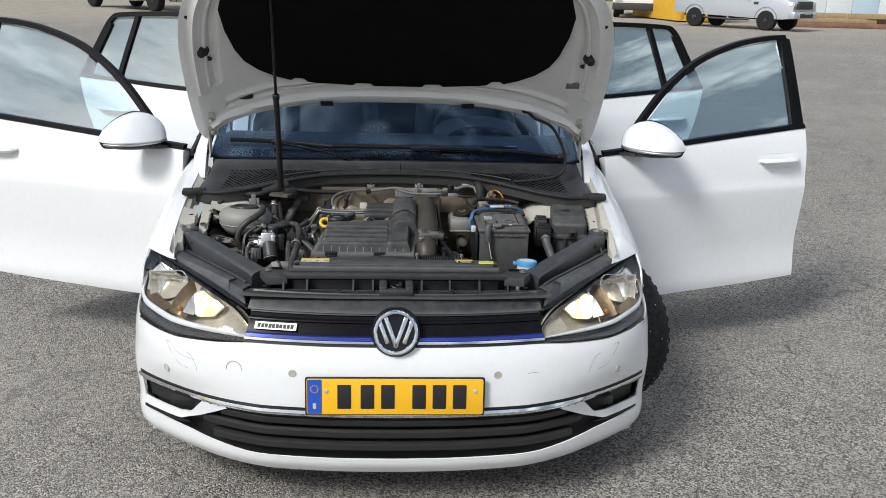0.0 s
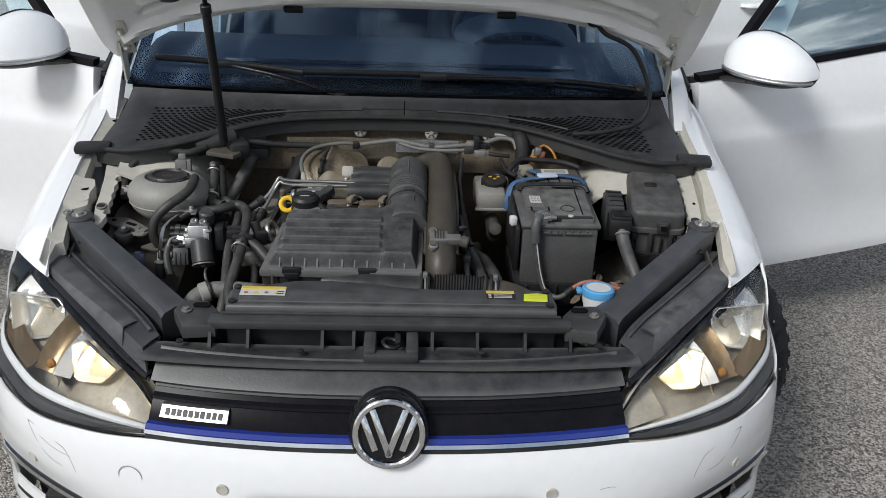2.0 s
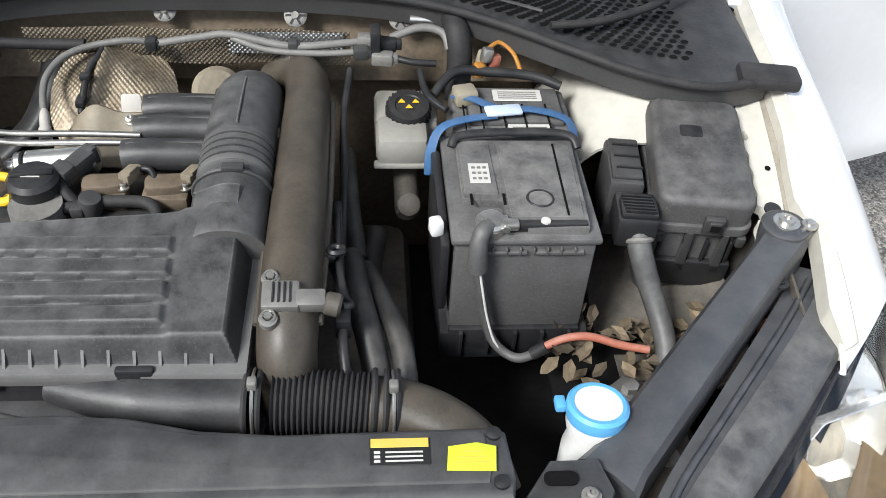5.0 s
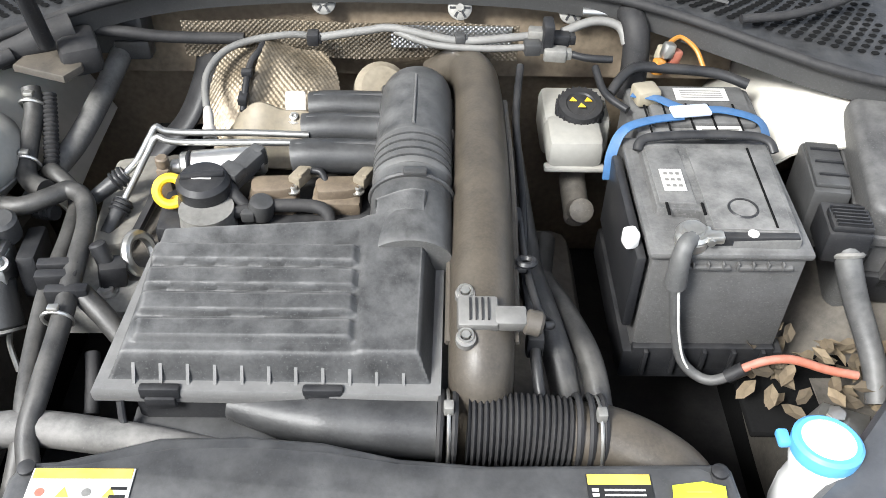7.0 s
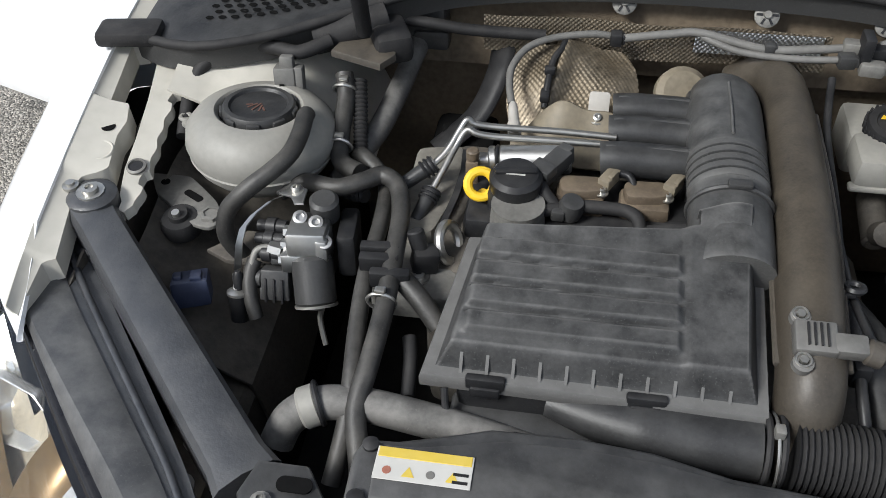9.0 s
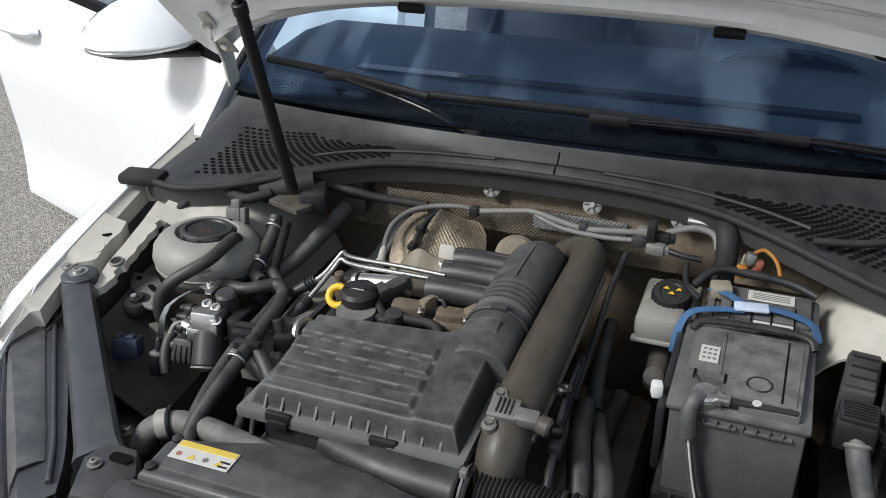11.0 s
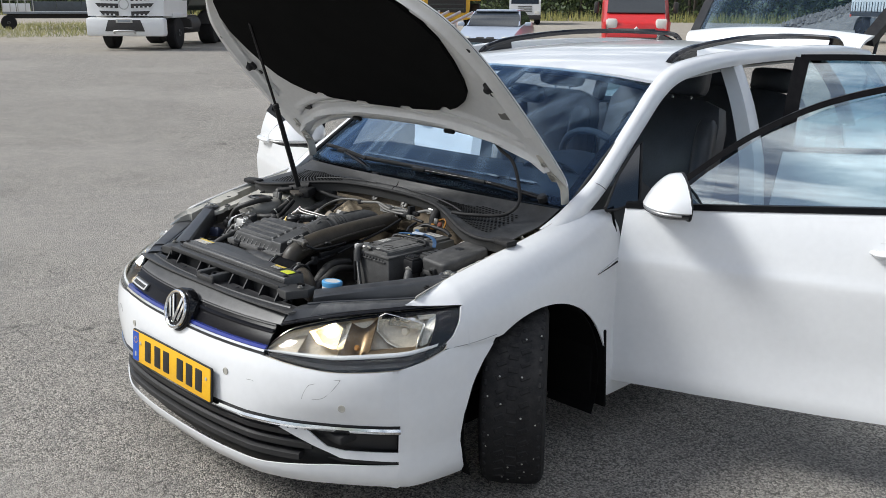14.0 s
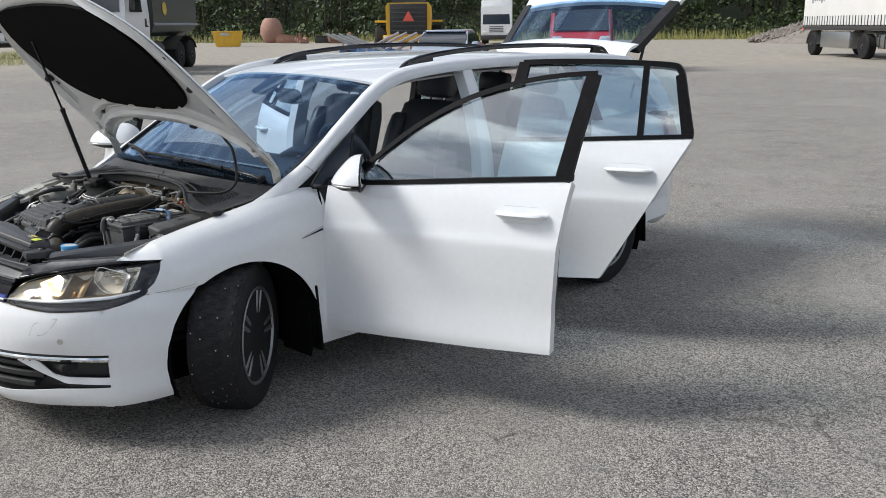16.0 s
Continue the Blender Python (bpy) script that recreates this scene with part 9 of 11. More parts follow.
bar("brake_line", [(-0.424, 0.515, 0.693), (-0.424, 0.508, 0.680), (-0.426, 0.502, 0.665), (-0.418, 0.486, 0.640)], 0.0035, LINE_STEEL, abs_, "bright brake line end", 8, 5)
part("line_nut", cyl((-0.424, 0.518, 0.699), (-0.424, 0.510, 0.684), 0.0075, 6), COIL_BROWN, abs_)
part("carrier_plate", prism([(-0.58, 0.56), (-0.54, 0.60), (-0.50, 0.60), (-0.46, 0.575), (-0.47, 0.545), (-0.55, 0.545)], 0.700, 0.706, 0.002), GRIME, car)
part("wing_bracket", prism(fine_outline([(-0.690, 0.668), (-0.636, 0.668), (-0.605, 0.642), (-0.583, 0.622), (-0.566, 0.590), (-0.578, 0.574), (-0.604, 0.580), (-0.634, 0.606), (-0.668, 0.630)], 0.008), 0.722, 0.727, 0.001), CASTING, car, "grey metal bracket on the inner wing")
part("bracket_hole", prism(rounded(0.030, 0.010, 0.004), 0.7272, 0.7282, 0, pose(-0.618, 0.630, 0, 0, 0, -30)), FELT_SHADE, car)
part("bracket_hole", lathe([(0.006, 0), (0.006, 0.0008), (0, 0.0008)], (-0.664, 0.652, 0.727), (0, 0, 1), 12), FELT_SHADE, car)
part("bracket_bung", lathe([(0.015, 0), (0.014, 0.004), (0.009, 0.005), (0.009, 0.003), (0, 0.003)], (-0.584, 0.598, 0.727), (0, 0, 1), 6), CASTING, car)
part("rubber_mount", lathe([(0.024, -0.02), (0.026, -0.006), (0.022, 0.003), (0.013, 0.004), (0.012, 0.010), (0, 0.011)], (-0.622, 0.590, 0.724), (0, -0.1, 1), 18), RUBBER, car)
bolt((-0.622, 0.585, 0.734), (0, -0.2, 1), 0.005, None, STEEL, False)
part("wing_plug", join(box((-0.580, 0.503, 0.695), (0.044, 0.038, 0.034), 0.004, (-20, 0, 20)), box((-0.572, 0.506, 0.714), (0.014, 0.020, 0.008), 0.002, (-20, 0, 20)), box((-0.594, 0.503, 0.712), (0.010, 0.016, 0.008), 0.002, (-20, 0, 20))), mat("blue_black_plastic", (0.02, 0.03, 0.07), 0.45, vary=0.2, dust=0.2), car)
# left wing clutter: harness along the wing, black relay, duct under the strut
bar("wing_harness", [(-0.650, 0.70, 0.765), (-0.656, 0.745, 0.785), (-0.652, 0.772, 0.805), (-0.634, 0.789, 0.826), (-0.594, 0.806, 0.842), (-0.549, 0.802, 0.845), (-0.510, 0.792, 0.846), (-0.474, 0.816, 0.852)], 0.0095, RUBBER)
wr_ = part("wing_relay", join(box((-0.525, 0.770, 0.815), (0.028, 0.022, 0.042), 0.003, (-12, 0, 4)), box((-0.507, 0.772, 0.817), (0.012, 0.018, 0.040), 0.003, (-12, 0, 4)), box((-0.522, 0.775, 0.840), (0.018, 0.014, 0.02), 0.003, (-12, 0, 4))), GREY_PLUG, car, "grey plug on the white wing")
part("plug_slot", box((-0.527, 0.757, 0.815), (0.006, 0.002, 0.006), 0, (-12, 0, 4)), FELT_SHADE, wr_)
part("air_inlet", join(tube([(-0.50, 0.83, 0.845), (-0.47, 0.84, 0.85), (-0.44, 0.85, 0.858), (-0.41, 0.865, 0.862)], 0.022, 14, 5), box((-0.40, 0.84, 0.845), (0.05, 0.07, 0.04), 0.010, (0, 0, 25))), RUBBER, car)
part("strut_bracket", prism([(-0.47, 0.80), (-0.40, 0.775), (-0.385, 0.80), (-0.395, 0.87), (-0.45, 0.88)], 0.838, 0.848, 0.003), PLASTIC_BROWN, car)
part("wall_box", join(box((-0.40, 0.945, 0.82), (0.12, 0.05, 0.06), 0.008), box((-0.36, 0.93, 0.80), (0.05, 0.03, 0.03), 0.006)), PLASTIC, car)
bar("wall_pipe", [(-0.47, 0.92, 0.84), (-0.42, 0.925, 0.85), (-0.37, 0.925, 0.85)], 0.007, PLASTIC_D)
part("vacuum_pump", join(box((-0.30, 0.845, 0.66), (0.09, 0.08, 0.10), 0.014), cyl((-0.33, 0.83, 0.70), (-0.27, 0.84, 0.705), 0.02, 16, 0.003)), FELT_SHADE, car)
bar("firewall_duct", [(-0.335, 0.80, 0.70), (-0.285, 0.84, 0.735), (-0.262, 0.885, 0.775), (-0.258, 0.925, 0.80)], 0.020, PLASTIC_D, car, "", 14, 6, 0.45)
# dark hoses between boost pipe and battery
for pts, r_ in (([(0.165, 0.60, 0.70), (0.175, 0.52, 0.71), (0.190, 0.46, 0.69), (0.205, 0.40, 0.64)], 0.017), ([(0.185, 0.60, 0.68), (0.205, 0.52, 0.70), (0.225, 0.46, 0.69), (0.232, 0.40, 0.66), (0.235, 0.36, 0.60)], 0.014), ([(0.160, 0.80, 0.72), (0.165, 0.70, 0.71), (0.175, 0.62, 0.68)], 0.012), ([(0.200, 0.72, 0.64), (0.19, 0.64, 0.62), (0.20, 0.56, 0.58)], 0.016)):
    bar("coolant_hose", pts, r_, HOSE, car, "", 12, 6)
bar("lever", [(0.145, 0.545, 0.74), (0.160, 0.49, 0.735), (0.158, 0.43, 0.73), (0.165, 0.38, 0.70)], 0.006, PLASTIC_D)
part("lever_rail", join(box((0.152, 0.56, 0.752), (0.012, 0.16, 0.016), 0.003, (3, 0, 2)), box((0.158, 0.452, 0.735), (0.018, 0.02, 0.03), 0.003)), PLASTIC_D, car)

# ---- ground ----
def asphalt_mat():
    m, nt, b = nodes_of("worn_asphalt")
    N, L = nt.nodes, nt.links
    g = N.new("ShaderNodeNewGeometry")

    def noise_(scale, detail=4, rough=0.5):
        n = N.new("ShaderNodeTexNoise")
        n.inputs["Scale"].default_value, n.inputs["Detail"].default_value, n.inputs["Roughness"].default_value = scale, detail, rough
        L.new(g.outputs["Position"], n.inputs["Vector"])
        return n

    def mixc(fac, a, b_):
        x = N.new("ShaderNodeMix")
        x.data_type = "RGBA"
        for key, val in (("A", a), ("B", b_)):
            if isinstance(val, tuple):
                x.inputs[key].default_value = (*val, 1)
            else:
                L.new(val, x.inputs[key])
        if isinstance(fac, float):
            x.inputs["Factor"].default_value = fac
        else:
            L.new(fac, x.inputs["Factor"])
        return x.outputs["Result"]

    def rng(sock, a, b_, lo=0.0, hi=1.0):
        x = N.new("ShaderNodeMapRange")
        for key, val in (("From Min", a), ("From Max", b_), ("To Min", lo), ("To Max", hi)):
            x.inputs[key].default_value = val
        L.new(sock, x.inputs["Value"])
        return x.outputs["Result"]

    grit = N.new("ShaderNodeTexVoronoi")
    grit.inputs["Scale"].default_value = 165
    L.new(g.outputs["Position"], grit.inputs["Vector"])
    sep = N.new("ShaderNodeSeparateColor")
    L.new(grit.outputs["Color"], sep.inputs["Color"])
    stones = mixc(rng(sep.outputs["Red"], 0.15, 0.95), (0.085, 0.079, 0.071), (0.58, 0.535, 0.47))
    fine = noise_(260, 2)
    col = mixc(rng(fine.outputs["Fac"], 0.45, 0.75, 0.0, 0.45), stones, (0.10, 0.098, 0.095))
    big = noise_(0.55, 6, 0.6)
    col = mixc(rng(big.outputs["Fac"], 0.38, 0.68, 0.0, 0.40), col, (0.34, 0.315, 0.275))
    mid = noise_(3.2, 5, 0.6)
    col = mixc(rng(mid.outputs["Fac"], 0.45, 0.75, 0.0, 0.36), col, (0.135, 0.132, 0.130))
    # crazing: thin dark cracks in cells of about a hand's width, broken up in patches
    warp = noise_(5.0, 3)
    add = N.new("ShaderNodeVectorMath")
    add.operation = "MULTIPLY_ADD"
    add.inputs[1].default_value = (0.22, 0.22, 0.0)
    L.new(warp.outputs["Color"], add.inputs[0])
    L.new(g.outputs["Position"], add.inputs[2])
    craz = N.new("ShaderNodeTexVoronoi")
    craz.feature = "DISTANCE_TO_EDGE"
    craz.inputs["Scale"].default_value = 8.5
    L.new(add.outputs[0], craz.inputs["Vector"])
    line = rng(craz.outputs["Distance"], 0.0, 0.026, 1.0, 0.0)
    patch = noise_(1.3, 3)
    ml = N.new("ShaderNodeMath")
    ml.operation = "MULTIPLY"
    L.new(line, ml.inputs[0])
    L.new(rng(patch.outputs["Fac"], 0.36, 0.58, 0.02, 0.60), ml.inputs[1])
    col = mixc(ml.outputs[0], col, (0.022, 0.021, 0.020))
    # long seams, wandering, a few metres apart
    seam = N.new("ShaderNodeTexVoronoi")
    seam.feature = "DISTANCE_TO_EDGE"
    seam.inputs["Scale"].default_value = 0.32
    wob = noise_(1.6, 5, 0.65)
    ad3 = N.new("ShaderNodeVectorMath")
    ad3.operation = "MULTIPLY_ADD"
    ad3.inputs[1].default_value = (0.9, 0.9, 0.0)
    L.new(wob.outputs["Color"], ad3.inputs[0])
    L.new(g.outputs["Position"], ad3.inputs[2])
    L.new(ad3.outputs[0], seam.inputs["Vector"])
    sm = N.new("ShaderNodeMath")
    sm.operation = "MULTIPLY"
    L.new(rng(seam.outputs["Distance"], 0.0, 0.007, 1.0, 0.0), sm.inputs[0])
    L.new(rng(noise_(0.7, 2).outputs["Fac"], 0.45, 0.6, 0.0, 0.45), sm.inputs[1])
    col = mixc(sm.outputs[0], col, (0.05, 0.048, 0.045))
    # pale scuffed streaks and darker repairs
    col = mixc(rng(noise_(0.23, 3, 0.5).outputs["Fac"], 0.52, 0.60, 0.0, 0.28), col, (0.40, 0.37, 0.335))
    # farther off the yard turns to packed, dusty gravel
    sx = N.new("ShaderNodeSeparateXYZ")
    L.new(g.outputs["Position"], sx.inputs[0])
    far = N.new("ShaderNodeVectorMath")
    far.operation = "LENGTH"
    L.new(g.outputs["Position"], far.inputs[0])
    fn = N.new("ShaderNodeMath")
    fn.operation = "MULTIPLY_ADD"
    fn.inputs[1].default_value = 26.0
    L.new(noise_(0.12, 4).outputs["Fac"], fn.inputs[0])
    L.new(far.outputs["Value"], fn.inputs[2])
    dirt = mixc(rng(noise_(2.0, 6, 0.7).outputs["Fac"], 0.3, 0.7), (0.27, 0.235, 0.19), (0.42, 0.38, 0.32))
    col = mixc(rng(fn.outputs[0], 42, 50), col, dirt)
    L.new(col, b.inputs["Base Color"])
    b.inputs["Roughness"].default_value = 0.86
    b.inputs["Specular IOR Level"].default_value = 0.35
    bp = N.new("ShaderNodeBump")
    bp.inputs["Strength"].default_value, bp.inputs["Distance"].default_value = 1.0, 0.006
    L.new(grit.outputs["Distance"], bp.inputs["Height"])
    bp.invert = True
    L.new(bp.outputs["Normal"], b.inputs["Normal"])
    return m


ASPHALT = asphalt_mat()
rings = [[(R * math.cos(2 * math.pi * k / 64), R * math.sin(2 * math.pi * k / 64), 0.0) for k in range(64)] for R in (0.5, 6, 20, 60, 200, 1500)]
bm = loft(rings, caps=False)
bm.faces.new([v for v in bm.verts if v.co.length < 0.6])
bmesh.ops.recalc_face_normals(bm, faces=bm.faces)
ground = tagged(part("ground", bm, ASPHALT, None, "", 0), "worn grey asphalt yard with fine cracks and grit", "ground", kind="structure")

# ---- the yard round the car ----
def local(name, bm, material, parent, label="", smooth=35):
    """A part given in its parent's own coordinates."""
    me = bpy.data.meshes.new(name)
    bm.to_mesh(me)
    bm.free()
    me.materials.append(material)
    if smooth:
        me.polygons.foreach_set("use_smooth", [True] * len(me.polygons))
        me.set_sharp_from_angle(angle=radians(smooth))
    ob = new(name, me)
    ob.parent = parent
    if label:
        ob["label"] = label
    return ob


def placed(name, x, y, rz, label, category, group=""):
    return tagged(empty(name, (x, y, 0), rz), label, category, group)


TRUCK_WHITE = mat("truck_white", (0.78, 0.79, 0.79), 0.35, vary=0.06, scale=2, coat=0.3, dust=0.25, dust_col=(0.45, 0.40, 0.33))
TRUCK_DARK = mat("tipper_dark", (0.035, 0.05, 0.045), 0.5, vary=0.2, scale=3, dust=0.35)
CHASSIS = mat("chassis_black", (0.025, 0.025, 0.026), 0.6, vary=0.3, dust=0.4, dust_col=(0.25, 0.21, 0.17))
MACHINE_Y = mat("machine_yellow", (0.72, 0.42, 0.03), 0.45, vary=0.12, scale=3, dust=0.3, dust_col=(0.35, 0.27, 0.16))
VAN_RED = mat("van_red", (0.62, 0.03, 0.03), 0.3, vary=0.08, coat=0.4)
SILVER = mat("silver_paint", (0.55, 0.57, 0.60), 0.3, metal=0.5, vary=0.05, coat=0.4)
PALE_BLUE = mat("pale_blue_paint", (0.50, 0.56, 0.66), 0.3, metal=0.3, vary=0.05, coat=0.4)
BLUE_FRAME = mat("blue_frame", (0.06, 0.16, 0.36), 0.5, vary=0.2, dust=0.3)
GREY_BOARD = mat("grey_boards", (0.26, 0.29, 0.31), 0.7, vary=0.2, scale=2, dust=0.3)
CURTAIN = mat("curtain_white", (0.74, 0.73, 0.70), 0.6, vary=0.08, scale=1.5, dust=0.25)
RUST = mat("rusty_steel", (0.23, 0.12, 0.08), 0.8, vary=0.4, scale=5, bump=0.4)
CLAY = mat("clay_red", (0.36, 0.20, 0.15), 0.8, vary=0.2, scale=4, bump=0.3)
TIMBER = mat("stained_timber", (0.42, 0.30, 0.16), 0.75, vary=0.3, scale=6, bump=0.3, rnd=0.3)
SHED = mat("pale_sheet_wall", (0.62, 0.66, 0.68), 0.6, vary=0.10, scale=1.2)
SHED_BLUE = mat("pale_blue_sheet", (0.42, 0.56, 0.64), 0.6, vary=0.10, scale=1.2)
DARK_GLASS = mat("dark_vehicle_glass", (0.015, 0.02, 0.025), 0.06, vary=0.1, coat=0.5)
LAMP_CLEAR = mat("lamp_clear", (0.75, 0.74, 0.68), 0.15, vary=0.1)
RED_SIGN = mat("red_reflector", (0.75, 0.12, 0.08), 0.4, vary=0.05)


def road_wheel(parent, x, y, R, w, m_rim=None, name="wheel"):
    s = 1 if x > 0 else -1
    t_ = local(name, lathe([(R * 0.58, -w / 2), (R * 0.9, -w / 2), (R, -w * 0.38), (R, w * 0.38), (R * 0.9, w / 2), (R * 0.58, w / 2)], (x, y, R), (s, 0, 0), 32), TYRE, parent)
    local("rim", lathe([(R * 0.58, w * 0.46), (R * 0.5, w * 0.30), (R * 0.30, w * 0.34), (R * 0.2, w * 0.5), (0, w * 0.5)], (x, y, R), (s, 0, 0), 24), m_rim or SATIN, t_)
    local("hub", lathe([(R * 0.15, w * 0.5), (R * 0.13, w * 0.62), (0, w * 0.63)], (x, y, R), (s, 0, 0), 16), CHASSIS, t_)
    return t_


def sign_text(body, size, m_at, material, parent):
    cu = bpy.data.curves.new("lettering", "FONT")
    cu.body, cu.size, cu.extrude, cu.align_x, cu.align_y = body, size, 0.004, "CENTER", "CENTER"
    tmp = bpy.data.objects.new("lettering", cu)
    me = bpy.data.meshes.new_from_object(tmp)
    bpy.data.objects.remove(tmp)
    me.materials.append(material)
    ob = new("lettering", me)
    ob.parent = parent
    ob.matrix_basis = m_at
    return ob


# local axes of vehicles: forward is -y, x across
def tipper(x, y, rz):
    t = placed("tipper_truck", x, y, rz, "white tipper truck with a dark dump body", "truck")
    local("chassis", join(box((0.42, 3.2, 0.85), (0.12, 7.6, 0.26), 0.02), box((-0.42, 3.2, 0.85), (0.12, 7.6, 0.26), 0.02), box((0, 2.4, 0.7), (1.9, 1.2, 0.5), 0.05)), CHASSIS, t)
    cab = local("cab", loft([[(xx, yy, z) for xx, yy in ((-1.2 * k, -1.42 + f), (-1.05 * k, -1.48 + f), (1.05 * k, -1.48 + f), (1.2 * k, -1.42 + f), (1.23 * k, 0.75), (-1.23 * k, 0.75))] for z, k, f in ((1.05, 1.0, 0.0), (1.6, 1.02, 0.0), (1.95, 1.02, 0.05), (2.9, 0.97, 0.30), (3.3, 0.92, 0.5))]), TRUCK_WHITE, t)
    local("windscreen", thick(mesh_bm([(-1.08, -1.46, 2.0), (1.08, -1.46, 2.0), (1.02, -1.22, 2.85), (-1.02, -1.22, 2.85)], [(0, 1, 2, 3)]), 0.02), DARK_GLASS, t)
    for s in (1, -1):
        local("side_window", thick(mesh_bm([(s * 1.262, -1.0, 2.0), (s * 1.262, 0.1, 2.0), (s * 1.235, 0.05, 2.75), (s * 1.235, -0.8, 2.75)], [(0, 1, 2, 3)]), 0.02), DARK_GLASS, t)
        local("fender", box((s * 1.08, 0.0, 1.06), (0.34, 1.5, 0.16), 0.05), TRUCK_WHITE, t)
        local("headlamp", box((s * 0.98, -1.50, 0.88), (0.40, 0.10, 0.16), 0.04), LAMP_CLEAR, t)
        local("wing_mirror", box((s * 1.42, -1.2, 2.35), (0.10, 0.22, 0.62), 0.05), CHASSIS, t)
        local("steps", join(box((s * 1.12, 0.95, 0.62), (0.26, 0.55, 0.05), 0.01), box((s * 1.12, 0.95, 0.95), (0.26, 0.55, 0.05), 0.01)), CHASSIS, t)
        local("fuel_tank", cyl((s * 0.85, 1.45, 0.75), (s * 0.85, 2.5, 0.75), 0.30, 20, 0.03), CHASSIS, t)
        road_wheel(t, s * 1.03, 0.0, 0.51, 0.32)
        road_wheel(t, s * 0.98, 4.0, 0.51, 0.55)
        road_wheel(t, s * 0.98, 5.38, 0.51, 0.55)
        local("rear_fender", loft([[(s * (0.98 + a), 4.69 + 1.35 * math.cos(radians(b)), 0.62 + 0.58 * math.sin(radians(b))) for a in (-0.3, 0.3)] for b in range(10, 171, 20)], closed=False), CHASSIS, t)
    bump = local("bumper", box((0, -1.42, 0.72), (2.46, 0.36, 0.56), 0.08), TRUCK_WHITE, t)
    local("bumper_mouth", prism([(-0.62, -0.17), (0.62, -0.17), (0.50, 0.17), (-0.50, 0.17)], 0, 0.02, 0.005, pose(0, -1.60, 0.76, 90, 0, 0)), CHASSIS, t)
    local("step_bar", tube([(-0.32, -1.62, 0.52), (-0.28, -1.68, 0.60), (0.28, -1.68, 0.60), (0.32, -1.62, 0.52)], 0.028, 8, 4), SATIN, t)
    local("plate", box((0, -1.625, 0.90), (0.52, 0.012, 0.11), 0.003), WHITE_L, t)
    local("plate_bar", box((0, -1.634, 0.90), (0.40, 0.006, 0.06), 0), GREY_BOARD, t)
    for k, (z, w) in enumerate(((1.13, 0.80), (1.36, 0.92), (1.57, 0.86))):
        for q in (1, -1):
            local("grille_slot", prism([(q * 0.20, -0.075), (q * (w - 0.12), -0.05), (q * w, 0.075), (q * 0.20, 0.055)][::q], 0, 0.02, 0.003, pose(0, -1.492 + 0.012 * k, z, 90, 0, 0)), CHASSIS, t)
            for j in range(4):
                local("grille_tooth", box((q * (0.33 + 0.135 * j), -1.520 + 0.012 * k, z - 0.045), (0.055, 0.03, 0.06), 0.008), TRUCK_WHITE, t)
    local("emblem", ring_torus((0, -1.555, 1.40), 0.15, 0.018, (0, -1, 0), 24, 6), SATIN, t)
    local("sign_board", box((0, -1.50, 1.80), (1.5, 0.03, 0.20), 0.01), INK, t)
    sign_text("ROAD BUILDING", 0.18, pose(0.03, -1.518, 1.80, 90, 0, 0), WHITE_L, t)
    body = local("dump_body", loft([[(xx, yy, z) for xx, yy in ((-1.24 * k, 1.25 + f), (1.24 * k, 1.25 + f), (1.24 * k, 6.4 - f), (-1.24 * k, 6.4 - f))] for z, k, f in ((1.20, 0.62, 0.35), (1.36, 0.88, 0.12), (1.60, 0.98, 0.02), (2.75, 1.0, 0.0))]), TRUCK_DARK, t)
    for s in (1, -1):
        local("body_rail", box((s * 1.25, 3.8, 1.62), (0.06, 5.1, 0.10), 0.02), GREY_BOARD, t)
        local("body_rail", box((s * 1.25, 3.8, 2.70), (0.08, 5.1, 0.12), 0.02), CHASSIS, t)
        local("round_mark", lathe([(0.23, 0), (0.23, 0.01), (0.17, 0.012), (0.16, 0.006), (0, 0.006)], (s * 1.245, 2.45, 2.15), (s, 0, 0), 24), STICK_Y, t)
        local("side_bars", box((s * 1.245, 0.55, 1.66), (0.012, 0.5, 0.28), 0.004), INK, t)
    return t


tip_ = tipper(-28.1, 14.3, 43)
tip_.scale = (1.08, 1.08, 1.08)


def flatbed(x, y, rz):
    t = placed("flatbed_trailer", x, y, rz, "blue-grey drop-side trailer with a railed front", "trailer")
    local("bed", box((0, 0, 1.15), (2.5, 11, 0.14), 0.02), GREY_BOARD, t)
    for k in range(6):
        local("side_board", box((1.25, -2.9 + 1.62 * k, 1.58), (0.05, 1.60, 0.66), 0.02), BOARD_BLUE, t)
    for k in range(5):
        local("post", box((1.26, -5.5 + 0.48 * k, 1.95), (0.06, 0.06, 1.5), 0.01), SATIN, t)
    for k in range(2):
        local("white_board", box((1.25, -5.1 + 0.9 * k, 1.50), (0.05, 0.86, 0.55), 0.02), TRUCK_WHITE, t)
    for j in range(3):
        local("rail", box((1.25, -4.6, 2.0 + 0.33 * j), (0.04, 1.9, 0.05), 0.005), SATIN, t)
    local("frame", box((0, 0, 0.92), (0.9, 10.6, 0.30), 0.03), CHASSIS, t)
    for yy in (-5.2, 3.2, 4.3):
        road_wheel(t, 1.0, yy, 0.5, 0.36)
    local("tool_box", box((1.05, 0.6, 0.72), (0.45, 1.1, 0.42), 0.03), GREY_BOARD, t)
    return t


bed_ = flatbed(-50.9, 22.6, -22)
bed_.scale = (0.82, 0.82, 0.82)


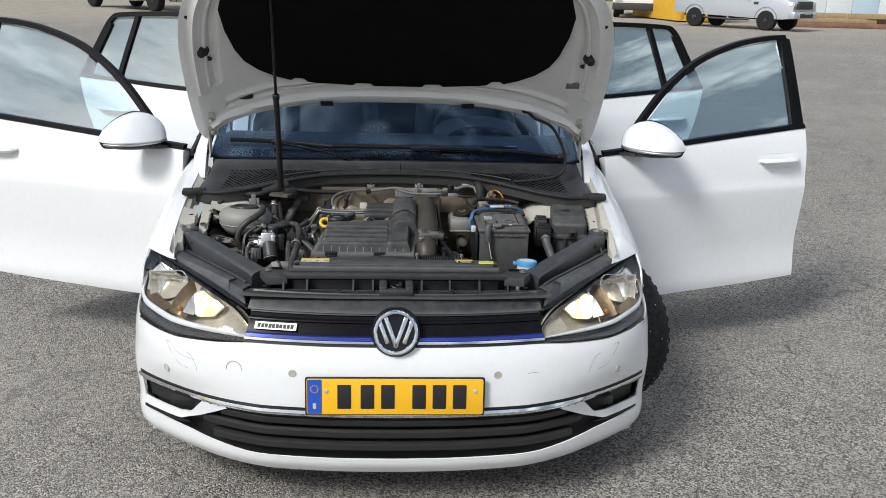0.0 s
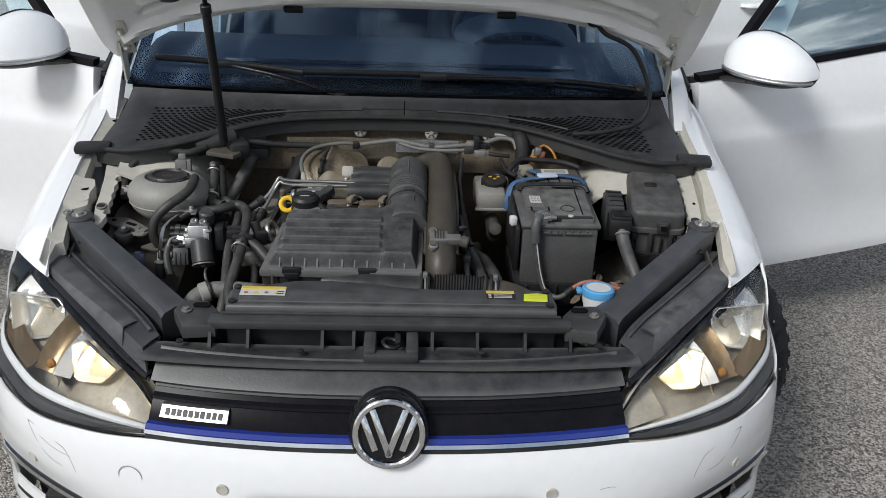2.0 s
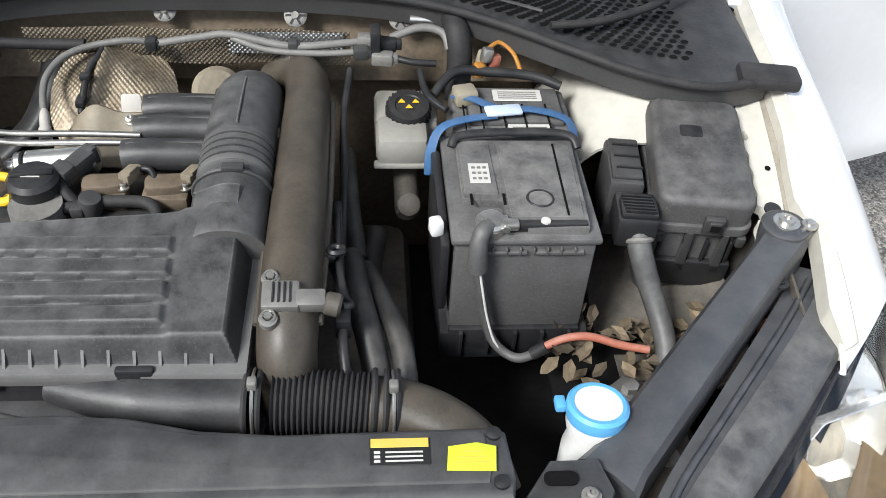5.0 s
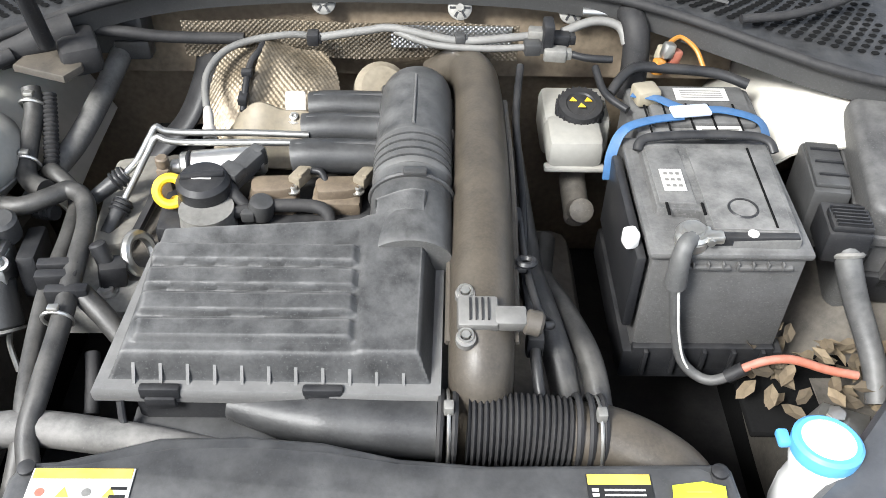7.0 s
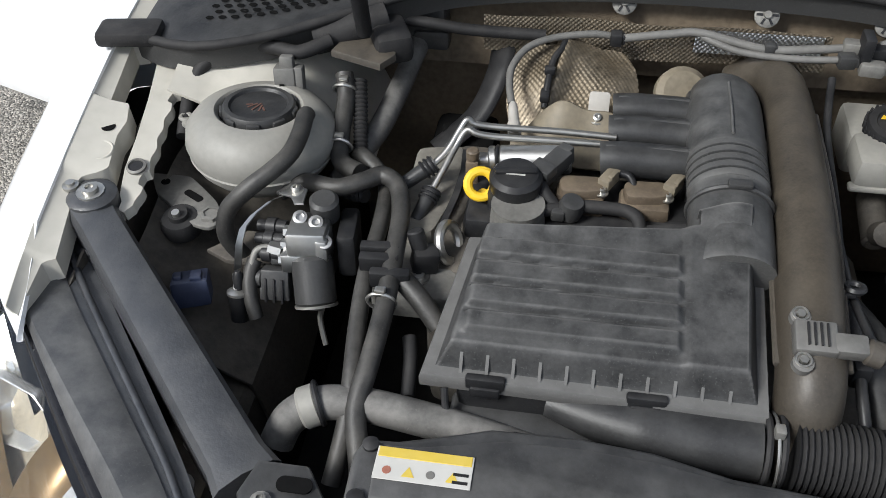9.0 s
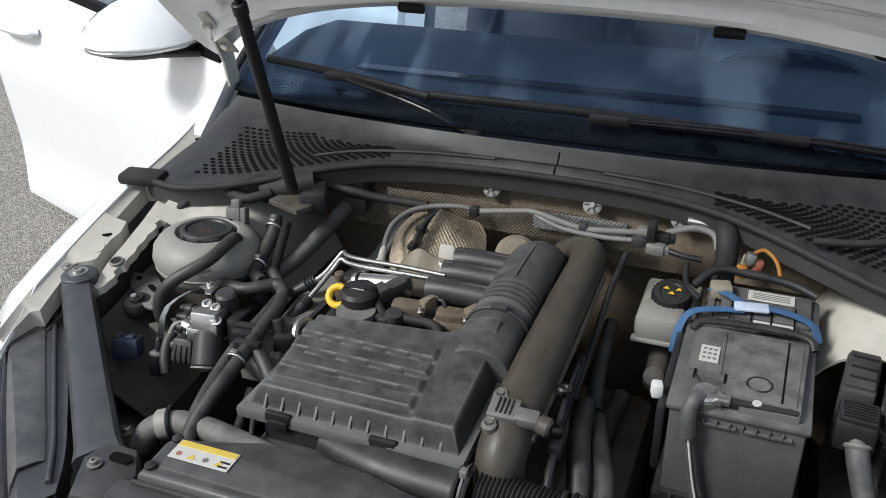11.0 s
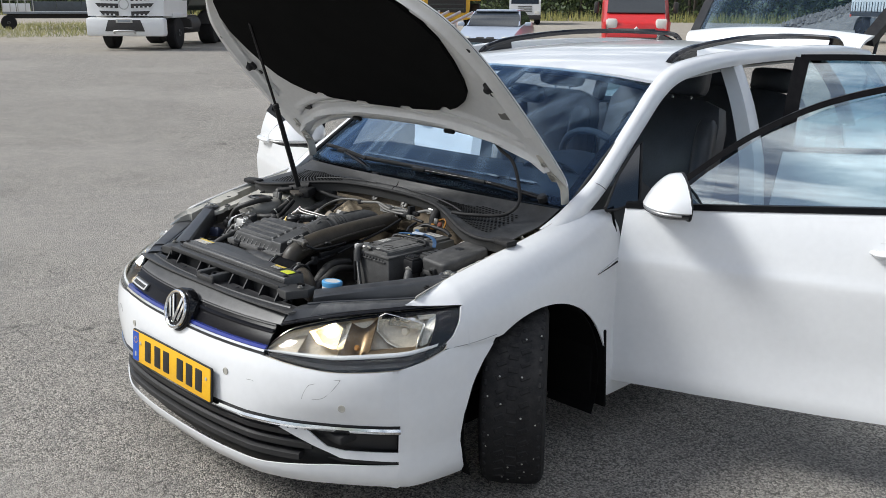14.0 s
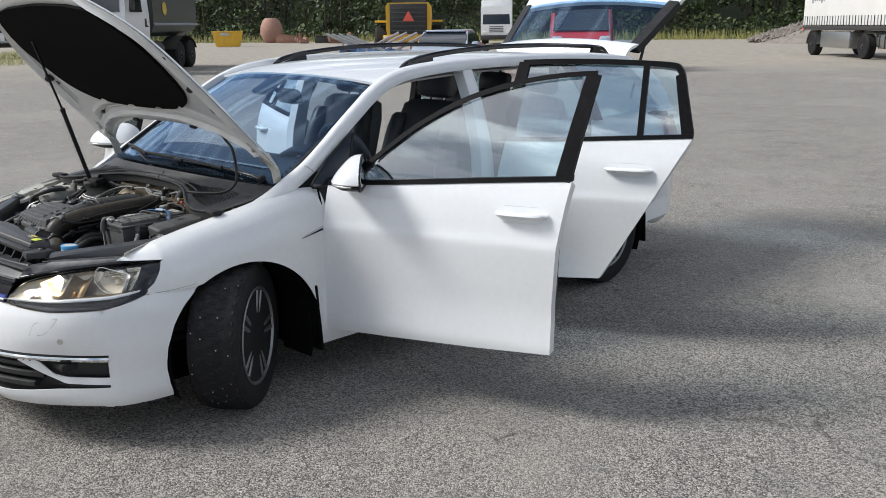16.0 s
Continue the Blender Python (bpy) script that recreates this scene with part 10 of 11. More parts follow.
def skip(x, y, rz):
    t = placed("yellow_skip", x, y, rz, "yellow steel skip on packed gravel", "container")
    local("body", loft([[(xx * k, yy * k2, z) for xx, yy in ((-2.0, -1.1), (2.0, -1.1), (2.0, 1.1), (-2.0, 1.1))] for z, k, k2 in ((0.05, 0.78, 0.95), (0.9, 0.92, 1.0), (1.75, 1.0, 1.0))]), MACHINE_Y, t)
    local("rim", join(box((0, -1.12, 1.75), (4.1, 0.1, 0.12), 0.02), box((0, 1.12, 1.75), (4.1, 0.1, 0.12), 0.02)), MACHINE_Y, t)
    for k in range(4):
        local("rib", box((-1.4 + 0.93 * k, -1.14, 1.0), (0.08, 0.08, 1.5), 0.02), MACHINE_Y, t)
    local("mark", box((-0.4, -1.19, 1.45), (1.2, 0.02, 0.3), 0.004), WHITE_L, t)
    return t


skip_ = skip(-63.5, 42.0, 56)
skip_.scale = (0.62, 0.62, 0.72)
tagged(part("clay_drum", lathe([(0.65, 0), (0.9, 0.25), (1.15, 0.9), (1.1, 1.6), (0.85, 2.2), (0.6, 2.45), (0.55, 2.4), (0, 2.3)], (-75.5, 54.9, 0), (0, 0, 1), 32), CLAY, None), "rust-red drum standing on the gravel", "drum")
for i, (x, y, w, h, m_) in enumerate(((-70.5, 53.5, 2.6, 1.0, RUST), (-66.0, 54.0, 1.5, 0.9, CHASSIS), (-64.0, 54.5, 2.4, 1.0, RUST), (-68.0, 53.0, 1.1, 0.6, CLAY))):
    j = tagged(empty("scrap_frame", (x, y, 0), 35 + 17 * i), "rusty steel scrap frame lying at the verge", "scrap", "scrap at the verge")
    for k in range(3):
        local("beam", box((0, -0.4 + 0.4 * k, h * 0.3 + 0.1 * k), (w, 0.14, h * 0.5), 0.02, (0, 4 * k, 6 * k)), m_, j)
    local("post", box((w * 0.4, 0, h * 0.5), (0.18, 0.5, h), 0.02), m_, j)


def boat_trailer(x, y, rz):
    t = placed("boat_trailer", x, y, rz, "blue boat trailer with galvanised slanting supports", "trailer")
    local("drawbar", join(box((0, 0, 0.62), (0.16, 6.2, 0.14), 0.02), box((0.55, 0.9, 0.62), (0.12, 3.6, 0.14), 0.02), box((-0.55, 0.9, 0.62), (0.12, 3.6, 0.14), 0.02)), BLUE_FRAME, t)
    for yy in (-0.6, 0.9, 2.5):
        local("crossbar", box((0, yy, 0.66), (1.9, 0.14, 0.14), 0.02), BLUE_FRAME, t)
    for yy in (-1.6, -0.2, 1.2, 2.4):
        for s in (1, -1):
            local("support", tube([(s * 0.20, yy, 0.74), (s * 1.45, yy + 0.2, 1.30)], 0.05, 8, 1), SATIN, t)
            local("support_post", box((s * 0.80, yy + 0.10, 0.86), (0.06, 0.06, 0.32), 0.01), SATIN, t)
    local("wheel_guard", join(box((0.98, 0.9, 0.86), (0.30, 1.0, 0.05), 0.02), box((-0.98, 0.9, 0.86), (0.30, 1.0, 0.05), 0.02)), GREY_BOARD, t)
    for s in (1, -1):
        road_wheel(t, s * 0.98, 0.9, 0.36, 0.24, CHASSIS)
    local("jockey_stay", box((0, -2.9, 0.32), (0.07, 0.07, 0.6), 0.01), SATIN, t)
    return t


boat_trailer(-21.4, 21.4, 62)


def loader(x, y, rz):
    t = placed("wheel_loader", x, y, rz, "yellow wheel loader seen from its rear grille", "loader")
    local("rear_body", loft([[(xx, yy, z) for xx, yy in ((-1.0 * k, -3.0), (1.0 * k, -3.0), (1.1 * k, 0.4), (-1.1 * k, 0.4))] for z, k in ((0.9, 0.9), (1.4, 1.0), (2.4, 1.0), (2.55, 0.9))]), MACHINE_Y, t)
    local("rear_grille", box((0, -3.03, 1.85), (1.65, 0.08, 1.3), 0.03), CHASSIS, t)
    for k in range(6):
        local("grille_slat", box((0, -3.09, 1.35 + 0.19 * k), (1.5, 0.03, 0.05), 0.01), TRUCK_DARK, t)
    local("warning_triangle", prism([(-0.26, 0), (0.26, 0), (0, 0.45)], 0, 0.02, 0.004, pose(0, -3.10, 1.75, 90, 0, 0)), RED_SIGN, t)
    for s in (1, -1):
        local("lamp_box", box((s * 0.98, -2.9, 1.05), (0.34, 0.4, 0.24), 0.04), MACHINE_Y, t)
        local("tail_lamp", box((s * 0.98, -3.11, 1.05), (0.22, 0.03, 0.12), 0.01), LAMP_CLEAR, t)
        local("fender", box((s * 1.25, -0.9, 1.75), (0.6, 1.7, 0.10), 0.04), MACHINE_Y, t)
        road_wheel(t, s * 1.25, -0.9, 0.78, 0.62, MACHINE_Y)
        road_wheel(t, s * 1.25, 2.4, 0.78, 0.62, MACHINE_Y)
    local("cab", loft([[(xx, yy, z) for xx, yy in ((-0.8, 0.2), (0.8, 0.2), (0.8, 1.6), (-0.8, 1.6))] for z in (1.4, 3.2)]), DARK_GLASS, t)
    local("cab_roof", box((0, 0.9, 3.28), (1.75, 1.6, 0.14), 0.05), MACHINE_Y, t)
    local("front_frame", box((0, 2.3, 1.1), (1.2, 2.2, 0.8), 0.1), MACHINE_Y, t)
    return t


loader(-28.3, 29.5, 46)


def lorry_front(x, y, rz, lab):
    t = placed("box_lorry", x, y, rz, lab, "truck")
    local("cab", loft([[(xx, yy, z) for xx, yy in ((-1.2, -0.8 + f), (1.2, -0.8 + f), (1.2, 1.2), (-1.2, 1.2))] for z, f in ((0.55, 0.02), (1.5, 0.0), (2.9, 0.22))]), TRUCK_WHITE, t)
    local("windscreen", thick(mesh_bm([(-1.05, -0.81, 1.55), (1.05, -0.81, 1.55), (1.0, -0.62, 2.6), (-1.0, -0.62, 2.6)], [(0, 1, 2, 3)]), 0.03), DARK_GLASS, t)
    for k in range(4):
        local("grille_slat", box((0, -0.815, 0.98 + 0.13 * k), (1.1, 0.03, 0.05), 0.01), CHASSIS, t)
    for s in (1, -1):
        local("headlamp", box((s * 0.92, -0.82, 0.92), (0.34, 0.05, 0.22), 0.03), LAMP_CLEAR, t)
        road_wheel(t, s * 1.0, 0.2, 0.45, 0.3)
        road_wheel(t, s * 1.0, 4.6, 0.45, 0.5)
    local("bumper", box((0, -0.80, 0.56), (2.4, 0.14, 0.34), 0.04), CHASSIS, t)
    local("box_body", box((0, 4.3, 2.1), (2.45, 6.0, 2.6), 0.05), TRUCK_WHITE, t)
    local("chassis", box((0, 3.5, 0.75), (0.9, 7, 0.24), 0.02), CHASSIS, t)
    return t


lorry_front(-44.4, 54.2, 40, "white lorry with a tall pale body")
lorry_front(11.9, 43.5, -15, "white lorry with a slatted grille")


def small_car(x, y, rz, paint, lab):
    t = placed("parked_car", x, y, rz, lab, "car")
    w = 0.88
    prof = [(-2.15, 0.45, 0.30), (-2.2, 0.6, 0.30), (-2.0, 0.78, 0.30), (-0.95, 0.96, 0.30), (0.0, 1.02, 0.30), (1.2, 1.05, 0.30), (2.1, 0.98, 0.34), (2.25, 0.6, 0.34)]
    local("body", loft([[(xx, yy, z) for xx, z in ((-w * k, zb), (-w * k, zt * 0.80), (-w * k * 0.94, zt), (w * k * 0.94, zt), (w * k, zt * 0.80), (w * k, zb))] for (yy, zt, zb), k in zip(prof, (0.72, 0.86, 0.94, 1, 1, 1, 0.96, 0.86))]), paint, t)
    local("cabin", loft([[(xx * k, yy, z) for xx, yy in ((-0.74, -0.85 + f), (0.74, -0.85 + f), (0.74, 1.75 - g), (-0.74, 1.75 - g))] for z, k, f, g in ((0.98, 1.05, 0.0, 0.0), (1.25, 0.95, 0.42, 0.25), (1.38, 0.86, 0.72, 0.55))]), DARK_GLASS, t)
    local("roof", box((0, 0.52, 1.40), (1.22, 1.5, 0.06), 0.03), paint, t)
    for s in (1, -1):
        local("headlamp", box((s * 0.62, -2.10, 0.66), (0.36, 0.16, 0.13), 0.04), LAMP_CLEAR, t)
        local("kidney_grille", box((s * 0.14, -2.19, 0.66), (0.22, 0.05, 0.11), 0.03), CHASSIS, t)
        local("pillar", tube([(s * 0.75, -0.82, 0.98), (s * 0.66, -0.15, 1.36)], 0.03, 8, 1), paint, t)
        local("wing_mirror", box((s * 0.98, -0.62, 1.03), (0.2, 0.1, 0.12), 0.04), paint, t)
        for yy in (-1.35, 1.35):
            road_wheel(t, s * 0.76, yy, 0.32, 0.22)
    local("lower_mouth", box((0, -2.19, 0.42), (1.0, 0.06, 0.14), 0.03), CHASSIS, t)
    return t


small_car(-15.8, 19.2, 33, PALE_BLUE, "pale silver-blue saloon car parked in the yard")


def red_van(x, y, rz):
    t = placed("red_van", x, y, rz, "red delivery van facing the yard", "van")
    local("body", loft([[(xx, yy, z) for xx, z in ((-0.98 * k, 0.35), (-1.0 * k, 1.1), (-0.97 * k, zt * 0.82), (-0.85 * k, zt), (0.85 * k, zt), (0.97 * k, zt * 0.82), (1.0 * k, 1.1), (0.98 * k, 0.35))] for yy, zt, k in ((-2.55, 0.80, 0.90), (-2.4, 1.05, 0.98), (-1.75, 1.32, 1.0), (-0.75, 2.25, 1.0), (-0.4, 2.4, 1.0), (2.6, 2.45, 1.0), (2.8, 2.3, 0.98))]), VAN_RED, t)
    local("windscreen", thick(mesh_bm([(-0.86, -1.80, 1.36), (0.86, -1.80, 1.36), (0.80, -0.86, 2.22), (-0.80, -0.86, 2.22)], [(0, 1, 2, 3)]), 0.03), DARK_GLASS, t)
    local("roof_box", box((0, 1.0, 2.75), (1.9, 3.4, 0.7), 0.08), VAN_RED, t)
    local("grille", box((0, -2.52, 0.86), (1.1, 0.08, 0.10), 0.03), CHASSIS, t)
    local("bumper", box((0, -2.50, 0.50), (1.85, 0.2, 0.34), 0.08), CHASSIS, t)
    local("badge", lathe([(0.09, 0), (0.07, 0.02), (0, 0.02)], (0, -2.57, 0.88), (0, -1, 0), 4), SATIN, t)
    for s in (1, -1):
        local("headlamp", box((s * 0.72, -2.40, 1.02), (0.34, 0.16, 0.34), 0.07), LAMP_CLEAR, t)
        local("wing_mirror", box((s * 1.18, -1.35, 1.50), (0.14, 0.12, 0.34), 0.04), CHASSIS, t)
        for yy in (-1.6, 1.7):
            road_wheel(t, s * 0.85, yy, 0.34, 0.24)
    return t


red_van(-14.3, 24.0, 36)


def semi(x, y, rz):
    t = placed("curtain_trailer", x, y, rz, "white curtain-sided semitrailer with grey lettering bars", "trailer")
    local("deck", box((0, 6.8, 1.22), (2.5, 13.6, 0.18), 0.02), CHASSIS, t)
    local("curtain", box((0, 6.8, 2.68), (2.5, 13.6, 2.70), 0.05), CURTAIN, t)
    for s in (1, -1):
        for k in range(46):
            local("curtain_strap", box((s * 1.262, 0.25 + 0.285 * k, 1.52), (0.016, 0.06, 0.42), 0.004), CHASSIS if k % 2 else GREY_BOARD, t)
        for k in range(6):
            local("lettering_bar", box((s * 1.256, 1.0 + 0.26 * k, 2.55), (0.012, 0.16, 0.50 if k in (0, 4) else 0.34), 0.003), GREY_BOARD, t)
        for yy in (1.1, 6.4):
            road_wheel(t, s * 1.02, yy, 0.5, 0.36)
        local("fender", loft([[(s * (1.02 + a), 1.1 + 0.60 * math.cos(radians(b)), 0.5 + 0.62 * math.sin(radians(b))) for a in (-0.2, 0.2)] for b in range(0, 181, 20)], closed=False), SATIN, t)
        local("side_box", box((s * 0.95, 3.7, 0.72), (0.6, 3.0, 0.66), 0.03), SATIN, t)
        local("side_tank", box((s * 0.95, 8.6, 0.72), (0.55, 1.9, 0.56), 0.15), SATIN, t)
        for k in range(4):
            local("tank_rib", box((s * 1.23, 7.9 + 0.46 * k, 0.72), (0.03, 0.08, 0.54), 0.01), CHASSIS, t)
        local("lamp", box((s * 1.26, 0.10, 1.15), (0.03, 0.14, 0.12), 0.01), RED_SIGN, t)
    return t


semi(-13.77, 42.8, -136)


def pickup(x, y, rz):
    t = placed("pickup", x, y, rz, "silver double-cab pickup with black grille", "pickup")
    w = 0.92
    prof = ((-2.62, 0.95, 0.55, 0.90), (-2.70, 1.05, 0.50, 0.96), (-2.3, 1.20, 0.45, 1.0), (-1.2, 1.26, 0.45, 1.0), (0.0, 1.28, 0.48, 1.0), (1.1, 1.28, 0.50, 1.0), (2.5, 1.26, 0.55, 1.0), (2.6, 1.2, 0.6, 0.97))
    local("body", loft([[(xx, yy, z) for xx, z in ((-w * k, zb), (-w * k, zt - 0.16), (-w * k * 0.94, zt), (w * k * 0.94, zt), (w * k, zt - 0.16), (w * k, zb))] for yy, zt, zb, k in prof]), SILVER, t)
    local("cabin", loft([[(xx * k, yy, z) for xx, yy in ((-0.84, -1.1 + f), (0.84, -1.1 + f), (0.84, 1.1 - g), (-0.84, 1.1 - g))] for z, k, f, g in ((1.25, 1.0, 0.0, 0.0), (1.55, 0.94, 0.36, 0.04), (1.74, 0.86, 0.62, 0.10))]), DARK_GLASS, t)
    local("roof", box((0, 0.25, 1.77), (1.46, 1.5, 0.07), 0.03), SILVER, t)
    for s in (1, -1):
        local("door_frame", box((s * 0.84, 0.0, 1.5), (0.05, 0.12, 0.5), 0.02), SILVER, t)
        local("headlamp", box((s * 0.74, -2.58, 1.02), (0.36, 0.2, 0.18), 0.04), LAMP_CLEAR, t)
        local("wing_mirror", box((s * 1.06, -0.85, 1.36), (0.2, 0.14, 0.2), 0.05), SILVER, t)
        local("vent", box((s * 0.925, -1.15, 1.02), (0.02, 0.2, 0.10), 0.01), CHASSIS, t)
        local("side_step", tube([(s * 0.92, -0.9, 0.42), (s * 0.95, -0.7, 0.38), (s * 0.95, 0.9, 0.38), (s * 0.92, 1.1, 0.42)], 0.04, 8, 3), CHASSIS, t)
        for yy in (-1.62, 1.58):
            road_wheel(t, s * 0.80, yy, 0.39, 0.27)
            local("wheel_arch", loft([[(s * (0.90 + a), yy + 0.47 * math.cos(radians(b)), 0.42 + 0.47 * math.sin(radians(b))) for a in (-0.06, 0.05)] for b in range(0, 181, 20)], closed=False), CHASSIS, t)
    local("grille", box((0, -2.70, 0.98), (1.10, 0.1, 0.30), 0.03), CHASSIS, t)
    local("bumper", box((0, -2.66, 0.62), (1.84, 0.28, 0.28), 0.07), SILVER, t)
    local("bumper_mouth", box((0, -2.80, 0.60), (1.0, 0.04, 0.16), 0.02), CHASSIS, t)
    local("plate", box((0.05, -2.83, 0.70), (0.52, 0.012, 0.11), 0.003), WHITE_L, t)
    return t


pickup(14.0, 35.1, 39)
yc = placed("yellow_container", 13.6, 42.5, 6, "yellow corrugated steel container", "container")
local("body", box((0, 0, 1.3), (2.4, 5.8, 2.5), 0.04), MACHINE_Y, yc)
for k in range(9):
    local("corrugation", box((-1.0 + 0.25 * k, -2.92, 1.3), (0.11, 0.05, 2.3), 0.015), MACHINE_Y, yc)
wall = tagged(empty("shed", (27.5, 50.0, 0), -18), "pale sheet-metal shed with a light blue door", "shed")
for k in range(14):
    local("wall_panel", box((-9.1 + 1.4 * k, 0, 2.5), (1.39, 0.12, 5.0), 0.02), SHED_BLUE if k in (2, 3, 6) else SHED, wall)
local("door_frame", box((-5.7, -0.1, 1.3), (2.9, 0.08, 2.5), 0.02), SHED_BLUE, wall)
local("back_wall", box((0, 7, 2.5), (19.6, 0.12, 5.0), 0.02), SHED, wall)
local("roof", box((0, 3.5, 5.05), (20, 7.6, 0.15), 0.02), SHED, wall)
rnd = random.Random(7)
for k in range(16):
    bx, by = 18.6 + 0.55 * (k % 8) + rnd.uniform(-0.2, 0.2), 37.4 + 0.3 * (k // 8) + rnd.uniform(-0.2, 0.2)
    tagged(part("timber_beam", xform(box((0, 0, 0), (3.6, 0.22, 0.20), 0.015), pose(bx, by, 0.11 + 0.2 * (k % 3), 0, 0, rnd.uniform(-16, 4))), TIMBER if k % 3 else RUST, None), "weathered timber beam lying in a low stack", "timber", "timber beams in a stack")

# gravel heap, weeds, woods
rnd = random.Random(21)
V, F = [], []
for k in range(2600):
    u, a_ = rnd.random() ** 0.5, rnd.uniform(0, 2 * math.pi)
    x, y = -22.4 + 6.2 * u * math.cos(a_), 65.3 + 4.0 * u * math.sin(a_)
    h = 1.8 * (1 - u) ** 0.9 + 0.25 * rnd.random()
    r_ = rnd.uniform(0.08, 0.30)
    o = len(V)
    V += [(x + r_ * rnd.uniform(0.6, 1), y, h), (x - r_ * rnd.uniform(0.6, 1), y + r_ * 0.3, h - 0.05), (x, y + r_, h + 0.02), (x + 0.1 * r_, y - r_, h - 0.05), (x, y, h + r_ * rnd.uniform(0.5, 0.9)), (x, y, h - r_)]
    F += [(o, o + 2, o + 4), (o + 2, o + 1, o + 4), (o + 1, o + 3, o + 4), (o + 3, o, o + 4), (o, o + 3, o + 5), (o + 3, o + 1, o + 5), (o + 1, o + 2, o + 5), (o + 2, o, o + 5)]
core = lathe([(6.0, -0.3), (4.4, 0.3), (2.6, 1.0), (1.0, 1.55), (0, 1.7)], (-22.4, 65.3, 0), (0, 0, 1), 24)
heap = join(mesh_bm(V, F), core)
ROCK = mat("broken_rock", (0.23, 0.20, 0.17), 0.9, vary=0.4, scale=2.5, fine=20, bump=0.4)
tagged(part("rubble_heap", heap, ROCK, None, "", 0), "heap of broken grey-brown rock", "rubble", kind="stuff")


def leaf_mat(name, dark, light, rough=0.6):
    m, nt, b = nodes_of(name)
    N, L = nt.nodes, nt.links
    g = N.new("ShaderNodeNewGeometry")
    mx_ = N.new("ShaderNodeMix")
    mx_.data_type = "RGBA"
    mx_.inputs["A"].default_value, mx_.inputs["B"].default_value = (*dark, 1), (*light, 1)
    L.new(g.outputs["Random Per Island"], mx_.inputs["Factor"])
    L.new(mx_.outputs["Result"], b.inputs["Base Color"])
    b.inputs["Roughness"].default_value = rough
    return m


def foliage(seed, clumps):
    """Leaves in clumps: (centre, radii, number, size)."""
    r = np.random.RandomState(seed)
    vs, n = [], 0
    for c, rad, num, size in clumps:
        d = r.normal(size=(num, 3))
        d /= np.linalg.norm(d, axis=1)[:, None]
        p = np.array(c) + d * np.array(rad) * (r.uniform(0.35, 1.0, (num, 1)) ** 0.5)
        a, b = r.normal(size=(num, 3)), r.normal(size=(num, 3))
        a /= np.linalg.norm(a, axis=1)[:, None]
        b -= a * (a * b).sum(1)[:, None]
        b /= np.linalg.norm(b, axis=1)[:, None]
        s = size * r.uniform(0.6, 1.3, (num, 1))
        vs.append(np.stack([p - a * s, p - b * s * 0.55, p + a * s, p + b * s * 0.55], 1).reshape(-1, 3))
        n += num
    v = np.concatenate(vs)
    me = bpy.data.meshes.new("foliage")
    me.from_pydata(v.tolist(), [], [(4 * i, 4 * i + 1, 4 * i + 2, 4 * i + 3) for i in range(n)])
    return me


WOODS = leaf_mat("woodland_leaves", (0.018, 0.034, 0.012), (0.085, 0.12, 0.035))
WEEDS = leaf_mat("weeds", (0.07, 0.09, 0.025), (0.30, 0.27, 0.08), 0.8)
BARK = mat("bark", (0.06, 0.05, 0.04), 0.9, vary=0.3)
rnd = random.Random(5)
clumps, trunks = [], []
for k in range(120):
    s = k / 119
    bx, by = -112 + 150 * s + rnd.uniform(-2, 2), 66 + 30 * math.sin(s * 2.2) - 22 * (1 - s) + rnd.uniform(-3, 7)
    H = rnd.uniform(7, 13)
    trunks.append(tube([(bx, by, 0), (bx + rnd.uniform(-0.3, 0.3), by, H * 0.5), (bx + rnd.uniform(-0.6, 0.6), by, H * 0.9)], lambda q: 0.16 - 0.12 * q, 6, 2))
    for j in range(13):
        z = H * rnd.uniform(0.08, 0.98)
        wdt = 2.3 * (1.1 - abs(z / H - 0.45))
        clumps.append(((bx + rnd.uniform(-wdt, wdt), by + rnd.uniform(-wdt, wdt), z), (1.3, 1.3, 0.9), 34, 0.30))
for k in range(26):
    s = k / 25
    bx, by, H = -114 - 18 * s + rnd.uniform(-2, 2), 44 - 38 * s + rnd.uniform(-3, 3), rnd.uniform(7, 12)
    for j in range(13):
        z = H * rnd.uniform(0.06, 0.98)
        wdt = 2.3 * (1.1 - abs(z / H - 0.45))
        clumps.append(((bx + rnd.uniform(-wdt, wdt), by + rnd.uniform(-wdt, wdt), z), (1.3, 1.3, 0.9), 34, 0.30))
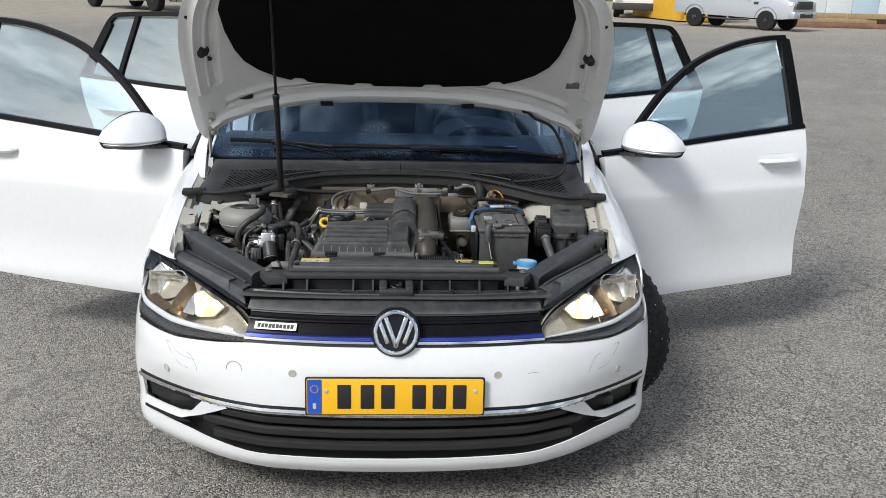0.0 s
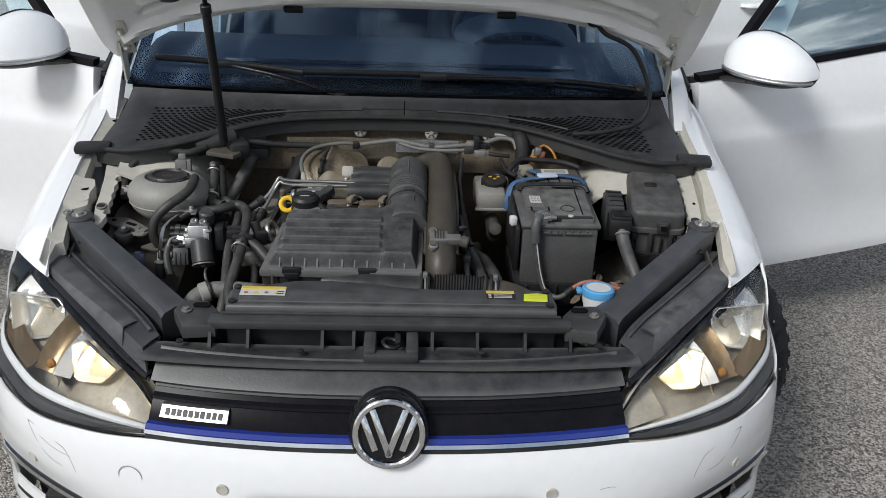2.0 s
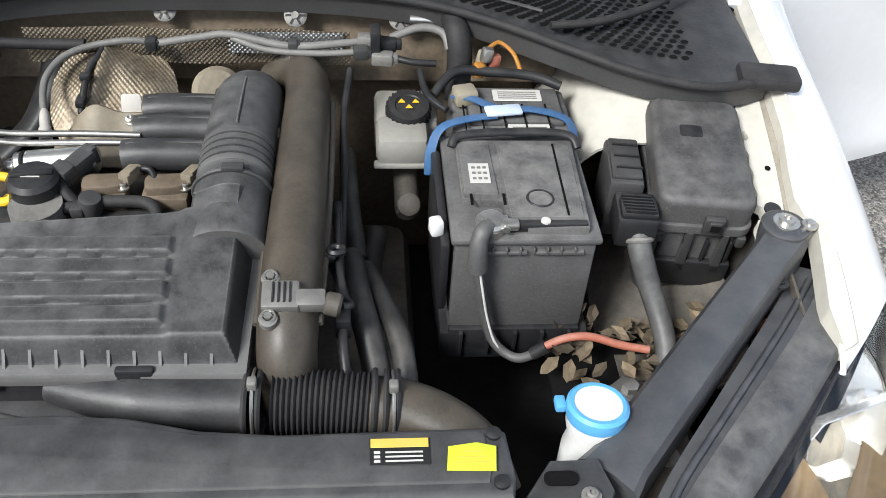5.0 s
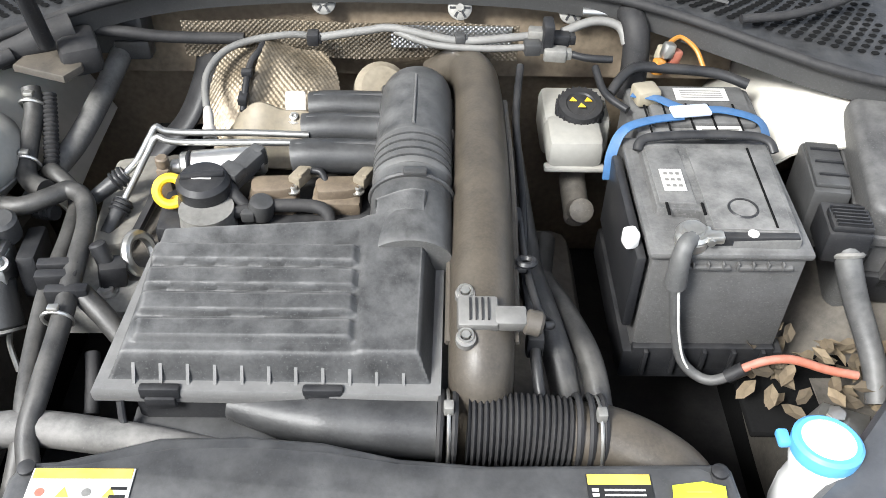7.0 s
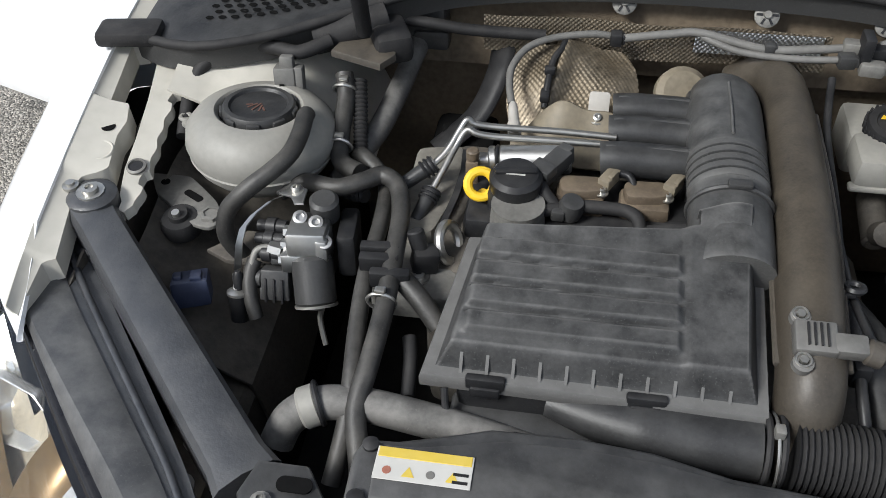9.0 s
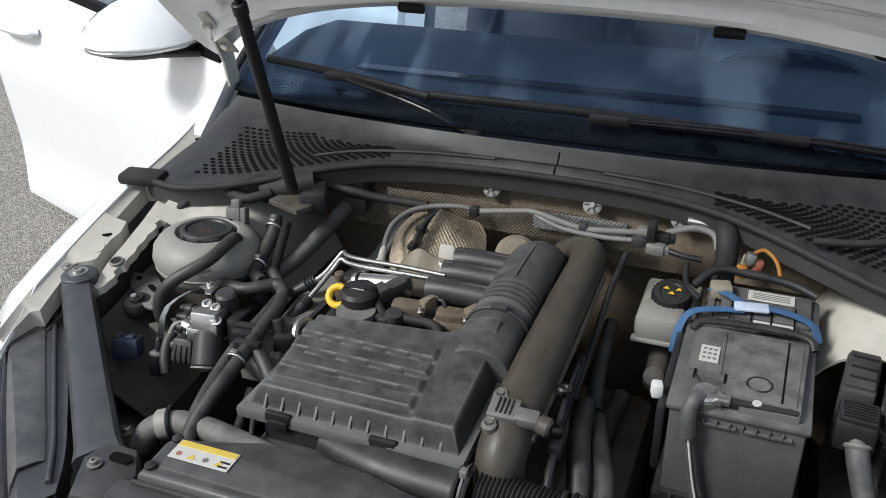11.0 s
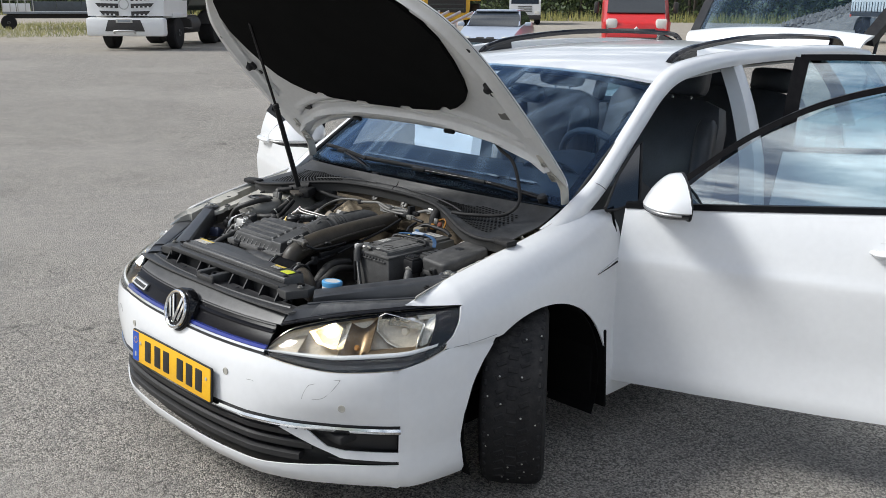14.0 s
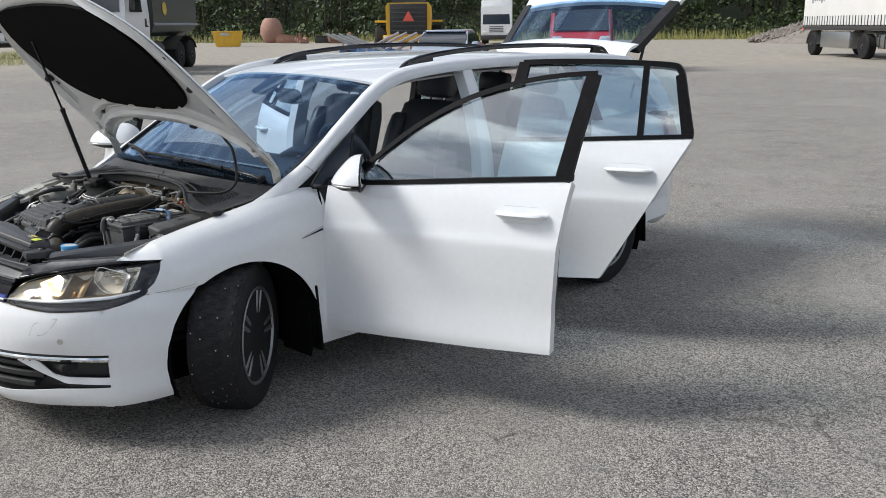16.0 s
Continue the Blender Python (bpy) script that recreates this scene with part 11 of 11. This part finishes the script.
for k in range(170):
    s = rnd.random()
    clumps.append(((-112 + 150 * s, 64 + 30 * math.sin(s * 2.2) - 22 * (1 - s) + rnd.uniform(-3, 0), rnd.uniform(0.3, 1.8)), (1.7, 1.2, 0.9), 46, 0.22))
tagged(part_of("woodland", foliage(3, clumps), WOODS, None, "", 0), "dark green wood along the edge of the yard", "woods", kind="stuff")
tagged(part("tree_trunks", join(*trunks), BARK, None), "slim dark trunks within the wood", "trunks", kind="stuff")
# added upright sheet, its dark colour standing for shade between the trees
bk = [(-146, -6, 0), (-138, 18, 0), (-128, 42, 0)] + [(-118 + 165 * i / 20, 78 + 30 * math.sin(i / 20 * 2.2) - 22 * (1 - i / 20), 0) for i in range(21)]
tagged(part("wood_shade_sheet", loft([[Vector(p), Vector(p) + Vector((0, 0, 9.5 + 1.5 * math.sin(i * 1.7)))] for i, p in enumerate(bk)], closed=False), mat("deep_shade", (0.012, 0.02, 0.009), 0.9, vary=0.5, scale=0.6, fine=3), None), "dark sheet that stands for the shade deep in the wood", "backdrop", kind="structure")
V, F = [], []
for k in range(9000):
    s = rnd.random()
    x, y = -112 + 150 * s, 60.5 + 30 * math.sin(s * 2.2) - 22 * (1 - s) + rnd.uniform(-3.5, 2.0)
    h, w = rnd.uniform(0.25, 1.1), rnd.uniform(0.02, 0.06)
    o = len(V)
    dx, dy = rnd.uniform(-0.2, 0.2), rnd.uniform(-0.2, 0.2)
    V += [(x - w, y, 0), (x + w, y, 0), (x + dx, y + dy, h)]
    F.append((o, o + 1, o + 2))
for k in range(2600):
    x = rnd.uniform(-64, -40)
    y = 20.0 + 0.35 * (-50 - x) + rnd.uniform(-3.0, 4.0)
    h, w = rnd.uniform(0.08, 0.35), rnd.uniform(0.02, 0.05)
    o = len(V)
    dx, dy = rnd.uniform(-0.2, 0.2), rnd.uniform(-0.2, 0.2)
    V += [(x - w, y, 0), (x + w, y, 0), (x + dx, y + dy, h)]
    F.append((o, o + 1, o + 2))
me = bpy.data.meshes.new("verge")
me.from_pydata(V, [], F)
tagged(part_of("verge_grass", me, WEEDS, None, "", 0), "tall yellow-green weeds along the verge", "grass", kind="stuff")
